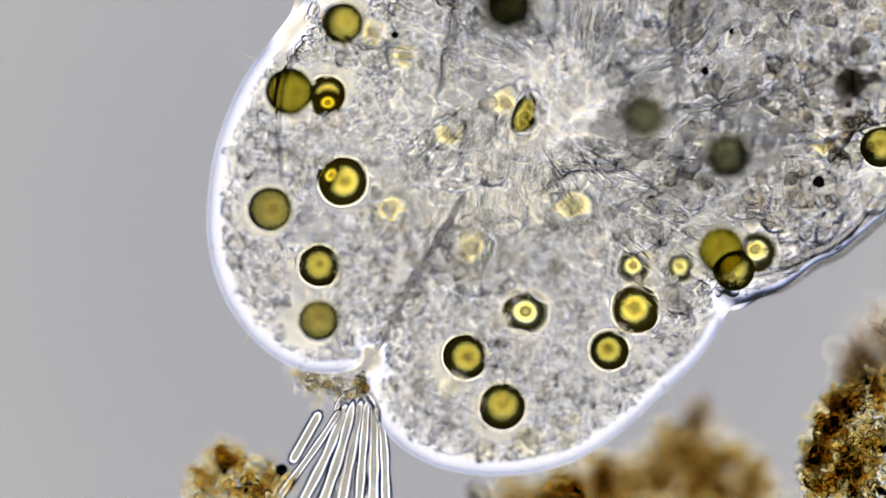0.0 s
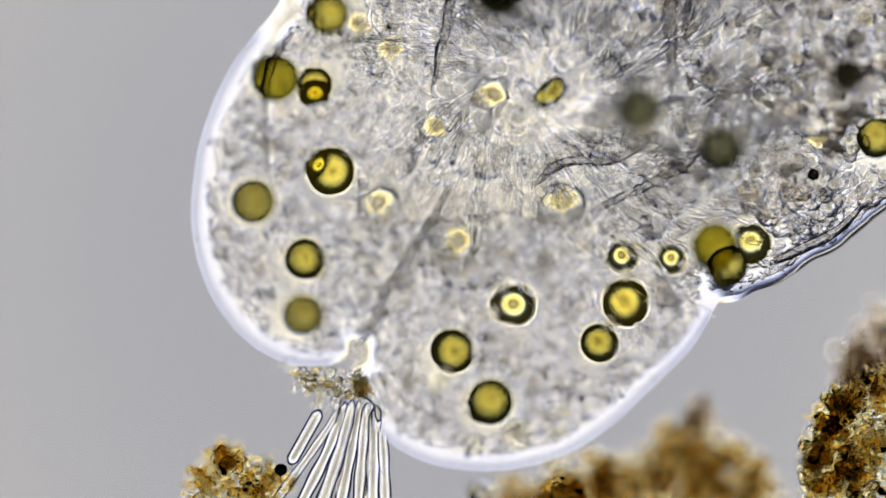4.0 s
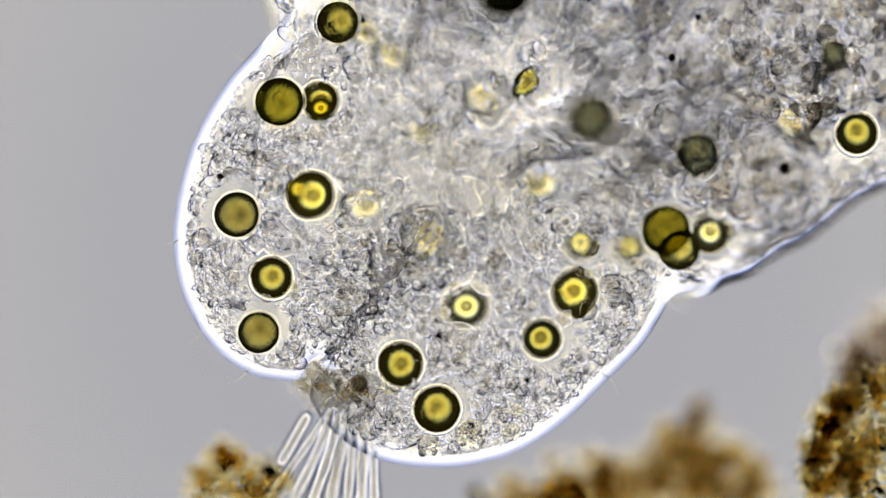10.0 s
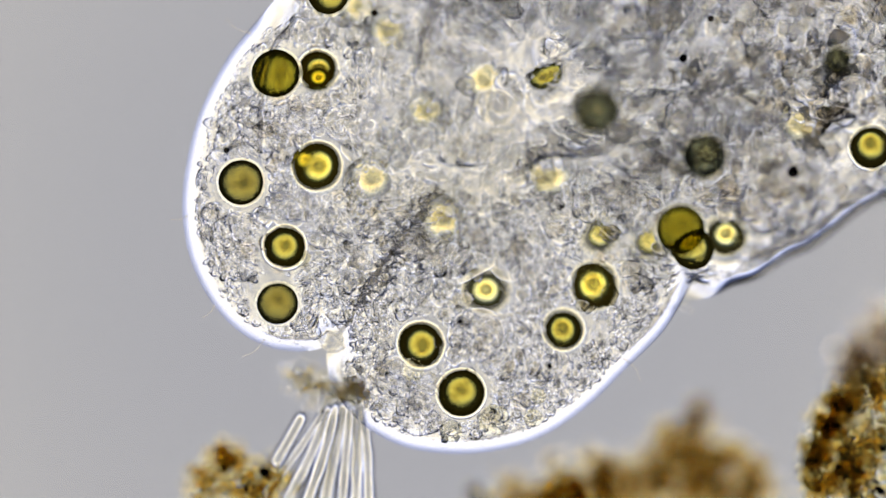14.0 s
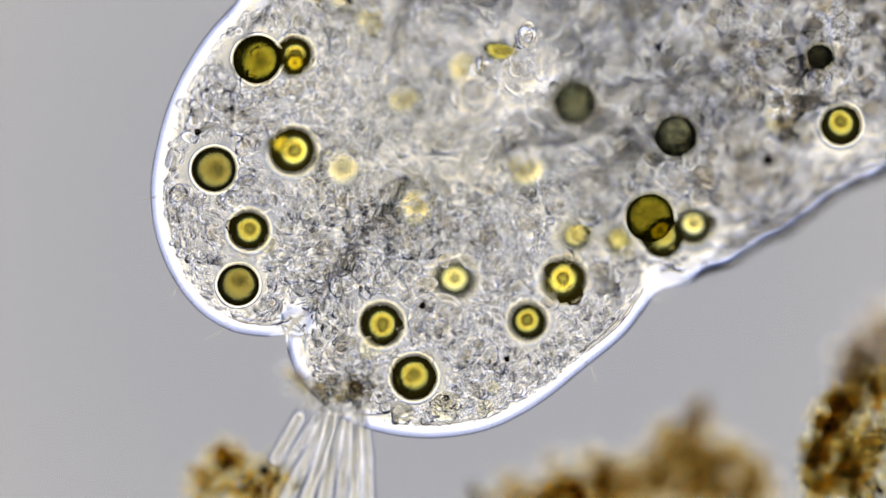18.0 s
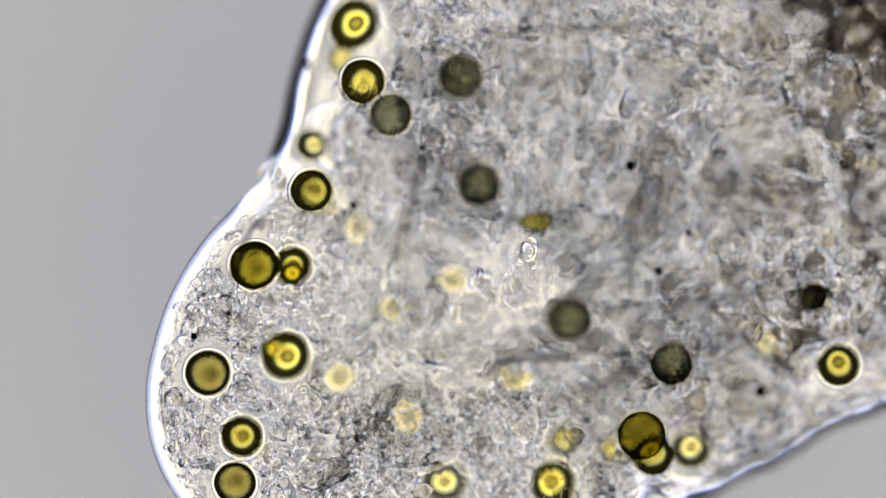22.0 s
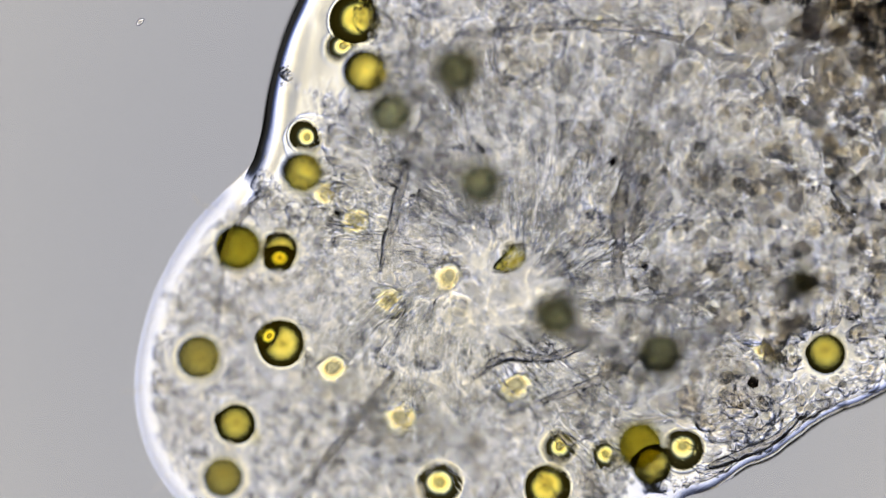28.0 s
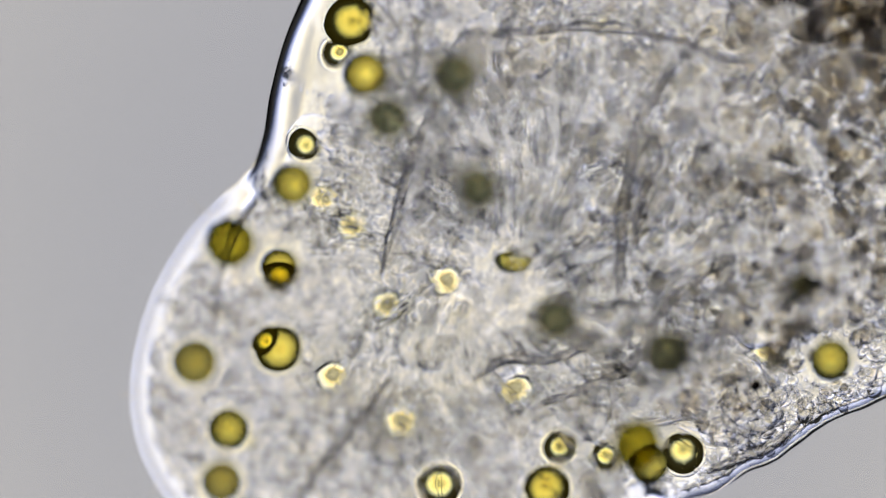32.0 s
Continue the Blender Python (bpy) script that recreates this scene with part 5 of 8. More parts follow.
    walk(drops["d11"], [
        (0, spot("d11", 0.060, -0.046)), (0.5, spot("d11", 0.059, -0.048)), (1, spot("d11", 0.059, -0.047)), (1.5, spot("d11", 0.057, -0.048)),
        (2, spot("d11", 0.048, -0.053)), (2.5, spot("d11", 0.051, -0.050)), (3, spot("d11", 0.051, -0.048)), (3.5, spot("d11", 0.050, -0.047)),
        (5.5, spot("d11", 0.046, -0.041)), (6, spot("d11", 0.028, -0.048)), (6.5, spot("d11", 0.043, -0.045)), (7, spot("d11", 0.042, -0.043)),
        (7.5, spot("d11", 0.017, -0.056)), (8, spot("d11", 0.034, -0.050)), (8.5, spot("d11", 0.039, -0.051)), (9, spot("d11", 0.024, -0.055)),
        (9.5, spot("d11", 0.037, -0.048)), (10, spot("d11", 0.014, -0.060)), (10.5, spot("d11", 0.033, -0.052)), (11, spot("d11", 0.039, -0.048)),
        (11.5, spot("d11", 0.010, -0.057)), (12, spot("d11", 0.029, -0.048)), (12.5, spot("d11", 0.036, -0.048)), (13, spot("d11", 0.010, -0.056)),
        (13.5, spot("d11", 0.028, -0.049)), (15.5, spot("d11", 0.050, -0.030)), (16, spot("d11", 0.027, -0.038)), (16.5, spot("d11", 0.042, -0.035)),
        (17, spot("d11", 0.043, -0.035)), (17.5, spot("d11", 0.030, -0.040)), (18, spot("d11", 0.030, -0.041)), (18.5, spot("d11", 0.040, -0.041)),
        (19, spot("d11", 0.043, -0.042)), (20, spot("d11", 0.058, -0.064)), (20.5, spot("d11", 0.047, -0.047)), (21, spot("d11", 0.021, -0.041)),
        (21.5, spot("d11", 0.028, -0.034)), (22, spot("d11", 0.036, -0.028)), (22.5, spot("d11", 0.022, -0.048)), (23, spot("d11", 0.035, -0.035)),
        (23.5, spot("d11", 0.039, -0.034)), (24, spot("d11", 0.024, -0.045)), (24.5, spot("d11", 0.029, -0.032)), (25, spot("d11", 0.037, -0.026)),
        (25.5, spot("d11", 0.037, -0.025)), (27.5, spot("d11", 0.034, -0.017)), (28, spot("d11", 0.036, -0.021)), (28.5, spot("d11", 0.031, -0.022)),
        (29, spot("d11", 0.036, -0.020)), (29.5, spot("d11", 0.019, -0.039)), (30, spot("d11", 0.030, -0.023)), (30.5, spot("d11", 0.034, -0.022)),
        (31, spot("d11", 0.036, -0.025)), (31.5, spot("d11", 0.035, -0.022)), (32, spot("d11", 0.034, -0.021)),])
    walk(drops["d12"], [
        (0, spot("d12", -0.048, -0.121)), (0.5, spot("d12", -0.049, -0.123)), (1, spot("d12", -0.050, -0.122)), (1.5, spot("d12", -0.052, -0.123)),
        (2, spot("d12", -0.063, -0.130)), (2.5, spot("d12", -0.060, -0.125)), (3, spot("d12", -0.059, -0.124)), (3.5, spot("d12", -0.060, -0.123)),
        (5.5, spot("d12", -0.061, -0.132)), (6, spot("d12", -0.086, -0.142)), (6.5, spot("d12", -0.066, -0.137)), (7, spot("d12", -0.067, -0.135)),
        (7.5, spot("d12", -0.102, -0.151)), (8, spot("d12", -0.078, -0.144)), (8.5, spot("d12", -0.071, -0.145)), (9, spot("d12", -0.092, -0.151)),
        (9.5, spot("d12", -0.073, -0.143)), (10, spot("d12", -0.105, -0.158)), (10.5, spot("d12", -0.077, -0.149)), (11, spot("d12", -0.069, -0.144)),
        (11.5, spot("d12", -0.107, -0.157)), (12, spot("d12", -0.080, -0.146)), (12.5, spot("d12", -0.070, -0.146)), (13, spot("d12", -0.105, -0.157)),
        (13.5, spot("d12", -0.080, -0.149)), (15.5, spot("d12", -0.071, -0.110)), (16, spot("d12", -0.103, -0.121)), (16.5, spot("d12", -0.084, -0.115)),
        (17, spot("d12", -0.083, -0.115)), (17.5, spot("d12", -0.101, -0.120)), (18, spot("d12", -0.100, -0.121)), (18.5, spot("d12", -0.087, -0.120)),
        (19, spot("d12", -0.083, -0.121)), (20, spot("d12", -0.051, -0.162)), (20.5, spot("d12", -0.072, -0.129)), (21, spot("d12", -0.078, -0.148)),
        (21.5, spot("d12", -0.074, -0.134)), (22, spot("d12", -0.069, -0.122)), (22.5, spot("d12", -0.095, -0.143)), (23, spot("d12", -0.082, -0.121)),
        (23.5, spot("d12", -0.076, -0.121)), (24, spot("d12", -0.096, -0.136)), (24.5, spot("d12", -0.087, -0.119)), (25, spot("d12", -0.074, -0.113)),
        (25.5, spot("d12", -0.074, -0.112)), (27.5, spot("d12", -0.085, -0.097)), (28, spot("d12", -0.083, -0.101)), (28.5, spot("d12", -0.091, -0.102)),
        (29, spot("d12", -0.083, -0.101)), (29.5, spot("d12", -0.108, -0.126)), (30, spot("d12", -0.091, -0.106)), (30.5, spot("d12", -0.087, -0.105)),
        (31, spot("d12", -0.084, -0.109)), (31.5, spot("d12", -0.086, -0.106)), (32, spot("d12", -0.087, -0.106)),])
    walk(drops["d13"], [
        (0, spot("d13", 0.012, -0.211)), (0.5, spot("d13", 0.010, -0.214)), (1, spot("d13", 0.010, -0.213)), (1.5, spot("d13", 0.008, -0.214)),
        (2, spot("d13", -0.005, -0.222)), (2.5, spot("d13", -0.001, -0.217)), (3, spot("d13", 0.000, -0.216)), (3.5, spot("d13", -0.001, -0.215)),
        (5.5, spot("d13", 0.010, -0.219)), (6, spot("d13", -0.021, -0.227)), (6.5, spot("d13", 0.003, -0.224)), (7, spot("d13", 0.003, -0.221)),
        (7.5, spot("d13", -0.042, -0.234)), (8, spot("d13", -0.009, -0.229)), (8.5, spot("d13", -0.003, -0.231)), (9, spot("d13", -0.027, -0.234)),
        (9.5, spot("d13", -0.004, -0.226)), (10, spot("d13", -0.044, -0.240)), (10.5, spot("d13", -0.007, -0.232)), (11, spot("d13", 0.005, -0.228)),
        (11.5, spot("d13", -0.043, -0.237)), (12, spot("d13", -0.007, -0.228)), (12.5, spot("d13", 0.005, -0.229)), (13, spot("d13", -0.039, -0.236)),
        (13.5, spot("d13", -0.005, -0.231)), (15.5, spot("d13", -0.006, -0.202)), (16, spot("d13", -0.046, -0.213)), (16.5, spot("d13", -0.021, -0.210)),
        (17, spot("d13", -0.021, -0.210)), (17.5, spot("d13", -0.045, -0.213)), (18, spot("d13", -0.044, -0.215)), (18.5, spot("d13", -0.028, -0.215)),
        (19, spot("d13", -0.023, -0.216)), (20, spot("d13", 0.021, -0.244)), (20.5, spot("d13", -0.004, -0.209)), (21, spot("d13", -0.013, -0.225)),
        (21.5, spot("d13", -0.005, -0.211)), (22, spot("d13", 0.001, -0.199)), (22.5, spot("d13", -0.036, -0.221)), (23, spot("d13", -0.016, -0.200)),
        (23.5, spot("d13", -0.009, -0.201)), (24, spot("d13", -0.036, -0.216)), (24.5, spot("d13", -0.021, -0.199)), (25, spot("d13", -0.006, -0.194)),
        (25.5, spot("d13", -0.006, -0.192)), (27.5, spot("d13", -0.020, -0.178)), (28, spot("d13", -0.018, -0.184)), (28.5, spot("d13", -0.027, -0.184)),
        (29, spot("d13", -0.017, -0.184)), (29.5, spot("d13", -0.050, -0.208)), (30, spot("d13", -0.027, -0.188)), (30.5, spot("d13", -0.021, -0.187)),
        (31, spot("d13", -0.019, -0.192)), (31.5, spot("d13", -0.020, -0.188)), (32, spot("d13", -0.021, -0.187)),])
    walk(drops["d14"], [
        (0, spot("d14", 0.204, -0.120)), (0.5, spot("d14", 0.203, -0.122)), (1, spot("d14", 0.203, -0.121)), (1.5, spot("d14", 0.202, -0.122)),
        (2, spot("d14", 0.193, -0.128)), (2.5, spot("d14", 0.196, -0.124)), (3, spot("d14", 0.197, -0.123)), (3.5, spot("d14", 0.197, -0.122)),
        (5.5, spot("d14", 0.190, -0.111)), (6, spot("d14", 0.168, -0.116)), (6.5, spot("d14", 0.185, -0.115)), (7, spot("d14", 0.184, -0.113)),
        (7.5, spot("d14", 0.150, -0.121)), (8, spot("d14", 0.175, -0.119)), (8.5, spot("d14", 0.178, -0.120)), (9, spot("d14", 0.161, -0.122)),
        (9.5, spot("d14", 0.177, -0.116)), (10, spot("d14", 0.145, -0.123)), (10.5, spot("d14", 0.172, -0.119)), (11, spot("d14", 0.180, -0.115)),
        (11.5, spot("d14", 0.143, -0.119)), (12, spot("d14", 0.169, -0.114)), (12.5, spot("d14", 0.176, -0.114)), (13, spot("d14", 0.142, -0.116)),
        (13.5, spot("d14", 0.169, -0.115)), (15.5, spot("d14", 0.181, -0.106)), (16, spot("d14", 0.153, -0.113)), (16.5, spot("d14", 0.173, -0.114)),
        (17, spot("d14", 0.175, -0.115)), (17.5, spot("d14", 0.156, -0.116)), (18, spot("d14", 0.158, -0.118)), (18.5, spot("d14", 0.170, -0.119)),
        (19, spot("d14", 0.174, -0.121)), (20, spot("d14", 0.201, -0.124)), (20.5, spot("d14", 0.183, -0.116)), (21, spot("d14", 0.175, -0.125)),
        (21.5, spot("d14", 0.182, -0.116)), (22, spot("d14", 0.187, -0.108)), (22.5, spot("d14", 0.156, -0.123)), (23, spot("d14", 0.174, -0.109)),
        (23.5, spot("d14", 0.179, -0.110)), (24, spot("d14", 0.158, -0.120)), (24.5, spot("d14", 0.171, -0.108)), (25, spot("d14", 0.182, -0.105)),
        (25.5, spot("d14", 0.183, -0.104)), (27.5, spot("d14", 0.171, -0.096)), (28, spot("d14", 0.172, -0.100)), (28.5, spot("d14", 0.166, -0.100)),
        (29, spot("d14", 0.174, -0.100)), (29.5, spot("d14", 0.147, -0.116)), (30, spot("d14", 0.166, -0.103)), (30.5, spot("d14", 0.172, -0.102)),
        (31, spot("d14", 0.173, -0.106)), (31.5, spot("d14", 0.173, -0.103)), (32, spot("d14", 0.172, -0.102)),])
    walk(drops["d15"], [
        (0, spot("d15", 0.253, -0.050)), (0.5, spot("d15", 0.252, -0.052)), (1, spot("d15", 0.252, -0.052)), (1.5, spot("d15", 0.251, -0.052)),
        (2, spot("d15", 0.244, -0.057)), (2.5, spot("d15", 0.246, -0.054)), (3, spot("d15", 0.247, -0.053)), (3.5, spot("d15", 0.246, -0.053)),
        (5.5, spot("d15", 0.241, -0.038)), (6, spot("d15", 0.224, -0.042)), (6.5, spot("d15", 0.237, -0.040)), (7, spot("d15", 0.237, -0.039)),
        (7.5, spot("d15", 0.211, -0.045)), (8, spot("d15", 0.230, -0.043)), (8.5, spot("d15", 0.233, -0.045)), (9, spot("d15", 0.220, -0.045)),
        (9.5, spot("d15", 0.231, -0.041)), (10, spot("d15", 0.206, -0.045)), (10.5, spot("d15", 0.226, -0.041)), (11, spot("d15", 0.231, -0.038)),
        (11.5, spot("d15", 0.202, -0.040)), (12, spot("d15", 0.221, -0.035)), (12.5, spot("d15", 0.226, -0.034)), (13, spot("d15", 0.199, -0.036)),
        (13.5, spot("d15", 0.220, -0.036)), (15.5, spot("d15", 0.239, -0.035)), (16, spot("d15", 0.218, -0.041)), (16.5, spot("d15", 0.235, -0.042)),
        (17, spot("d15", 0.237, -0.044)), (17.5, spot("d15", 0.221, -0.045)), (18, spot("d15", 0.222, -0.047)), (18.5, spot("d15", 0.231, -0.048)),
        (19, spot("d15", 0.233, -0.050)), (20, spot("d15", 0.248, -0.046)), (20.5, spot("d15", 0.240, -0.048)), (21, spot("d15", 0.207, -0.023)),
        (21.5, spot("d15", 0.218, -0.023)), (22, spot("d15", 0.226, -0.022)), (22.5, spot("d15", 0.209, -0.040)), (23, spot("d15", 0.227, -0.035)),
        (23.5, spot("d15", 0.230, -0.036)), (24, spot("d15", 0.213, -0.043)), (24.5, spot("d15", 0.222, -0.034)), (25, spot("d15", 0.230, -0.031)),
        (25.5, spot("d15", 0.231, -0.030)), (27.5, spot("d15", 0.223, -0.025)), (28, spot("d15", 0.225, -0.028)), (28.5, spot("d15", 0.220, -0.027)),
        (29, spot("d15", 0.225, -0.027)), (29.5, spot("d15", 0.205, -0.039)), (30, spot("d15", 0.219, -0.028)), (30.5, spot("d15", 0.223, -0.027)),
        (31, spot("d15", 0.224, -0.030)), (31.5, spot("d15", 0.223, -0.027)), (32, spot("d15", 0.222, -0.026)),])
    walk(drops["d16"], [
        (0, spot("d16", 0.251, 0.026)), (0.5, spot("d16", 0.250, 0.025)), (1, spot("d16", 0.249, 0.026)), (1.5, spot("d16", 0.248, 0.025)),
        (2, spot("d16", 0.242, 0.022)), (2.5, spot("d16", 0.243, 0.024)), (3, spot("d16", 0.243, 0.025)), (3.5, spot("d16", 0.242, 0.026)),
        (5.5, spot("d16", 0.235, 0.051)), (6, spot("d16", 0.223, 0.048)), (6.5, spot("d16", 0.233, 0.049)), (7, spot("d16", 0.234, 0.049)),
        (7.5, spot("d16", 0.218, 0.043)), (8, spot("d16", 0.231, 0.045)), (8.5, spot("d16", 0.234, 0.044)), (9, spot("d16", 0.226, 0.042)),
        (9.5, spot("d16", 0.234, 0.047)), (10, spot("d16", 0.218, 0.042)), (10.5, spot("d16", 0.230, 0.047)), (11, spot("d16", 0.233, 0.050)),
        (11.5, spot("d16", 0.215, 0.046)), (12, spot("d16", 0.227, 0.052)), (12.5, spot("d16", 0.230, 0.053)), (13, spot("d16", 0.214, 0.050)),
        (13.5, spot("d16", 0.226, 0.052)), (15.5, spot("d16", 0.254, 0.044)), (16, spot("d16", 0.239, 0.038)), (16.5, spot("d16", 0.250, 0.038)),
        (17, spot("d16", 0.251, 0.037)), (17.5, spot("d16", 0.241, 0.034)), (18, spot("d16", 0.241, 0.032)), (18.5, spot("d16", 0.248, 0.031)),
        (19, spot("d16", 0.250, 0.029)), (20, spot("d16", 0.247, 0.039)), (20.5, spot("d16", 0.251, 0.035)), (21, spot("d16", 0.230, 0.055)),
        (21.5, spot("d16", 0.236, 0.056)), (22, spot("d16", 0.242, 0.056)), (22.5, spot("d16", 0.231, 0.042)), (23, spot("d16", 0.242, 0.045)),
        (23.5, spot("d16", 0.246, 0.046)), (24, spot("d16", 0.237, 0.040)), (24.5, spot("d16", 0.243, 0.048)), (25, spot("d16", 0.250, 0.051)),
        (25.5, spot("d16", 0.249, 0.051)), (27.5, spot("d16", 0.243, 0.046)), (28, spot("d16", 0.244, 0.043)), (28.5, spot("d16", 0.240, 0.043)),
        (29, spot("d16", 0.244, 0.044)), (29.5, spot("d16", 0.230, 0.034)), (30, spot("d16", 0.239, 0.043)), (30.5, spot("d16", 0.242, 0.045)),
        (31, spot("d16", 0.242, 0.043)), (31.5, spot("d16", 0.242, 0.046)), (32, spot("d16", 0.241, 0.047)),])
    walk(drops["d17"], [
        (0, spot("d17", 0.333, 0.021)), (0.5, spot("d17", 0.333, 0.019)), (1, spot("d17", 0.332, 0.020)), (1.5, spot("d17", 0.332, 0.020)),
        (2, spot("d17", 0.327, 0.017)), (2.5, spot("d17", 0.328, 0.019)), (3, spot("d17", 0.329, 0.019)), (3.5, spot("d17", 0.328, 0.020)),
        (5.5, spot("d17", 0.327, 0.038)), (6, spot("d17", 0.315, 0.036)), (6.5, spot("d17", 0.324, 0.036)), (7, spot("d17", 0.324, 0.037)),
        (7.5, spot("d17", 0.307, 0.033)), (8, spot("d17", 0.320, 0.033)), (8.5, spot("d17", 0.322, 0.032)), (9, spot("d17", 0.313, 0.032)),
        (9.5, spot("d17", 0.322, 0.035)), (10, spot("d17", 0.305, 0.033)), (10.5, spot("d17", 0.320, 0.036)), (11, spot("d17", 0.324, 0.038)),
        (11.5, spot("d17", 0.305, 0.038)), (12, spot("d17", 0.319, 0.041)), (12.5, spot("d17", 0.323, 0.042)), (13, spot("d17", 0.305, 0.042)),
        (13.5, spot("d17", 0.319, 0.041)), (15.5, spot("d17", 0.332, 0.033)), (16, spot("d17", 0.317, 0.029)), (16.5, spot("d17", 0.328, 0.027)),
        (17, spot("d17", 0.329, 0.026)), (17.5, spot("d17", 0.318, 0.026)), (18, spot("d17", 0.318, 0.024)), (18.5, spot("d17", 0.325, 0.023)),
        (19, spot("d17", 0.327, 0.022)), (20, spot("d17", 0.330, 0.038)), (20.5, spot("d17", 0.327, 0.036)), (21, spot("d17", 0.315, 0.043)),
        (21.5, spot("d17", 0.321, 0.044)), (22, spot("d17", 0.325, 0.046)), (22.5, spot("d17", 0.311, 0.036)), (23, spot("d17", 0.322, 0.040)),
        (23.5, spot("d17", 0.325, 0.039)), (24, spot("d17", 0.313, 0.035)), (24.5, spot("d17", 0.320, 0.041)), (25, spot("d17", 0.325, 0.043)),
        (25.5, spot("d17", 0.326, 0.043)), (27.5, spot("d17", 0.324, 0.033)), (28, spot("d17", 0.325, 0.031)), (28.5, spot("d17", 0.321, 0.031)),
        (29, spot("d17", 0.326, 0.031)), (29.5, spot("d17", 0.310, 0.024)), (30, spot("d17", 0.321, 0.031)), (30.5, spot("d17", 0.323, 0.032)),
        (31, spot("d17", 0.324, 0.030)), (31.5, spot("d17", 0.323, 0.032)), (32, spot("d17", 0.323, 0.033)),])
    walk(drops["d18"], [
        (0, spot("d18", 0.410, 0.046)), (0.5, spot("d18", 0.410, 0.044)), (1, spot("d18", 0.410, 0.044)), (1.5, spot("d18", 0.410, 0.043)),
        (2, spot("d18", 0.407, 0.040)), (2.5, spot("d18", 0.408, 0.040)), (3, spot("d18", 0.409, 0.040)), (3.5, spot("d18", 0.409, 0.039)),
        (5.5, spot("d18", 0.397, 0.053)), (6, spot("d18", 0.387, 0.051)), (6.5, spot("d18", 0.394, 0.053)), (7, spot("d18", 0.393, 0.055)),
        (7.5, spot("d18", 0.377, 0.055)), (8, spot("d18", 0.388, 0.056)), (8.5, spot("d18", 0.389, 0.057)), (9, spot("d18", 0.381, 0.059)),
        (9.5, spot("d18", 0.388, 0.060)), (10, spot("d18", 0.373, 0.059)), (10.5, spot("d18", 0.386, 0.059)), (11, spot("d18", 0.390, 0.060)),
        (11.5, spot("d18", 0.373, 0.061)), (12, spot("d18", 0.386, 0.061)), (12.5, spot("d18", 0.389, 0.061)), (13, spot("d18", 0.373, 0.062)),
        (13.5, spot("d18", 0.386, 0.060)), (15.5, spot("d18", 0.387, 0.064)), (16, spot("d18", 0.374, 0.062)), (16.5, spot("d18", 0.384, 0.060)),
        (17, spot("d18", 0.384, 0.060)), (17.5, spot("d18", 0.376, 0.061)), (18, spot("d18", 0.377, 0.061)), (18.5, spot("d18", 0.383, 0.061)),
        (19, spot("d18", 0.384, 0.061)), (20, spot("d18", 0.390, 0.080)), (20.5, spot("d18", 0.377, 0.080)), (21, spot("d18", 0.372, 0.072)),
        (21.5, spot("d18", 0.377, 0.072)), (22, spot("d18", 0.380, 0.072)), (22.5, spot("d18", 0.367, 0.064)), (23, spot("d18", 0.377, 0.066)),
        (23.5, spot("d18", 0.377, 0.065)), (24, spot("d18", 0.366, 0.061)), (24.5, spot("d18", 0.372, 0.064)), (25, spot("d18", 0.375, 0.065)),
        (25.5, spot("d18", 0.377, 0.065)), (27.5, spot("d18", 0.388, 0.051)), (28, spot("d18", 0.389, 0.049)), (28.5, spot("d18", 0.386, 0.051)),
        (29, spot("d18", 0.389, 0.050)), (29.5, spot("d18", 0.373, 0.046)), (30, spot("d18", 0.383, 0.051)), (30.5, spot("d18", 0.385, 0.052)),
        (31, spot("d18", 0.384, 0.051)), (31.5, spot("d18", 0.383, 0.053)), (32, spot("d18", 0.382, 0.054)),])
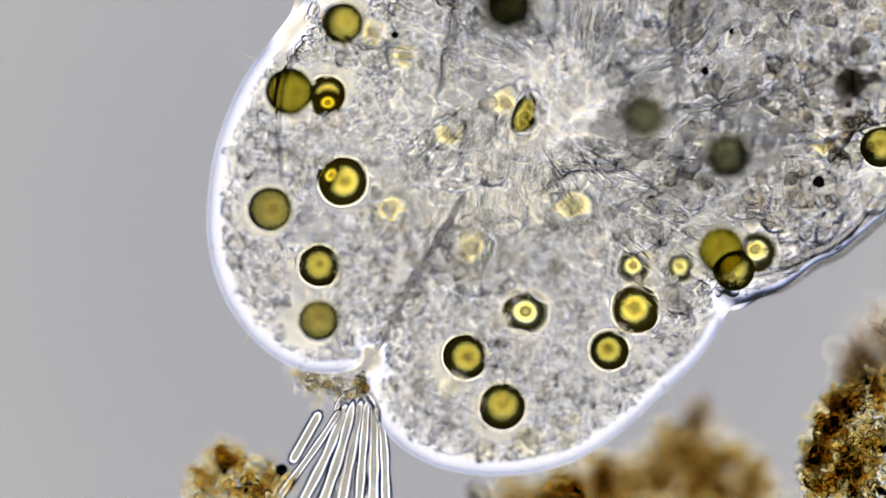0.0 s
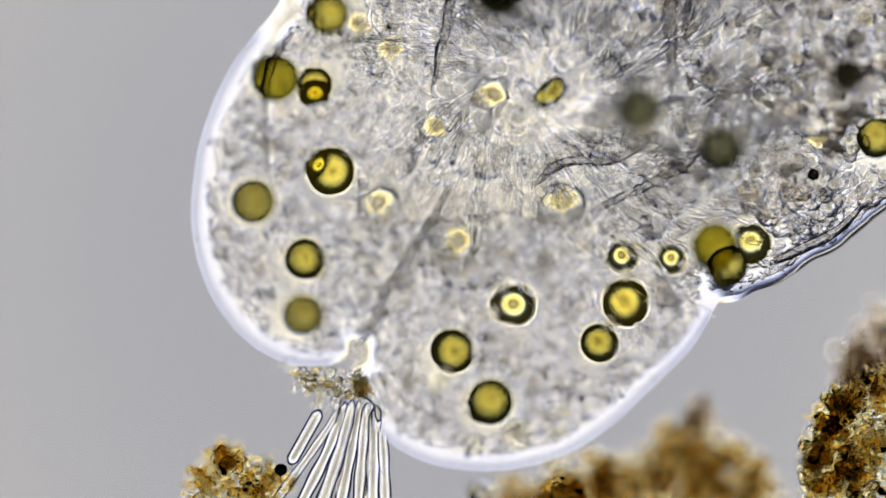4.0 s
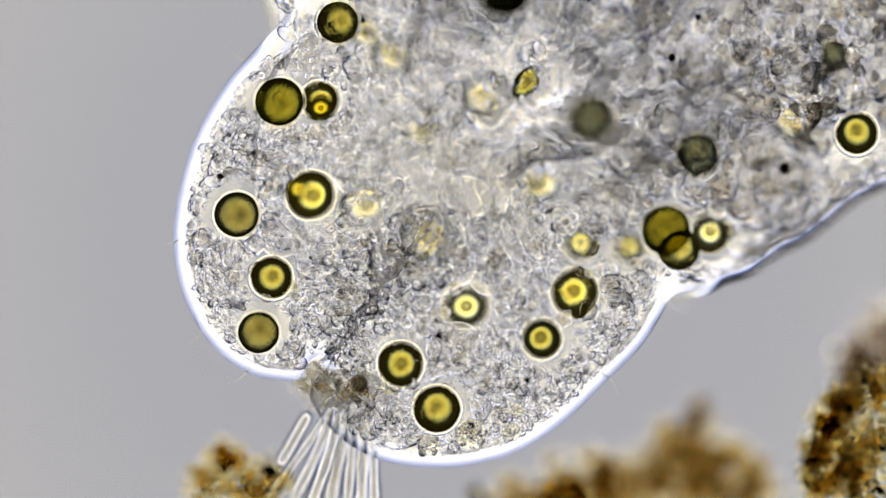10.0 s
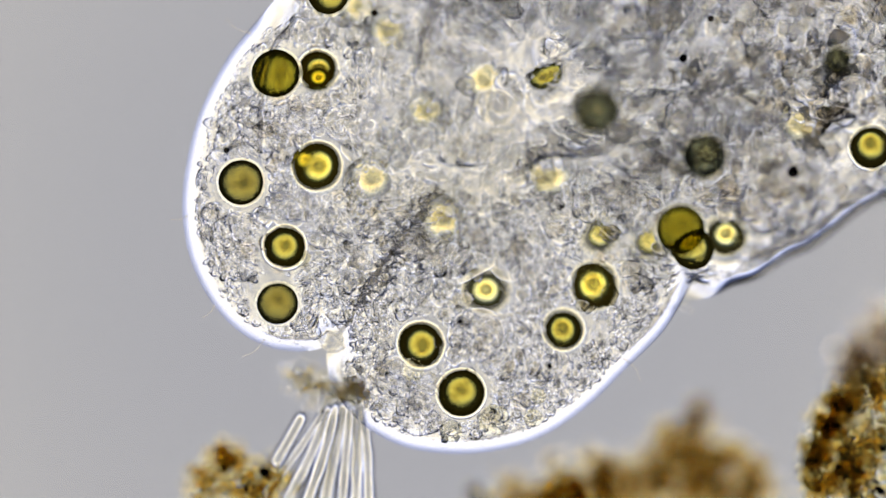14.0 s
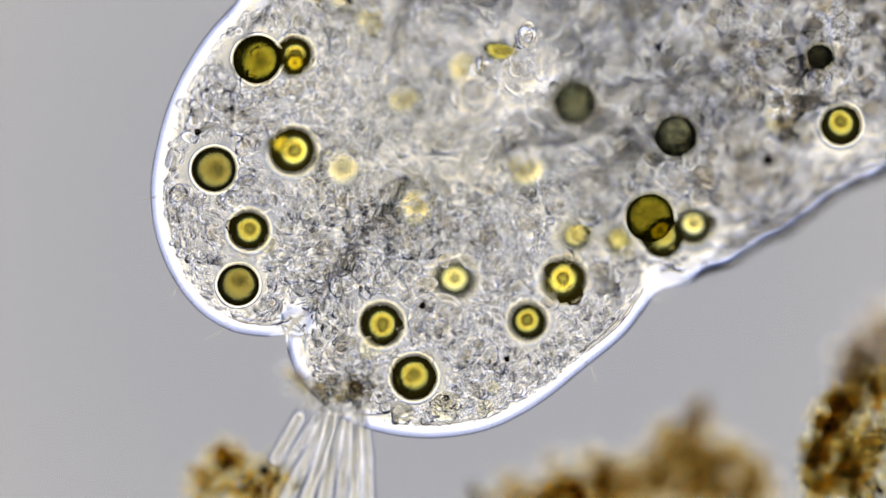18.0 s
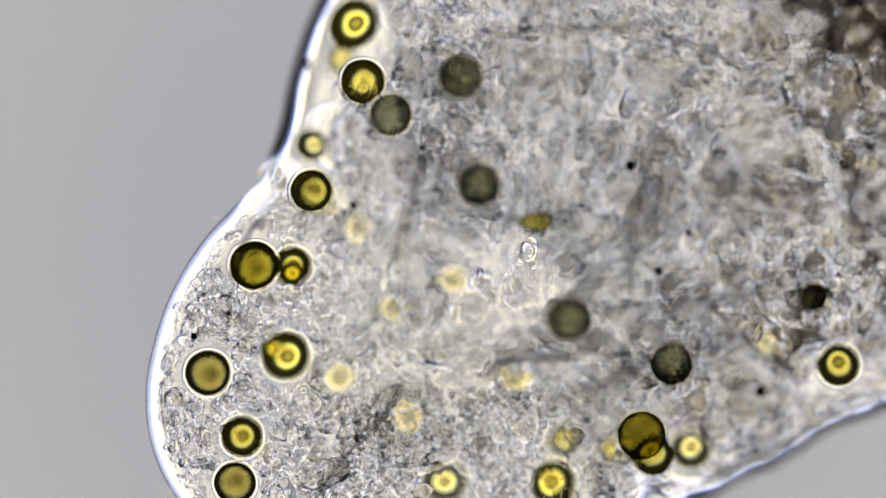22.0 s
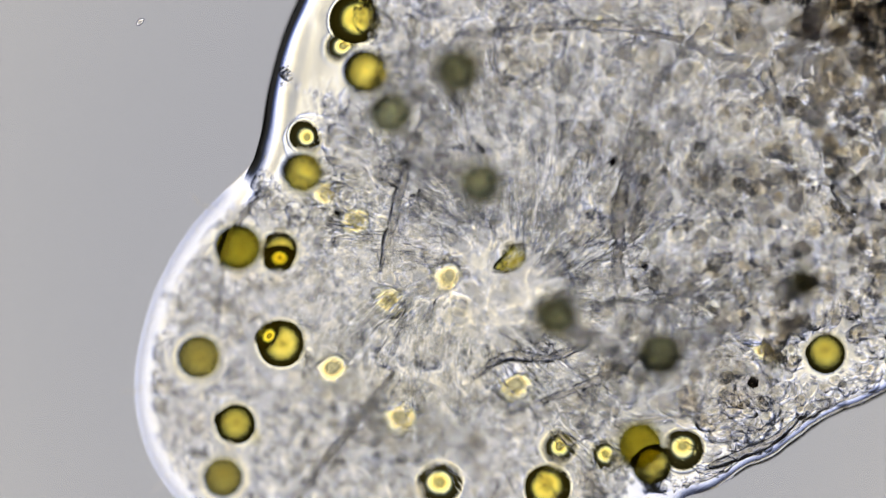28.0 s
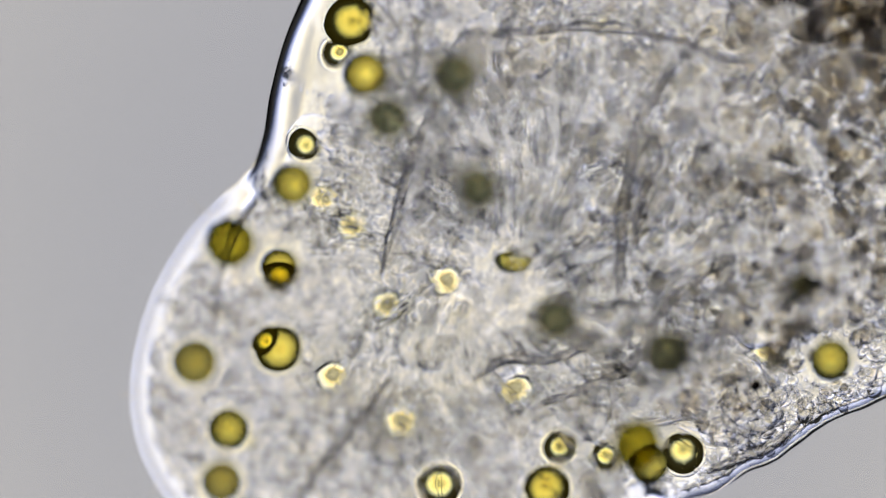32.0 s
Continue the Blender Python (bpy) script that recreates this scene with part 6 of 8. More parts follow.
    walk(drops["d19"], [
        (0, spot("d19", 0.471, 0.042)), (0.5, spot("d19", 0.471, 0.041)), (1, spot("d19", 0.471, 0.041)), (1.5, spot("d19", 0.471, 0.041)),
        (2, spot("d19", 0.468, 0.039)), (2.5, spot("d19", 0.470, 0.041)), (3, spot("d19", 0.471, 0.041)), (3.5, spot("d19", 0.471, 0.042)),
        (5.5, spot("d19", 0.472, 0.055)), (6, spot("d19", 0.462, 0.055)), (6.5, spot("d19", 0.469, 0.053)), (7, spot("d19", 0.468, 0.054)),
        (7.5, spot("d19", 0.452, 0.054)), (8, spot("d19", 0.465, 0.051)), (8.5, spot("d19", 0.464, 0.049)), (9, spot("d19", 0.457, 0.051)),
        (9.5, spot("d19", 0.465, 0.051)), (10, spot("d19", 0.449, 0.051)), (10.5, spot("d19", 0.464, 0.050)), (11, spot("d19", 0.468, 0.050)),
        (11.5, spot("d19", 0.450, 0.052)), (12, spot("d19", 0.465, 0.051)), (12.5, spot("d19", 0.468, 0.050)), (13, spot("d19", 0.451, 0.053)),
        (13.5, spot("d19", 0.466, 0.050)), (15.5, spot("d19", 0.464, 0.051)), (16, spot("d19", 0.451, 0.050)), (16.5, spot("d19", 0.461, 0.047)),
        (17, spot("d19", 0.461, 0.047)), (17.5, spot("d19", 0.451, 0.049)), (18, spot("d19", 0.453, 0.048)), (18.5, spot("d19", 0.460, 0.046)),
        (19, spot("d19", 0.461, 0.045)), (20, spot("d19", 0.467, 0.048)), (20.5, spot("d19", 0.462, 0.051)), (21, spot("d19", 0.458, 0.051)),
        (21.5, spot("d19", 0.465, 0.051)), (22, spot("d19", 0.468, 0.053)), (22.5, spot("d19", 0.451, 0.048)), (23, spot("d19", 0.464, 0.050)),
        (23.5, spot("d19", 0.465, 0.048)), (24, spot("d19", 0.453, 0.045)), (24.5, spot("d19", 0.462, 0.047)), (25, spot("d19", 0.466, 0.045)),
        (25.5, spot("d19", 0.468, 0.046)), (27.5, spot("d19", 0.464, 0.045)), (28, spot("d19", 0.464, 0.043)), (28.5, spot("d19", 0.461, 0.044)),
        (29, spot("d19", 0.465, 0.043)), (29.5, spot("d19", 0.448, 0.040)), (30, spot("d19", 0.460, 0.043)), (30.5, spot("d19", 0.462, 0.042)),
        (31, spot("d19", 0.462, 0.040)), (31.5, spot("d19", 0.462, 0.042)), (32, spot("d19", 0.461, 0.042)),])
    walk(drops["d20"], [
        (0, spot("d20", 0.700, 0.219)), (0.5, spot("d20", 0.700, 0.220)), (1, spot("d20", 0.699, 0.220)), (1.5, spot("d20", 0.700, 0.221)),
        (2, spot("d20", 0.702, 0.223)), (2.5, spot("d20", 0.701, 0.222)), (3, spot("d20", 0.701, 0.222)), (3.5, spot("d20", 0.701, 0.223)),
        (5.5, spot("d20", 0.712, 0.216)), (6, spot("d20", 0.713, 0.221)), (6.5, spot("d20", 0.712, 0.217)), (7, spot("d20", 0.713, 0.216)),
        (7.5, spot("d20", 0.715, 0.223)), (8, spot("d20", 0.718, 0.216)), (8.5, spot("d20", 0.716, 0.214)), (9, spot("d20", 0.719, 0.218)),
        (9.5, spot("d20", 0.720, 0.212)), (10, spot("d20", 0.718, 0.218)), (10.5, spot("d20", 0.721, 0.210)), (11, spot("d20", 0.722, 0.206)),
        (11.5, spot("d20", 0.723, 0.213)), (12, spot("d20", 0.727, 0.204)), (12.5, spot("d20", 0.726, 0.201)), (13, spot("d20", 0.726, 0.207)),
        (13.5, spot("d20", 0.728, 0.202)), (15.5, spot("d20", 0.715, 0.214)), (16, spot("d20", 0.718, 0.221)), (16.5, spot("d20", 0.717, 0.217)),
        (17, spot("d20", 0.716, 0.218)), (17.5, spot("d20", 0.716, 0.223)), (18, spot("d20", 0.718, 0.222)), (18.5, spot("d20", 0.717, 0.219)),
        (19, spot("d20", 0.717, 0.218)), (20, spot("d20", 0.710, 0.214)), (20.5, spot("d20", 0.711, 0.218)), (21, spot("d20", 0.722, 0.218)),
        (21.5, spot("d20", 0.724, 0.215)), (22, spot("d20", 0.723, 0.214)), (22.5, spot("d20", 0.717, 0.223)), (23, spot("d20", 0.721, 0.218)),
        (23.5, spot("d20", 0.718, 0.217)), (24, spot("d20", 0.716, 0.224)), (24.5, spot("d20", 0.718, 0.219)), (25, spot("d20", 0.715, 0.217)),
        (25.5, spot("d20", 0.717, 0.215)), (27.5, spot("d20", 0.716, 0.214)), (28, spot("d20", 0.716, 0.214)), (28.5, spot("d20", 0.718, 0.214)),
        (29, spot("d20", 0.718, 0.212)), (29.5, spot("d20", 0.716, 0.220)), (30, spot("d20", 0.719, 0.212)), (30.5, spot("d20", 0.720, 0.210)),
        (31, spot("d20", 0.719, 0.210)), (31.5, spot("d20", 0.720, 0.209)), (32, spot("d20", 0.721, 0.208)),])
    walk(drops["d22"], [
        (0, spot("d22", 0.429, 0.214)), (0.5, spot("d22", 0.428, 0.214)), (1, spot("d22", 0.427, 0.215)), (1.5, spot("d22", 0.426, 0.215)),
        (2, spot("d22", 0.426, 0.215)), (2.5, spot("d22", 0.425, 0.215)), (3, spot("d22", 0.424, 0.216)), (3.5, spot("d22", 0.424, 0.216)),
        (5.5, spot("d22", 0.429, 0.196)), (6, spot("d22", 0.428, 0.197)), (6.5, spot("d22", 0.430, 0.196)), (7, spot("d22", 0.431, 0.196)),
        (7.5, spot("d22", 0.431, 0.195)), (8, spot("d22", 0.434, 0.195)), (8.5, spot("d22", 0.435, 0.194)), (9, spot("d22", 0.436, 0.194)),
        (9.5, spot("d22", 0.436, 0.193)), (10, spot("d22", 0.434, 0.191)), (10.5, spot("d22", 0.434, 0.190)), (11, spot("d22", 0.434, 0.189)),
        (11.5, spot("d22", 0.432, 0.188)), (12, spot("d22", 0.432, 0.187)), (12.5, spot("d22", 0.431, 0.186)), (13, spot("d22", 0.429, 0.185)),
        (13.5, spot("d22", 0.431, 0.186)), (15.5, spot("d22", 0.423, 0.203)), (16, spot("d22", 0.424, 0.203)), (16.5, spot("d22", 0.424, 0.205)),
        (17, spot("d22", 0.425, 0.206)), (17.5, spot("d22", 0.425, 0.205)), (18, spot("d22", 0.424, 0.205)), (18.5, spot("d22", 0.423, 0.204)),
        (19, spot("d22", 0.422, 0.204)), (20, spot("d22", 0.433, 0.203)), (20.5, spot("d22", 0.426, 0.205)), (21, spot("d22", 0.423, 0.199)),
        (21.5, spot("d22", 0.425, 0.200)), (22, spot("d22", 0.426, 0.201)), (22.5, spot("d22", 0.428, 0.201)), (23, spot("d22", 0.429, 0.202)),
        (23.5, spot("d22", 0.428, 0.202)), (24, spot("d22", 0.427, 0.202)), (24.5, spot("d22", 0.425, 0.202)), (25, spot("d22", 0.424, 0.203)),
        (25.5, spot("d22", 0.425, 0.202)), (27.5, spot("d22", 0.422, 0.209)), (28, spot("d22", 0.422, 0.209)), (28.5, spot("d22", 0.424, 0.210)),
        (29, spot("d22", 0.425, 0.211)), (29.5, spot("d22", 0.427, 0.211)), (30, spot("d22", 0.428, 0.213)), (30.5, spot("d22", 0.429, 0.215)),
        (31, spot("d22", 0.431, 0.216)), (31.5, spot("d22", 0.432, 0.217)), (32, spot("d22", 0.433, 0.218)),])
    walk(drops["e1"], [
        (0, spot("e1", -0.149, 0.666)), (0.5, spot("e1", -0.151, 0.670)), (1, spot("e1", -0.152, 0.670)), (1.5, spot("e1", -0.153, 0.672)),
        (2, spot("e1", -0.149, 0.674)), (2.5, spot("e1", -0.154, 0.675)), (3, spot("e1", -0.156, 0.676)), (3.5, spot("e1", -0.157, 0.674)),
        (5.5, spot("e1", -0.137, 0.668)), (6, spot("e1", -0.107, 0.660)), (6.5, spot("e1", -0.126, 0.668)), (7, spot("e1", -0.124, 0.664)),
        (7.5, spot("e1", -0.074, 0.647)), (8, spot("e1", -0.119, 0.664)), (8.5, spot("e1", -0.112, 0.667)), (9, spot("e1", -0.094, 0.651)),
        (9.5, spot("e1", -0.118, 0.660)), (10, spot("e1", -0.064, 0.645)), (10.5, spot("e1", -0.113, 0.662)), (11, spot("e1", -0.126, 0.666)),
        (11.5, spot("e1", -0.071, 0.645)), (12, spot("e1", -0.120, 0.663)), (12.5, spot("e1", -0.126, 0.670)), (13, spot("e1", -0.073, 0.648)),
        (13.5, spot("e1", -0.123, 0.670)), (15.5, spot("e1", -0.106, 0.684)), (16, spot("e1", -0.073, 0.675)), (16.5, spot("e1", -0.104, 0.691)),
        (17, spot("e1", -0.104, 0.694)), (17.5, spot("e1", -0.077, 0.675)), (18, spot("e1", -0.087, 0.679)), (18.5, spot("e1", -0.108, 0.688)),
        (19, spot("e1", -0.115, 0.690)), (20, spot("e1", -0.123, 0.640)), (20.5, spot("e1", -0.117, 0.675)), (21, spot("e1", -0.124, 0.666)),
        (21.5, spot("e1", -0.142, 0.672)), (22, spot("e1", -0.146, 0.672)), (22.5, spot("e1", -0.073, 0.672)), (23, spot("e1", -0.116, 0.680)),
        (23.5, spot("e1", -0.116, 0.686)), (24, spot("e1", -0.075, 0.682)), (24.5, spot("e1", -0.110, 0.684)), (25, spot("e1", -0.121, 0.691)),
        (25.5, spot("e1", -0.129, 0.691)), (27.5, spot("e1", -0.105, 0.698)), (28, spot("e1", -0.104, 0.703)), (28.5, spot("e1", -0.098, 0.698)),
        (29, spot("e1", -0.111, 0.705)), (29.5, spot("e1", -0.057, 0.698)), (30, spot("e1", -0.099, 0.700)), (30.5, spot("e1", -0.109, 0.702)),
        (31, spot("e1", -0.107, 0.708)), (31.5, spot("e1", -0.109, 0.701)), (32, spot("e1", -0.110, 0.700)),])
    walk(drops["e2"], [
        (0, spot("e2", -0.217, 0.810)), (0.5, spot("e2", -0.219, 0.815)), (1, spot("e2", -0.220, 0.817)), (1.5, spot("e2", -0.221, 0.820)),
        (2, spot("e2", -0.215, 0.823)), (2.5, spot("e2", -0.221, 0.824)), (3, spot("e2", -0.224, 0.826)), (3.5, spot("e2", -0.225, 0.824)),
        (5.5, spot("e2", -0.208, 0.802)), (6, spot("e2", -0.170, 0.795)), (6.5, spot("e2", -0.195, 0.803)), (7, spot("e2", -0.193, 0.797)),
        (7.5, spot("e2", -0.129, 0.777)), (8, spot("e2", -0.185, 0.796)), (8.5, spot("e2", -0.177, 0.799)), (9, spot("e2", -0.153, 0.779)),
        (9.5, spot("e2", -0.183, 0.788)), (10, spot("e2", -0.114, 0.772)), (10.5, spot("e2", -0.176, 0.791)), (11, spot("e2", -0.190, 0.795)),
        (11.5, spot("e2", -0.121, 0.770)), (12, spot("e2", -0.181, 0.791)), (12.5, spot("e2", -0.189, 0.799)), (13, spot("e2", -0.120, 0.773)),
        (13.5, spot("e2", -0.184, 0.799)), (15.5, spot("e2", -0.180, 0.840)), (16, spot("e2", -0.136, 0.830)), (16.5, spot("e2", -0.179, 0.850)),
        (17, spot("e2", -0.179, 0.853)), (17.5, spot("e2", -0.143, 0.833)), (18, spot("e2", -0.155, 0.838)), (18.5, spot("e2", -0.182, 0.851)),
        (19, spot("e2", -0.192, 0.855)), (20, spot("e2", -0.179, 0.769)), (20.5, spot("e2", -0.152, 0.790)), (21, spot("e2", -0.140, 0.768)),
        (21.5, spot("e2", -0.161, 0.773)), (22, spot("e2", -0.165, 0.771)), (22.5, spot("e2", -0.079, 0.773)), (23, spot("e2", -0.129, 0.779)),
        (23.5, spot("e2", -0.129, 0.785)), (24, spot("e2", -0.079, 0.781)), (24.5, spot("e2", -0.118, 0.780)), (25, spot("e2", -0.130, 0.785)),
        (25.5, spot("e2", -0.140, 0.786)), (27.5, spot("e2", -0.118, 0.787)), (28, spot("e2", -0.118, 0.794)), (28.5, spot("e2", -0.112, 0.788)),
        (29, spot("e2", -0.129, 0.797)), (29.5, spot("e2", -0.066, 0.790)), (30, spot("e2", -0.117, 0.791)), (30.5, spot("e2", -0.130, 0.794)),
        (31, spot("e2", -0.129, 0.800)), (31.5, spot("e2", -0.132, 0.792)), (32, spot("e2", -0.134, 0.790)),])
    walk(drops["e3"], [
        (0, spot("e3", -0.246, 0.552)), (0.5, spot("e3", -0.248, 0.555)), (1, spot("e3", -0.249, 0.556)), (1.5, spot("e3", -0.251, 0.557)),
        (2, spot("e3", -0.250, 0.557)), (2.5, spot("e3", -0.254, 0.559)), (3, spot("e3", -0.256, 0.560)), (3.5, spot("e3", -0.257, 0.559)),
        (5.5, spot("e3", -0.237, 0.551)), (6, spot("e3", -0.216, 0.541)), (6.5, spot("e3", -0.229, 0.550)), (7, spot("e3", -0.227, 0.547)),
        (7.5, spot("e3", -0.189, 0.527)), (8, spot("e3", -0.225, 0.545)), (8.5, spot("e3", -0.217, 0.548)), (9, spot("e3", -0.205, 0.532)),
        (9.5, spot("e3", -0.223, 0.542)), (10, spot("e3", -0.180, 0.524)), (10.5, spot("e3", -0.219, 0.542)), (11, spot("e3", -0.228, 0.547)),
        (11.5, spot("e3", -0.187, 0.523)), (12, spot("e3", -0.225, 0.543)), (12.5, spot("e3", -0.228, 0.549)), (13, spot("e3", -0.187, 0.525)),
        (13.5, spot("e3", -0.228, 0.548)), (15.5, spot("e3", -0.209, 0.568)), (16, spot("e3", -0.187, 0.557)), (16.5, spot("e3", -0.211, 0.574)),
        (17, spot("e3", -0.211, 0.576)), (17.5, spot("e3", -0.190, 0.558)), (18, spot("e3", -0.200, 0.562)), (18.5, spot("e3", -0.216, 0.571)),
        (19, spot("e3", -0.222, 0.573)), (20, spot("e3", -0.222, 0.514)), (20.5, spot("e3", -0.221, 0.556)), (21, spot("e3", -0.210, 0.539)),
        (21.5, spot("e3", -0.228, 0.550)), (22, spot("e3", -0.232, 0.554)), (22.5, spot("e3", -0.172, 0.550)), (23, spot("e3", -0.211, 0.564)),
        (23.5, spot("e3", -0.210, 0.570)), (24, spot("e3", -0.178, 0.563)), (24.5, spot("e3", -0.209, 0.569)), (25, spot("e3", -0.216, 0.576)),
        (25.5, spot("e3", -0.223, 0.576)), (27.5, spot("e3", -0.209, 0.584)), (28, spot("e3", -0.207, 0.588)), (28.5, spot("e3", -0.203, 0.582)),
        (29, spot("e3", -0.214, 0.588)), (29.5, spot("e3", -0.169, 0.573)), (30, spot("e3", -0.205, 0.579)), (30.5, spot("e3", -0.213, 0.581)),
        (31, spot("e3", -0.211, 0.583)), (31.5, spot("e3", -0.213, 0.577)), (32, spot("e3", -0.214, 0.574)),])
    walk(drops["e4"], [
        (0, spot("e4", -0.096, 0.614)), (0.5, spot("e4", -0.097, 0.617)), (1, spot("e4", -0.098, 0.618)), (1.5, spot("e4", -0.099, 0.619)),
        (2, spot("e4", -0.096, 0.621)), (2.5, spot("e4", -0.100, 0.622)), (3, spot("e4", -0.103, 0.623)), (3.5, spot("e4", -0.103, 0.621)),
        (5.5, spot("e4", -0.084, 0.617)), (6, spot("e4", -0.058, 0.610)), (6.5, spot("e4", -0.075, 0.617)), (7, spot("e4", -0.073, 0.614)),
        (7.5, spot("e4", -0.029, 0.598)), (8, spot("e4", -0.068, 0.613)), (8.5, spot("e4", -0.062, 0.616)), (9, spot("e4", -0.046, 0.601)),
        (9.5, spot("e4", -0.068, 0.609)), (10, spot("e4", -0.020, 0.596)), (10.5, spot("e4", -0.064, 0.611)), (11, spot("e4", -0.075, 0.615)),
        (11.5, spot("e4", -0.027, 0.596)), (12, spot("e4", -0.070, 0.613)), (12.5, spot("e4", -0.075, 0.619)), (13, spot("e4", -0.028, 0.599)),
        (13.5, spot("e4", -0.072, 0.618)), (15.5, spot("e4", -0.057, 0.632)), (16, spot("e4", -0.027, 0.624)), (16.5, spot("e4", -0.055, 0.638)),
        (17, spot("e4", -0.055, 0.640)), (17.5, spot("e4", -0.031, 0.624)), (18, spot("e4", -0.040, 0.626)), (18.5, spot("e4", -0.059, 0.635)),
        (19, spot("e4", -0.066, 0.636)), (20, spot("e4", -0.072, 0.591)), (20.5, spot("e4", -0.067, 0.623)), (21, spot("e4", -0.074, 0.611)),
        (21.5, spot("e4", -0.090, 0.616)), (22, spot("e4", -0.093, 0.615)), (22.5, spot("e4", -0.028, 0.614)), (23, spot("e4", -0.065, 0.621)),
        (23.5, spot("e4", -0.065, 0.626)), (24, spot("e4", -0.029, 0.621)), (24.5, spot("e4", -0.059, 0.623)), (25, spot("e4", -0.067, 0.628)),
        (25.5, spot("e4", -0.075, 0.628)), (27.5, spot("e4", -0.059, 0.625)), (28, spot("e4", -0.058, 0.630)), (28.5, spot("e4", -0.054, 0.624)),
        (29, spot("e4", -0.066, 0.630)), (29.5, spot("e4", -0.020, 0.622)), (30, spot("e4", -0.057, 0.624)), (30.5, spot("e4", -0.066, 0.626)),
        (31, spot("e4", -0.065, 0.630)), (31.5, spot("e4", -0.067, 0.624)), (32, spot("e4", -0.068, 0.622)),])
    walk(drops["e5"], [
        (0, spot("e5", 0.048, 0.491)), (0.5, spot("e5", 0.047, 0.494)), (1, spot("e5", 0.046, 0.495)), (1.5, spot("e5", 0.045, 0.497)),
        (2, spot("e5", 0.047, 0.498)), (2.5, spot("e5", 0.044, 0.499)), (3, spot("e5", 0.043, 0.500)), (3.5, spot("e5", 0.042, 0.500)),
        (5.5, spot("e5", 0.050, 0.511)), (6, spot("e5", 0.069, 0.506)), (6.5, spot("e5", 0.057, 0.511)), (7, spot("e5", 0.058, 0.507)),
        (7.5, spot("e5", 0.091, 0.495)), (8, spot("e5", 0.062, 0.506)), (8.5, spot("e5", 0.067, 0.507)), (9, spot("e5", 0.078, 0.495)),
        (9.5, spot("e5", 0.063, 0.501)), (10, spot("e5", 0.098, 0.491)), (10.5, spot("e5", 0.066, 0.503)), (11, spot("e5", 0.059, 0.506)),
        (11.5, spot("e5", 0.094, 0.491)), (12, spot("e5", 0.063, 0.504)), (12.5, spot("e5", 0.059, 0.508)), (13, spot("e5", 0.094, 0.493)),
        (13.5, spot("e5", 0.061, 0.508)), (15.5, spot("e5", 0.075, 0.510)), (16, spot("e5", 0.095, 0.504)), (16.5, spot("e5", 0.075, 0.515)),
        (17, spot("e5", 0.075, 0.516)), (17.5, spot("e5", 0.093, 0.504)), (18, spot("e5", 0.086, 0.507)), (18.5, spot("e5", 0.073, 0.514)),
        (19, spot("e5", 0.069, 0.516)), (20, spot("e5", 0.062, 0.496)), (20.5, spot("e5", 0.065, 0.517)), (21, spot("e5", 0.045, 0.689)),
        (21.5, spot("e5", 0.029, 0.692)), (22, spot("e5", 0.026, 0.689)), (22.5, spot("e5", 0.098, 0.695)), (23, spot("e5", 0.058, 0.697)),
        (23.5, spot("e5", 0.056, 0.701)), (24, spot("e5", 0.096, 0.699)), (24.5, spot("e5", 0.063, 0.695)), (25, spot("e5", 0.050, 0.698)),
        (25.5, spot("e5", 0.043, 0.698)), (27.5, spot("e5", 0.059, 0.699)), (28, spot("e5", 0.060, 0.706)), (28.5, spot("e5", 0.066, 0.701)),
        (29, spot("e5", 0.052, 0.707)), (29.5, spot("e5", 0.105, 0.704)), (30, spot("e5", 0.063, 0.703)), (30.5, spot("e5", 0.053, 0.704)),
        (31, spot("e5", 0.053, 0.709)), (31.5, spot("e5", 0.051, 0.703)), (32, spot("e5", 0.050, 0.701)),])
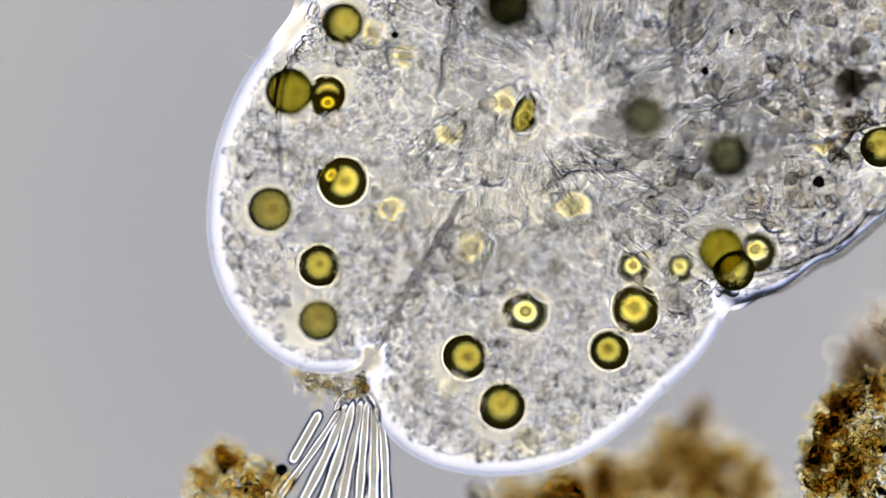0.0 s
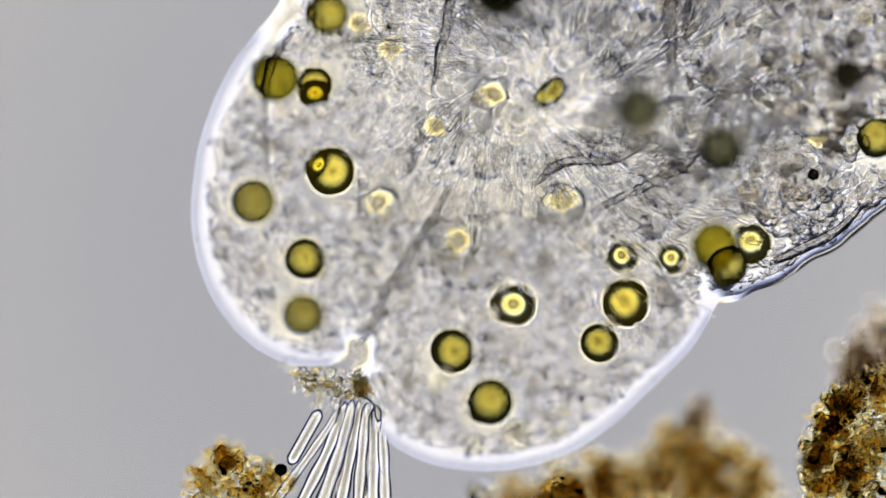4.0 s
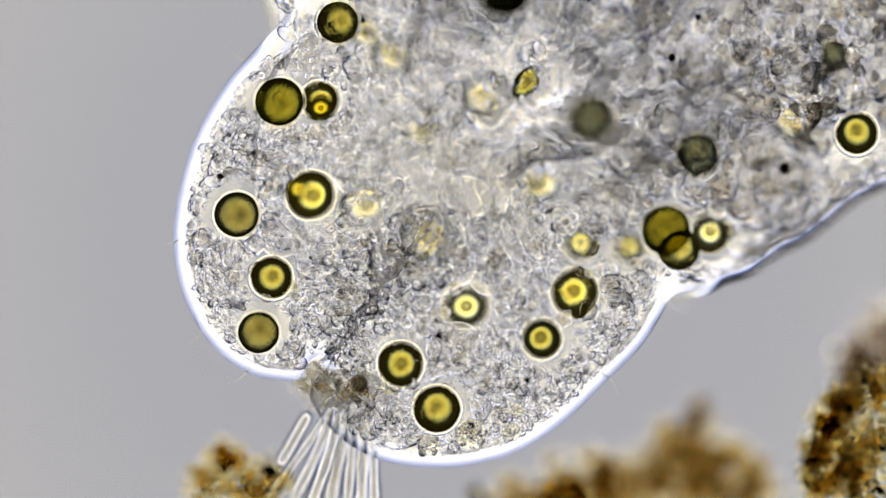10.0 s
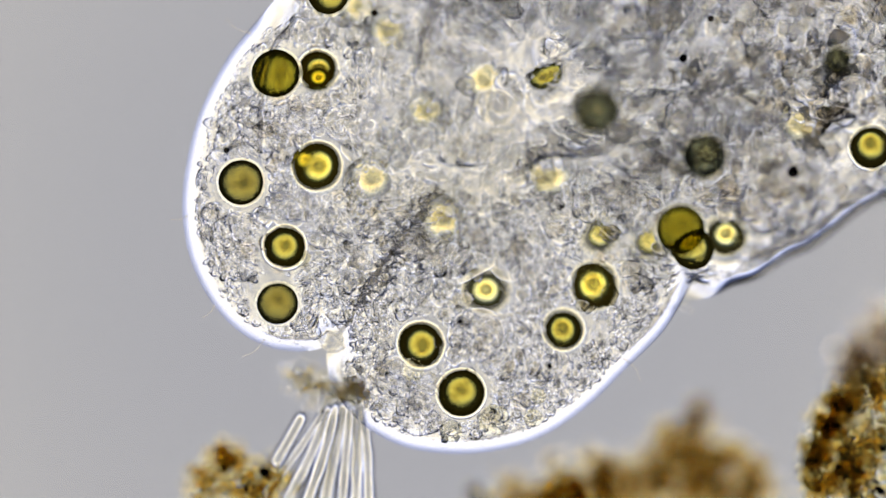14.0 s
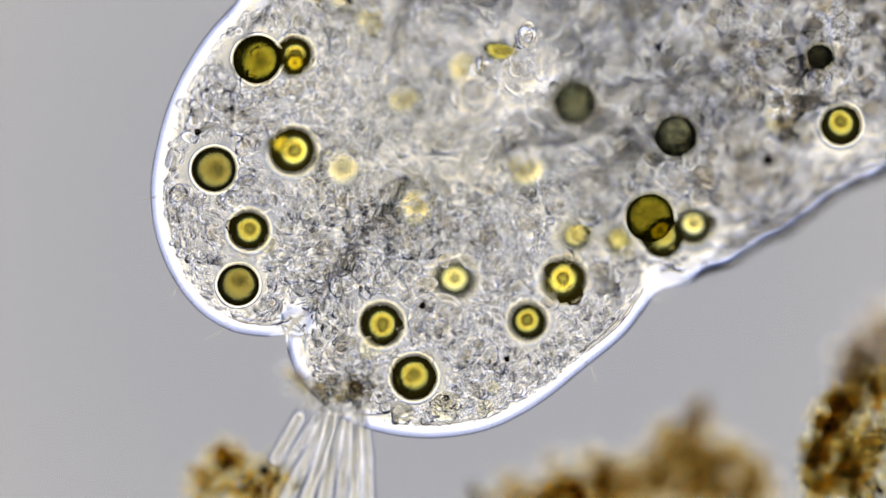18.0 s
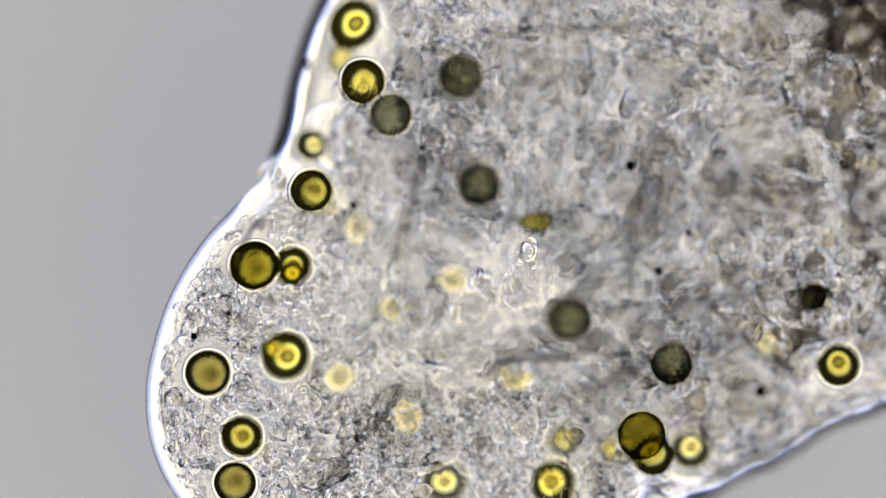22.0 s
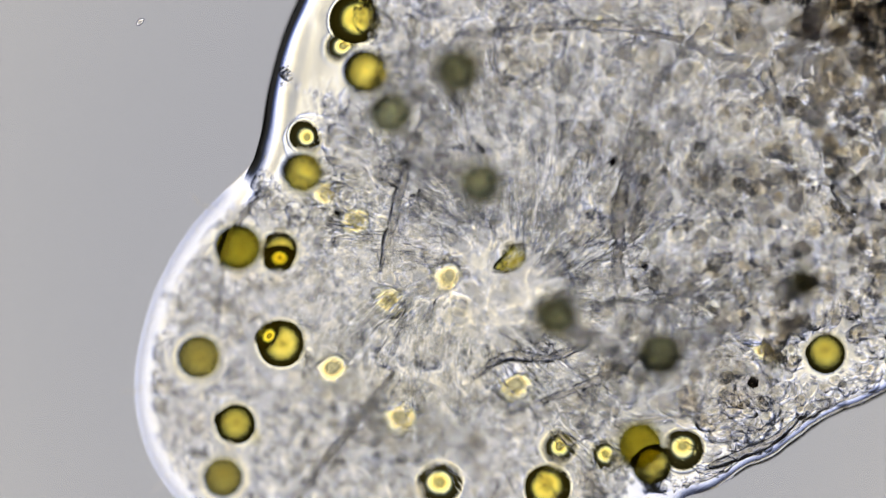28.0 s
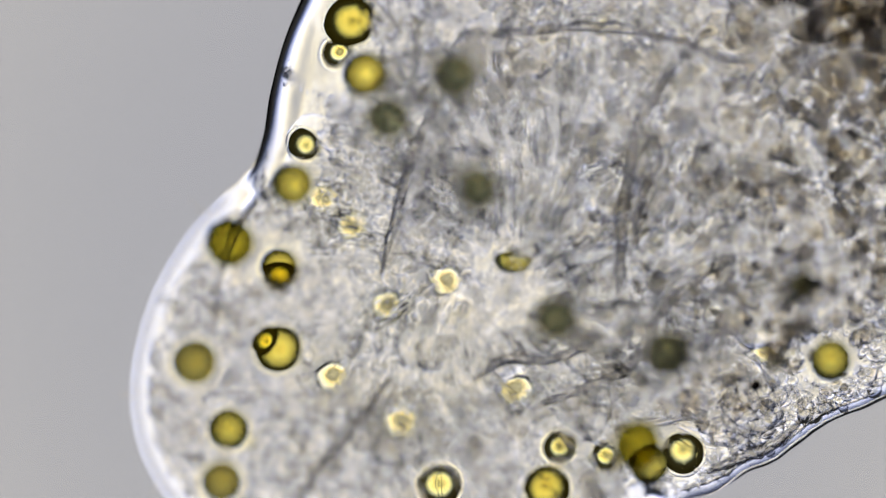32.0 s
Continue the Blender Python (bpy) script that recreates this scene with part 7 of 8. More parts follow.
    walk(drops["e6"], [
        (0, spot("e6", 0.057, 0.499)), (0.5, spot("e6", 0.056, 0.502)), (1, spot("e6", 0.056, 0.502)), (1.5, spot("e6", 0.055, 0.504)),
        (2, spot("e6", 0.057, 0.505)), (2.5, spot("e6", 0.054, 0.506)), (3, spot("e6", 0.052, 0.506)), (3.5, spot("e6", 0.052, 0.505)),
        (5.5, spot("e6", 0.067, 0.506)), (6, spot("e6", 0.086, 0.501)), (6.5, spot("e6", 0.074, 0.506)), (7, spot("e6", 0.075, 0.503)),
        (7.5, spot("e6", 0.107, 0.492)), (8, spot("e6", 0.079, 0.503)), (8.5, spot("e6", 0.083, 0.505)), (9, spot("e6", 0.095, 0.494)),
        (9.5, spot("e6", 0.079, 0.500)), (10, spot("e6", 0.114, 0.491)), (10.5, spot("e6", 0.082, 0.502)), (11, spot("e6", 0.073, 0.505)),
        (11.5, spot("e6", 0.108, 0.491)), (12, spot("e6", 0.076, 0.504)), (12.5, spot("e6", 0.072, 0.508)), (13, spot("e6", 0.106, 0.494)),
        (13.5, spot("e6", 0.074, 0.508)), (15.5, spot("e6", 0.087, 0.518)), (16, spot("e6", 0.108, 0.512)), (16.5, spot("e6", 0.088, 0.522)),
        (17, spot("e6", 0.089, 0.524)), (17.5, spot("e6", 0.106, 0.511)), (18, spot("e6", 0.100, 0.513)), (18.5, spot("e6", 0.086, 0.518)),
        (19, spot("e6", 0.081, 0.519)), (20, spot("e6", 0.076, 0.489)), (20.5, spot("e6", 0.080, 0.511)), (21, spot("e6", 0.086, 0.496)),
        (21.5, spot("e6", 0.073, 0.500)), (22, spot("e6", 0.069, 0.500)), (22.5, spot("e6", 0.114, 0.500)), (23, spot("e6", 0.085, 0.506)),
        (23.5, spot("e6", 0.084, 0.510)), (24, spot("e6", 0.108, 0.508)), (24.5, spot("e6", 0.085, 0.509)), (25, spot("e6", 0.077, 0.513)),
        (25.5, spot("e6", 0.073, 0.513)), (27.5, spot("e6", 0.100, 0.504)), (28, spot("e6", 0.102, 0.507)), (28.5, spot("e6", 0.105, 0.504)),
        (29, spot("e6", 0.096, 0.508)), (29.5, spot("e6", 0.129, 0.503)), (30, spot("e6", 0.103, 0.504)), (30.5, spot("e6", 0.096, 0.505)),
        (31, spot("e6", 0.096, 0.508)), (31.5, spot("e6", 0.095, 0.504)), (32, spot("e6", 0.094, 0.502)),])
    walk(drops["e7"], [
        (0, spot("e7", 0.281, 0.290)), (0.5, spot("e7", 0.282, 0.291)), (1, spot("e7", 0.283, 0.291)), (1.5, spot("e7", 0.285, 0.291)),
        (2, spot("e7", 0.286, 0.291)), (2.5, spot("e7", 0.287, 0.292)), (3, spot("e7", 0.288, 0.293)), (3.5, spot("e7", 0.289, 0.292)),
        (5.5, spot("e7", 0.253, 0.270)), (6, spot("e7", 0.258, 0.267)), (6.5, spot("e7", 0.253, 0.269)), (7, spot("e7", 0.251, 0.268)),
        (7.5, spot("e7", 0.255, 0.261)), (8, spot("e7", 0.244, 0.266)), (8.5, spot("e7", 0.244, 0.266)), (9, spot("e7", 0.242, 0.261)),
        (9.5, spot("e7", 0.239, 0.266)), (10, spot("e7", 0.248, 0.261)), (10.5, spot("e7", 0.240, 0.267)), (11, spot("e7", 0.239, 0.270)),
        (11.5, spot("e7", 0.247, 0.264)), (12, spot("e7", 0.239, 0.271)), (12.5, spot("e7", 0.240, 0.274)), (13, spot("e7", 0.248, 0.268)),
        (13.5, spot("e7", 0.239, 0.273)), (15.5, spot("e7", 0.245, 0.271)), (16, spot("e7", 0.247, 0.267)), (16.5, spot("e7", 0.243, 0.270)),
        (17, spot("e7", 0.242, 0.270)), (17.5, spot("e7", 0.247, 0.265)), (18, spot("e7", 0.246, 0.266)), (18.5, spot("e7", 0.245, 0.268)),
        (19, spot("e7", 0.245, 0.269)), (20, spot("e7", 0.247, 0.268)), (20.5, spot("e7", 0.250, 0.275)), (21, spot("e7", 0.246, 0.270)),
        (21.5, spot("e7", 0.241, 0.272)), (22, spot("e7", 0.240, 0.271)), (22.5, spot("e7", 0.252, 0.267)), (23, spot("e7", 0.242, 0.270)),
        (23.5, spot("e7", 0.243, 0.270)), (24, spot("e7", 0.250, 0.267)), (24.5, spot("e7", 0.243, 0.269)), (25, spot("e7", 0.243, 0.270)),
        (25.5, spot("e7", 0.241, 0.271)), (27.5, spot("e7", 0.238, 0.275)), (28, spot("e7", 0.238, 0.276)), (28.5, spot("e7", 0.238, 0.274)),
        (29, spot("e7", 0.236, 0.276)), (29.5, spot("e7", 0.244, 0.271)), (30, spot("e7", 0.237, 0.274)), (30.5, spot("e7", 0.235, 0.275)),
        (31, spot("e7", 0.235, 0.275)), (31.5, spot("e7", 0.234, 0.274)), (32, spot("e7", 0.233, 0.274)),])
    walk(drops["e8"], [
        (0, spot("e8", 0.649, 0.335)), (0.5, spot("e8", 0.649, 0.336)), (1, spot("e8", 0.649, 0.335)), (1.5, spot("e8", 0.650, 0.335)),
        (2, spot("e8", 0.654, 0.337)), (2.5, spot("e8", 0.653, 0.335)), (3, spot("e8", 0.653, 0.334)), (3.5, spot("e8", 0.653, 0.334)),
        (5.5, spot("e8", 0.665, 0.342)), (6, spot("e8", 0.675, 0.345)), (6.5, spot("e8", 0.667, 0.344)), (7, spot("e8", 0.667, 0.344)),
        (7.5, spot("e8", 0.682, 0.351)), (8, spot("e8", 0.672, 0.348)), (8.5, spot("e8", 0.669, 0.350)), (9, spot("e8", 0.678, 0.353)),
        (9.5, spot("e8", 0.669, 0.351)), (10, spot("e8", 0.682, 0.360)), (10.5, spot("e8", 0.669, 0.357)), (11, spot("e8", 0.665, 0.357)),
        (11.5, spot("e8", 0.680, 0.365)), (12, spot("e8", 0.668, 0.362)), (12.5, spot("e8", 0.663, 0.364)), (13, spot("e8", 0.677, 0.370)),
        (13.5, spot("e8", 0.667, 0.364)), (15.5, spot("e8", 0.667, 0.345)), (16, spot("e8", 0.682, 0.348)), (16.5, spot("e8", 0.674, 0.344)),
        (17, spot("e8", 0.675, 0.342)), (17.5, spot("e8", 0.681, 0.344)), (18, spot("e8", 0.680, 0.343)), (18.5, spot("e8", 0.674, 0.342)),
        (19, spot("e8", 0.671, 0.342)), (20, spot("e8", 0.668, 0.341)), (20.5, spot("e8", 0.675, 0.337)), (21, spot("e8", 0.676, 0.339)),
        (21.5, spot("e8", 0.674, 0.336)), (22, spot("e8", 0.671, 0.333)), (22.5, spot("e8", 0.681, 0.344)), (23, spot("e8", 0.676, 0.338)),
        (23.5, spot("e8", 0.674, 0.339)), (24, spot("e8", 0.684, 0.347)), (24.5, spot("e8", 0.681, 0.342)), (25, spot("e8", 0.677, 0.341)),
        (25.5, spot("e8", 0.677, 0.339)), (27.5, spot("e8", 0.676, 0.339)), (28, spot("e8", 0.674, 0.340)), (28.5, spot("e8", 0.676, 0.341)),
        (29, spot("e8", 0.672, 0.340)), (29.5, spot("e8", 0.682, 0.351)), (30, spot("e8", 0.674, 0.342)), (30.5, spot("e8", 0.671, 0.341)),
        (31, spot("e8", 0.670, 0.343)), (31.5, spot("e8", 0.669, 0.341)), (32, spot("e8", 0.669, 0.341)),])
    walk(drops["f1"], [
        (0, spot("f1", -0.191, 0.457)), (0.5, spot("f1", -0.194, 0.459)), (1, spot("f1", -0.195, 0.459)), (1.5, spot("f1", -0.197, 0.461)),
        (2, spot("f1", -0.199, 0.459)), (2.5, spot("f1", -0.202, 0.461)), (3, spot("f1", -0.204, 0.463)), (3.5, spot("f1", -0.205, 0.461)),
        (5.5, spot("f1", -0.192, 0.454)), (6, spot("f1", -0.178, 0.444)), (6.5, spot("f1", -0.185, 0.452)), (7, spot("f1", -0.183, 0.451)),
        (7.5, spot("f1", -0.155, 0.432)), (8, spot("f1", -0.181, 0.449)), (8.5, spot("f1", -0.172, 0.451)), (9, spot("f1", -0.165, 0.437)),
        (9.5, spot("f1", -0.177, 0.447)), (10, spot("f1", -0.145, 0.430)), (10.5, spot("f1", -0.174, 0.447)), (11, spot("f1", -0.180, 0.452)),
        (11.5, spot("f1", -0.151, 0.431)), (12, spot("f1", -0.180, 0.450)), (12.5, spot("f1", -0.181, 0.455)), (13, spot("f1", -0.151, 0.434)),
        (13.5, spot("f1", -0.181, 0.454)), (15.5, spot("f1", -0.167, 0.467)), (16, spot("f1", -0.154, 0.456)), (16.5, spot("f1", -0.171, 0.471)),
        (17, spot("f1", -0.171, 0.473)), (17.5, spot("f1", -0.157, 0.458)), (18, spot("f1", -0.165, 0.462)), (18.5, spot("f1", -0.177, 0.471)),
        (19, spot("f1", -0.182, 0.474)), (20, spot("f1", -0.171, 0.409)), (20.5, spot("f1", -0.182, 0.454)), (21, spot("f1", -0.181, 0.438)),
        (21.5, spot("f1", -0.194, 0.448)), (22, spot("f1", -0.196, 0.453)), (22.5, spot("f1", -0.150, 0.445)), (23, spot("f1", -0.180, 0.460)),
        (23.5, spot("f1", -0.177, 0.465)), (24, spot("f1", -0.153, 0.456)), (24.5, spot("f1", -0.176, 0.462)), (25, spot("f1", -0.179, 0.469)),
        (25.5, spot("f1", -0.186, 0.470)), (27.5, spot("f1", -0.175, 0.481)), (28, spot("f1", -0.174, 0.484)), (28.5, spot("f1", -0.172, 0.479)),
        (29, spot("f1", -0.180, 0.485)), (29.5, spot("f1", -0.147, 0.470)), (30, spot("f1", -0.174, 0.478)), (30.5, spot("f1", -0.181, 0.480)),
        (31, spot("f1", -0.179, 0.483)), (31.5, spot("f1", -0.181, 0.478)), (32, spot("f1", -0.183, 0.476)),])
    walk(drops["f2"], [
        (0, spot("f2", -0.138, 0.411)), (0.5, spot("f2", -0.140, 0.412)), (1, spot("f2", -0.141, 0.413)), (1.5, spot("f2", -0.143, 0.414)),
        (2, spot("f2", -0.145, 0.412)), (2.5, spot("f2", -0.148, 0.414)), (3, spot("f2", -0.150, 0.416)), (3.5, spot("f2", -0.151, 0.415)),
        (5.5, spot("f2", -0.139, 0.409)), (6, spot("f2", -0.128, 0.400)), (6.5, spot("f2", -0.134, 0.407)), (7, spot("f2", -0.132, 0.406)),
        (7.5, spot("f2", -0.109, 0.389)), (8, spot("f2", -0.130, 0.404)), (8.5, spot("f2", -0.122, 0.406)), (9, spot("f2", -0.116, 0.393)),
        (9.5, spot("f2", -0.127, 0.403)), (10, spot("f2", -0.100, 0.387)), (10.5, spot("f2", -0.124, 0.402)), (11, spot("f2", -0.129, 0.407)),
        (11.5, spot("f2", -0.105, 0.389)), (12, spot("f2", -0.129, 0.406)), (12.5, spot("f2", -0.130, 0.411)), (13, spot("f2", -0.105, 0.391)),
        (13.5, spot("f2", -0.131, 0.409)), (15.5, spot("f2", -0.117, 0.422)), (16, spot("f2", -0.107, 0.411)), (16.5, spot("f2", -0.121, 0.424)),
        (17, spot("f2", -0.121, 0.426)), (17.5, spot("f2", -0.109, 0.412)), (18, spot("f2", -0.117, 0.416)), (18.5, spot("f2", -0.127, 0.424)),
        (19, spot("f2", -0.131, 0.426)), (20, spot("f2", -0.120, 0.368)), (20.5, spot("f2", -0.131, 0.409)), (21, spot("f2", -0.131, 0.396)),
        (21.5, spot("f2", -0.142, 0.405)), (22, spot("f2", -0.144, 0.409)), (22.5, spot("f2", -0.104, 0.401)), (23, spot("f2", -0.129, 0.414)),
        (23.5, spot("f2", -0.127, 0.418)), (24, spot("f2", -0.106, 0.410)), (24.5, spot("f2", -0.127, 0.417)), (25, spot("f2", -0.129, 0.423)),
        (25.5, spot("f2", -0.135, 0.424)), (27.5, spot("f2", -0.125, 0.434)), (28, spot("f2", -0.123, 0.436)), (28.5, spot("f2", -0.122, 0.432)),
        (29, spot("f2", -0.129, 0.437)), (29.5, spot("f2", -0.101, 0.422)), (30, spot("f2", -0.125, 0.431)), (30.5, spot("f2", -0.130, 0.433)),
        (31, spot("f2", -0.129, 0.434)), (31.5, spot("f2", -0.131, 0.431)), (32, spot("f2", -0.132, 0.429)),])
    walk(drops["f3"], [
        (0, spot("f3", -0.066, 0.269)), (0.5, spot("f3", -0.068, 0.269)), (1, spot("f3", -0.069, 0.270)), (1.5, spot("f3", -0.071, 0.270)),
        (2, spot("f3", -0.075, 0.268)), (2.5, spot("f3", -0.076, 0.270)), (3, spot("f3", -0.077, 0.271)), (3.5, spot("f3", -0.078, 0.271)),
        (5.5, spot("f3", -0.070, 0.269)), (6, spot("f3", -0.068, 0.261)), (6.5, spot("f3", -0.067, 0.267)), (7, spot("f3", -0.066, 0.266)),
        (7.5, spot("f3", -0.058, 0.251)), (8, spot("f3", -0.067, 0.263)), (8.5, spot("f3", -0.060, 0.264)), (9, spot("f3", -0.060, 0.255)),
        (9.5, spot("f3", -0.063, 0.263)), (10, spot("f3", -0.052, 0.249)), (10.5, spot("f3", -0.063, 0.262)), (11, spot("f3", -0.064, 0.267)),
        (11.5, spot("f3", -0.056, 0.251)), (12, spot("f3", -0.067, 0.265)), (12.5, spot("f3", -0.065, 0.269)), (13, spot("f3", -0.056, 0.253)),
        (13.5, spot("f3", -0.068, 0.268)), (15.5, spot("f3", -0.054, 0.281)), (16, spot("f3", -0.054, 0.271)), (16.5, spot("f3", -0.060, 0.281)),
        (17, spot("f3", -0.059, 0.282)), (17.5, spot("f3", -0.056, 0.272)), (18, spot("f3", -0.061, 0.274)), (18.5, spot("f3", -0.065, 0.280)),
        (19, spot("f3", -0.066, 0.282)), (20, spot("f3", -0.055, 0.234)), (20.5, spot("f3", -0.065, 0.267)), (21, spot("f3", -0.069, 0.257)),
        (21.5, spot("f3", -0.075, 0.265)), (22, spot("f3", -0.075, 0.270)), (22.5, spot("f3", -0.053, 0.259)), (23, spot("f3", -0.067, 0.273)),
        (23.5, spot("f3", -0.064, 0.276)), (24, spot("f3", -0.055, 0.267)), (24.5, spot("f3", -0.067, 0.275)), (25, spot("f3", -0.066, 0.281)),
        (25.5, spot("f3", -0.070, 0.282)), (27.5, spot("f3", -0.064, 0.291)), (28, spot("f3", -0.062, 0.291)), (28.5, spot("f3", -0.064, 0.288)),
        (29, spot("f3", -0.066, 0.292)), (29.5, spot("f3", -0.053, 0.276)), (30, spot("f3", -0.065, 0.287)), (30.5, spot("f3", -0.068, 0.288)),
        (31, spot("f3", -0.066, 0.289)), (31.5, spot("f3", -0.068, 0.287)), (32, spot("f3", -0.069, 0.286)),])
    walk(drops["f4"], [
        (0, spot("f4", -0.177, 0.710)), (0.5, spot("f4", -0.179, 0.714)), (1, spot("f4", -0.181, 0.715)), (1.5, spot("f4", -0.183, 0.717)),
        (2, spot("f4", -0.179, 0.719)), (2.5, spot("f4", -0.185, 0.719)), (3, spot("f4", -0.188, 0.720)), (3.5, spot("f4", -0.189, 0.718)),
        (5.5, spot("f4", -0.172, 0.705)), (6, spot("f4", -0.141, 0.697)), (6.5, spot("f4", -0.160, 0.706)), (7, spot("f4", -0.157, 0.702)),
        (7.5, spot("f4", -0.102, 0.684)), (8, spot("f4", -0.149, 0.703)), (8.5, spot("f4", -0.140, 0.706)), (9, spot("f4", -0.120, 0.690)),
        (9.5, spot("f4", -0.146, 0.700)), (10, spot("f4", -0.087, 0.685)), (10.5, spot("f4", -0.140, 0.703)), (11, spot("f4", -0.153, 0.708)),
        (11.5, spot("f4", -0.094, 0.686)), (12, spot("f4", -0.146, 0.706)), (12.5, spot("f4", -0.152, 0.713)), (13, spot("f4", -0.094, 0.691)),
        (13.5, spot("f4", -0.149, 0.713)), (15.5, spot("f4", -0.137, 0.718)), (16, spot("f4", -0.102, 0.708)), (16.5, spot("f4", -0.136, 0.725)),
        (17, spot("f4", -0.136, 0.727)), (17.5, spot("f4", -0.108, 0.709)), (18, spot("f4", -0.119, 0.714)), (18.5, spot("f4", -0.142, 0.725)),
        (19, spot("f4", -0.150, 0.729)), (20, spot("f4", -0.145, 0.659)), (20.5, spot("f4", -0.154, 0.711)), (21, spot("f4", -0.148, 0.702)),
        (21.5, spot("f4", -0.169, 0.708)), (22, spot("f4", -0.174, 0.708)), (22.5, spot("f4", -0.097, 0.709)), (23, spot("f4", -0.144, 0.718)),
        (23.5, spot("f4", -0.143, 0.723)), (24, spot("f4", -0.099, 0.719)), (24.5, spot("f4", -0.135, 0.719)), (25, spot("f4", -0.145, 0.725)),
        (25.5, spot("f4", -0.155, 0.725)), (27.5, spot("f4", -0.137, 0.734)), (28, spot("f4", -0.136, 0.741)), (28.5, spot("f4", -0.130, 0.734)),
        (29, spot("f4", -0.145, 0.741)), (29.5, spot("f4", -0.087, 0.733)), (30, spot("f4", -0.133, 0.735)), (30.5, spot("f4", -0.144, 0.737)),
        (31, spot("f4", -0.143, 0.742)), (31.5, spot("f4", -0.145, 0.734)), (32, spot("f4", -0.147, 0.732)),])
    walk(drops["f5"], [
        (0, spot("f5", 0.037, 0.321)), (0.5, spot("f5", 0.035, 0.322)), (1, spot("f5", 0.034, 0.322)), (1.5, spot("f5", 0.032, 0.323)),
        (2, spot("f5", 0.030, 0.322)), (2.5, spot("f5", 0.029, 0.323)), (3, spot("f5", 0.028, 0.324)), (3.5, spot("f5", 0.027, 0.323)),
        (5.5, spot("f5", 0.035, 0.322)), (6, spot("f5", 0.041, 0.316)), (6.5, spot("f5", 0.039, 0.321)), (7, spot("f5", 0.040, 0.320)),
        (7.5, spot("f5", 0.054, 0.308)), (8, spot("f5", 0.041, 0.318)), (8.5, spot("f5", 0.047, 0.319)), (9, spot("f5", 0.050, 0.311)),
        (9.5, spot("f5", 0.044, 0.318)), (10, spot("f5", 0.060, 0.307)), (10.5, spot("f5", 0.045, 0.318)), (11, spot("f5", 0.042, 0.323)),
        (11.5, spot("f5", 0.056, 0.310)), (12, spot("f5", 0.041, 0.322)), (12.5, spot("f5", 0.041, 0.326)), (13, spot("f5", 0.055, 0.314)),
        (13.5, spot("f5", 0.040, 0.325)), (15.5, spot("f5", 0.051, 0.333)), (16, spot("f5", 0.056, 0.325)), (16.5, spot("f5", 0.048, 0.333)),
        (17, spot("f5", 0.049, 0.333)), (17.5, spot("f5", 0.055, 0.324)), (18, spot("f5", 0.050, 0.327)), (18.5, spot("f5", 0.044, 0.332)),
        (19, spot("f5", 0.042, 0.334)), (20, spot("f5", 0.050, 0.292)), (20.5, spot("f5", 0.041, 0.321)), (21, spot("f5", 0.036, 0.319)),
        (21.5, spot("f5", 0.030, 0.324)), (22, spot("f5", 0.031, 0.325)), (22.5, spot("f5", 0.057, 0.317)), (23, spot("f5", 0.042, 0.325)),
        (23.5, spot("f5", 0.044, 0.328)), (24, spot("f5", 0.056, 0.322)), (24.5, spot("f5", 0.043, 0.327)), (25, spot("f5", 0.042, 0.332)),
        (25.5, spot("f5", 0.039, 0.333)), (27.5, spot("f5", 0.045, 0.338)), (28, spot("f5", 0.047, 0.339)), (28.5, spot("f5", 0.047, 0.336)),
        (29, spot("f5", 0.043, 0.340)), (29.5, spot("f5", 0.059, 0.329)), (30, spot("f5", 0.045, 0.336)), (30.5, spot("f5", 0.042, 0.337)),
        (31, spot("f5", 0.043, 0.338)), (31.5, spot("f5", 0.041, 0.336)), (32, spot("f5", 0.040, 0.335)),])
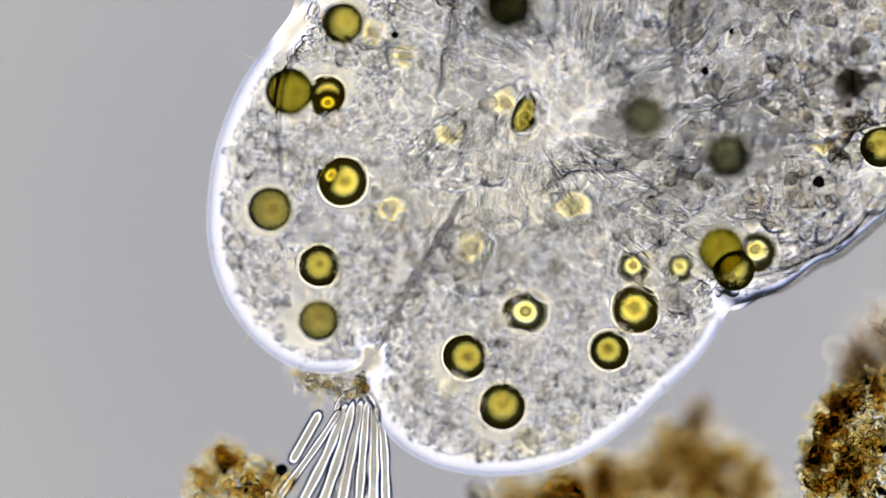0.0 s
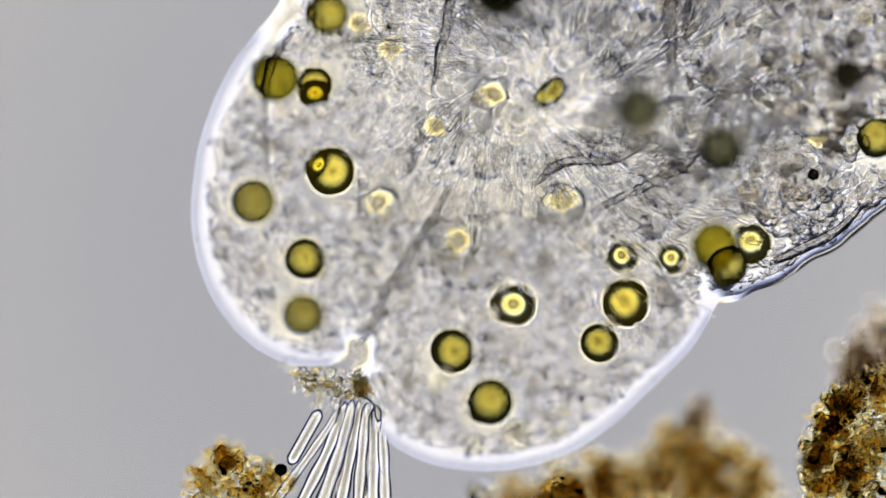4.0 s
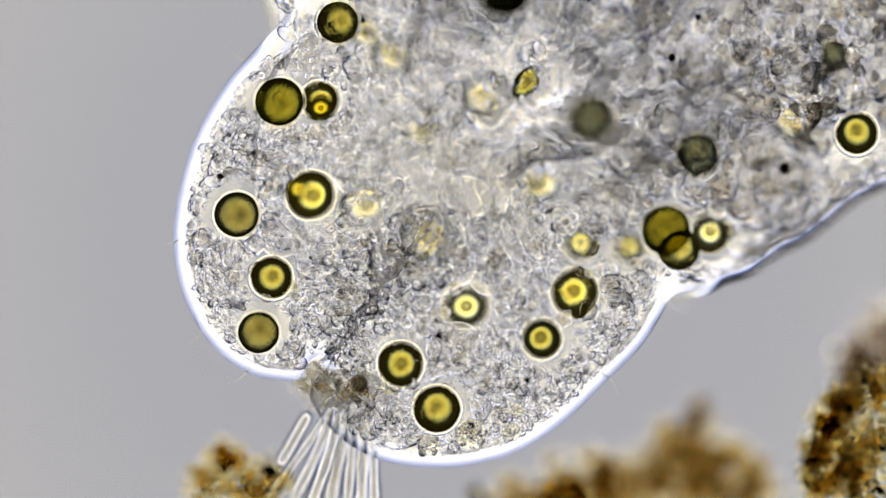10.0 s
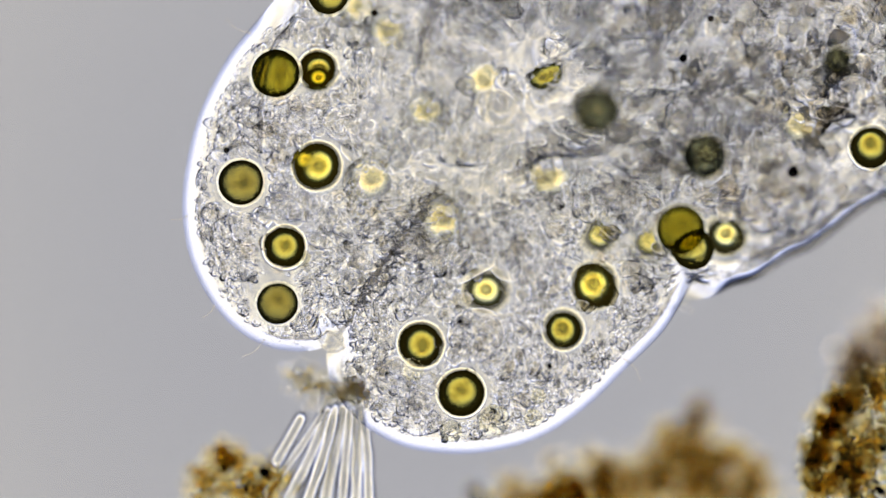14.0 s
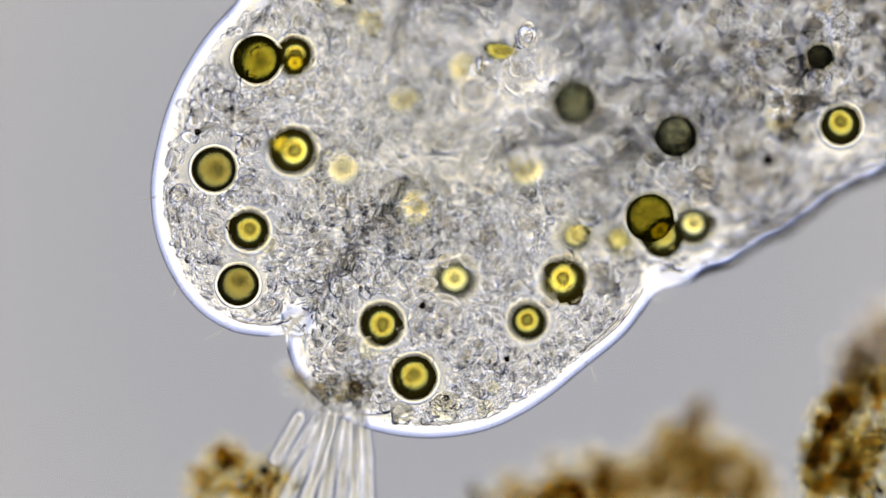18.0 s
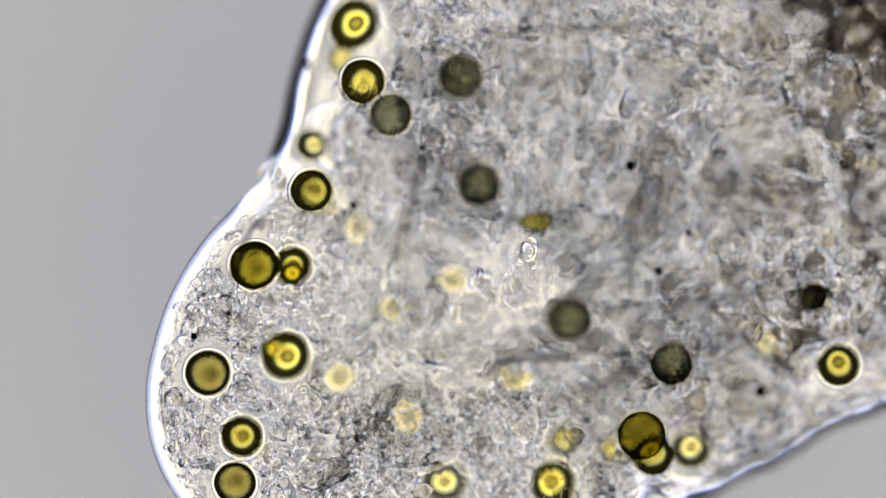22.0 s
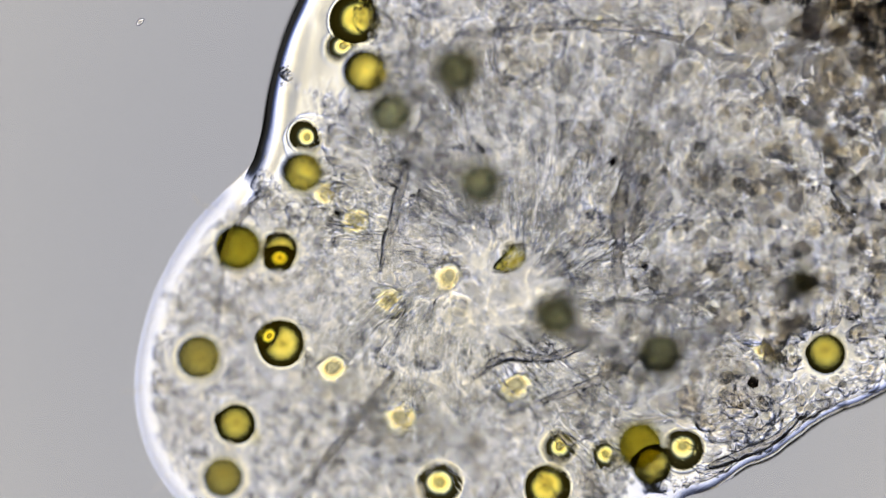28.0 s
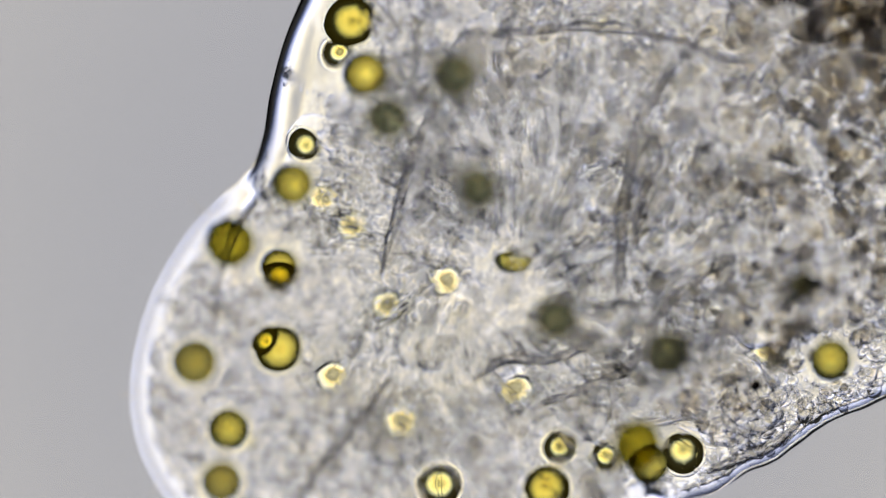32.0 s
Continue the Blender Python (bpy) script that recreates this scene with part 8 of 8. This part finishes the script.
    walk(drops["f6"], [
        (0, spot("f6", 0.598, 0.231)), (0.5, spot("f6", 0.598, 0.231)), (1, spot("f6", 0.597, 0.231)), (1.5, spot("f6", 0.598, 0.231)),
        (2, spot("f6", 0.599, 0.232)), (2.5, spot("f6", 0.598, 0.232)), (3, spot("f6", 0.598, 0.231)), (3.5, spot("f6", 0.598, 0.231)),
        (5.5, spot("f6", 0.601, 0.240)), (6, spot("f6", 0.603, 0.242)), (6.5, spot("f6", 0.601, 0.241)), (7, spot("f6", 0.602, 0.240)),
        (7.5, spot("f6", 0.606, 0.245)), (8, spot("f6", 0.605, 0.241)), (8.5, spot("f6", 0.604, 0.241)), (9, spot("f6", 0.608, 0.244)),
        (9.5, spot("f6", 0.605, 0.243)), (10, spot("f6", 0.606, 0.250)), (10.5, spot("f6", 0.603, 0.249)), (11, spot("f6", 0.602, 0.250)),
        (11.5, spot("f6", 0.604, 0.257)), (12, spot("f6", 0.602, 0.255)), (12.5, spot("f6", 0.599, 0.257)), (13, spot("f6", 0.602, 0.263)),
        (13.5, spot("f6", 0.601, 0.257)), (15.5, spot("f6", 0.604, 0.243)), (16, spot("f6", 0.609, 0.244)), (16.5, spot("f6", 0.608, 0.240)),
        (17, spot("f6", 0.609, 0.237)), (17.5, spot("f6", 0.610, 0.239)), (18, spot("f6", 0.610, 0.238)), (18.5, spot("f6", 0.608, 0.237)),
        (19, spot("f6", 0.608, 0.236)), (20, spot("f6", 0.604, 0.243)), (20.5, spot("f6", 0.602, 0.236)), (21, spot("f6", 0.587, 0.275)),
        (21.5, spot("f6", 0.592, 0.264)), (22, spot("f6", 0.597, 0.254)), (22.5, spot("f6", 0.602, 0.251)), (23, spot("f6", 0.608, 0.238)),
        (23.5, spot("f6", 0.607, 0.238)), (24, spot("f6", 0.608, 0.242)), (24.5, spot("f6", 0.608, 0.238)), (25, spot("f6", 0.607, 0.237)),
        (25.5, spot("f6", 0.607, 0.237)), (27.5, spot("f6", 0.611, 0.226)), (28, spot("f6", 0.611, 0.226)), (28.5, spot("f6", 0.611, 0.227)),
        (29, spot("f6", 0.610, 0.227)), (29.5, spot("f6", 0.610, 0.233)), (30, spot("f6", 0.610, 0.228)), (30.5, spot("f6", 0.609, 0.228)),
        (31, spot("f6", 0.608, 0.229)), (31.5, spot("f6", 0.608, 0.229)), (32, spot("f6", 0.608, 0.229)),])
    walk(particle, [
        (0, pose(0.078, 0.301, 0.02, 0, 0, 60)), (1, pose(0.100, 0.340, 0.02, 0, 0, 30)), (2, pose(0.133, 0.326, 0.02, 0, 0, -20)), (3, pose(0.126, 0.311, 0.02, 0, 0, 40)),
        (6, pose(0.154, 0.346, 0.02, 0, 0, 10)), (7, pose(0.020, 0.227, 0.02, 0, 0, 60)), (8, pose(0.044, 0.248, 0.02, 0, 0, 20)), (9, pose(0.146, 0.344, 0.02, 0, 0, 60)),
        (11, pose(0.134, 0.306, 0.02, 0, 0, 30)), (12, pose(0.146, 0.332, 0.02, 0, 0, -20)), (13, pose(0.158, 0.329, 0.02, 0, 0, 0)), (16, pose(0.151, 0.350, 0.02, 0, 0, 40)),
        (17, pose(0.128, 0.362, 0.02, 0, 0, -10)), (19, pose(0.116, 0.352, 0.02, 0, 0, 0)), (20, pose(0.129, 0.481, 0.02, 0, 0, 20)), (20.5, pose(0.139, 0.353, 0.02, 0, 0, -10)),
        (21, pose(0.178, 0.505, 0.02, 0, 0, 10)), (23, pose(0.165, 0.368, 0.02, 0, 0, 0)), (25, pose(0.159, 0.363, 0.02, 0, 0, 0)), (28, pose(0.162, 0.367, 0.02, 0, 0, 40)),
        (29, pose(0.158, 0.370, 0.02, 0, 0, 70)), (30, pose(0.156, 0.349, 0.02, 0, 0, 30)), (31, pose(0.186, 0.388, 0.02, 0, 0, 0)), (32, pose(0.162, 0.367, 0.02, 0, 0, -4)),])
    walk(alga, [(0, pose(-1.625, 0.572, 0.72)), (21.5, pose(-1.325, 0.522, 0.72)), (22.7, pose(-0.845, 0.492, 0.72, 0, 0, 30)), (23.0, pose(-0.663, 0.484, 0.72, 0, 0, 40)), (23.3, pose(-0.825, 0.422, 0.72, 0, 0, 60)), (24.5, pose(-1.325, 0.322, 0.72, 0, 0, 90)), (32, pose(-1.725, 0.222, 0.72, 0, 0, 120))])
    walk(rod, [(0, pose(-1.488, -0.460, 0.050, 0, 0, 0)), (9.5, pose(-1.191, -0.442, 0.050, 0, 0, 38.5)), (11, pose(-0.487, -0.522, 0.050, 0, 0, 13)), (11.3, pose(-0.342, -0.314, 0.050, 0, 0, 19.9)), (11.6, pose(-0.359, -0.245, 0.050, 0, 0, 26.8)), (12, pose(-0.347, -0.266, 0.050, 0, 0, 36)), (12.3, pose(-0.406, -0.257, 0.050, 0, 0, 42.9)), (12.7, pose(-0.588, -0.200, 0.050, 0, 0, 52.1)), (13.5, pose(-1.091, -0.160, 0.050, 0, 0, 10.5)), (32, pose(-1.646, 0.331, 0.050, 0, 0, 16))])
    walk(crumb, [(0, pose(-0.485, 1.345, 0.020, 0, 0, 0)), (26, pose(-0.550, 1.142, 0.020, 0, 0, 58)), (27.5, pose(-0.504, 0.843, 0.020, 0, 0, 32.5)), (28, pose(-0.494, 0.792, 0.020, 0, 0, 44)), (28.4, pose(-0.489, 0.762, 0.020, 0, 0, 53.2)), (28.8, pose(-0.513, 0.782, 0.020, 0, 0, 2.4)), (29.2, pose(-0.523, 0.802, 0.020, 0, 0, 11.6)), (29.6, pose(-0.521, 0.784, 0.020, 0, 0, 20.8)), (30, pose(-0.537, 0.757, 0.020, 0, 0, 30)), (30.4, pose(-0.540, 0.712, 0.020, 0, 0, 39.2)), (30.8, pose(-0.535, 0.767, 0.020, 0, 0, 48.4)), (31.2, pose(-0.553, 0.827, 0.020, 0, 0, 57.6)), (31.6, pose(-0.573, 0.892, 0.020, 0, 0, 6.8)), (32, pose(-0.593, 0.972, 0.020, 0, 0, 16))])
    walk(speck, [(0, pose(-1.388, 1.144, 0.250, 0, 0, 0)), (27.5, pose(-1.047, 1.034, 0.250, 0, 0, 32.5)), (28.8, pose(-0.739, 0.842, 0.250, 0, 0, 2.4)), (29.2, pose(-0.662, 0.840, 0.250, 0, 0, 11.6)), (29.6, pose(-0.634, 0.824, 0.250, 0, 0, 20.8)), (30, pose(-0.553, 0.814, 0.250, 0, 0, 30)), (30.4, pose(-0.581, 0.816, 0.250, 0, 0, 39.2)), (30.8, pose(-0.587, 0.836, 0.250, 0, 0, 48.4)), (31.2, pose(-0.602, 0.842, 0.250, 0, 0, 57.6)), (31.6, pose(-0.742, 0.794, 0.250, 0, 0, 6.8)), (32, pose(-0.884, 0.772, 0.250, 0, 0, 16))])
    walk(tip, [(0, pose(0.000, 0.000, 0)), (3.5, pose(-0.000, 0.000, 0)), (6, pose(-0.002, 0.000, 0)), (9, pose(-0.006, -0.001, 0)), (13, pose(-0.011, -0.002, 0)), (17, pose(-0.012, -0.001, 0)), (19, pose(-0.012, -0.000, 0)), (32, pose(-0.012, -0.000, 0))])
    walk(bundle, [(0, pose(0.000, 0.000, 0)), (3.5, pose(-0.001, 0.000, 0)), (6, pose(-0.004, 0.001, 0)), (9, pose(-0.016, -0.002, 0)), (13, pose(-0.029, -0.005, 0)), (17, pose(-0.031, -0.002, 0)), (19, pose(-0.032, -0.001, 0)), (32, pose(-0.032, -0.001, 0))])


motions()
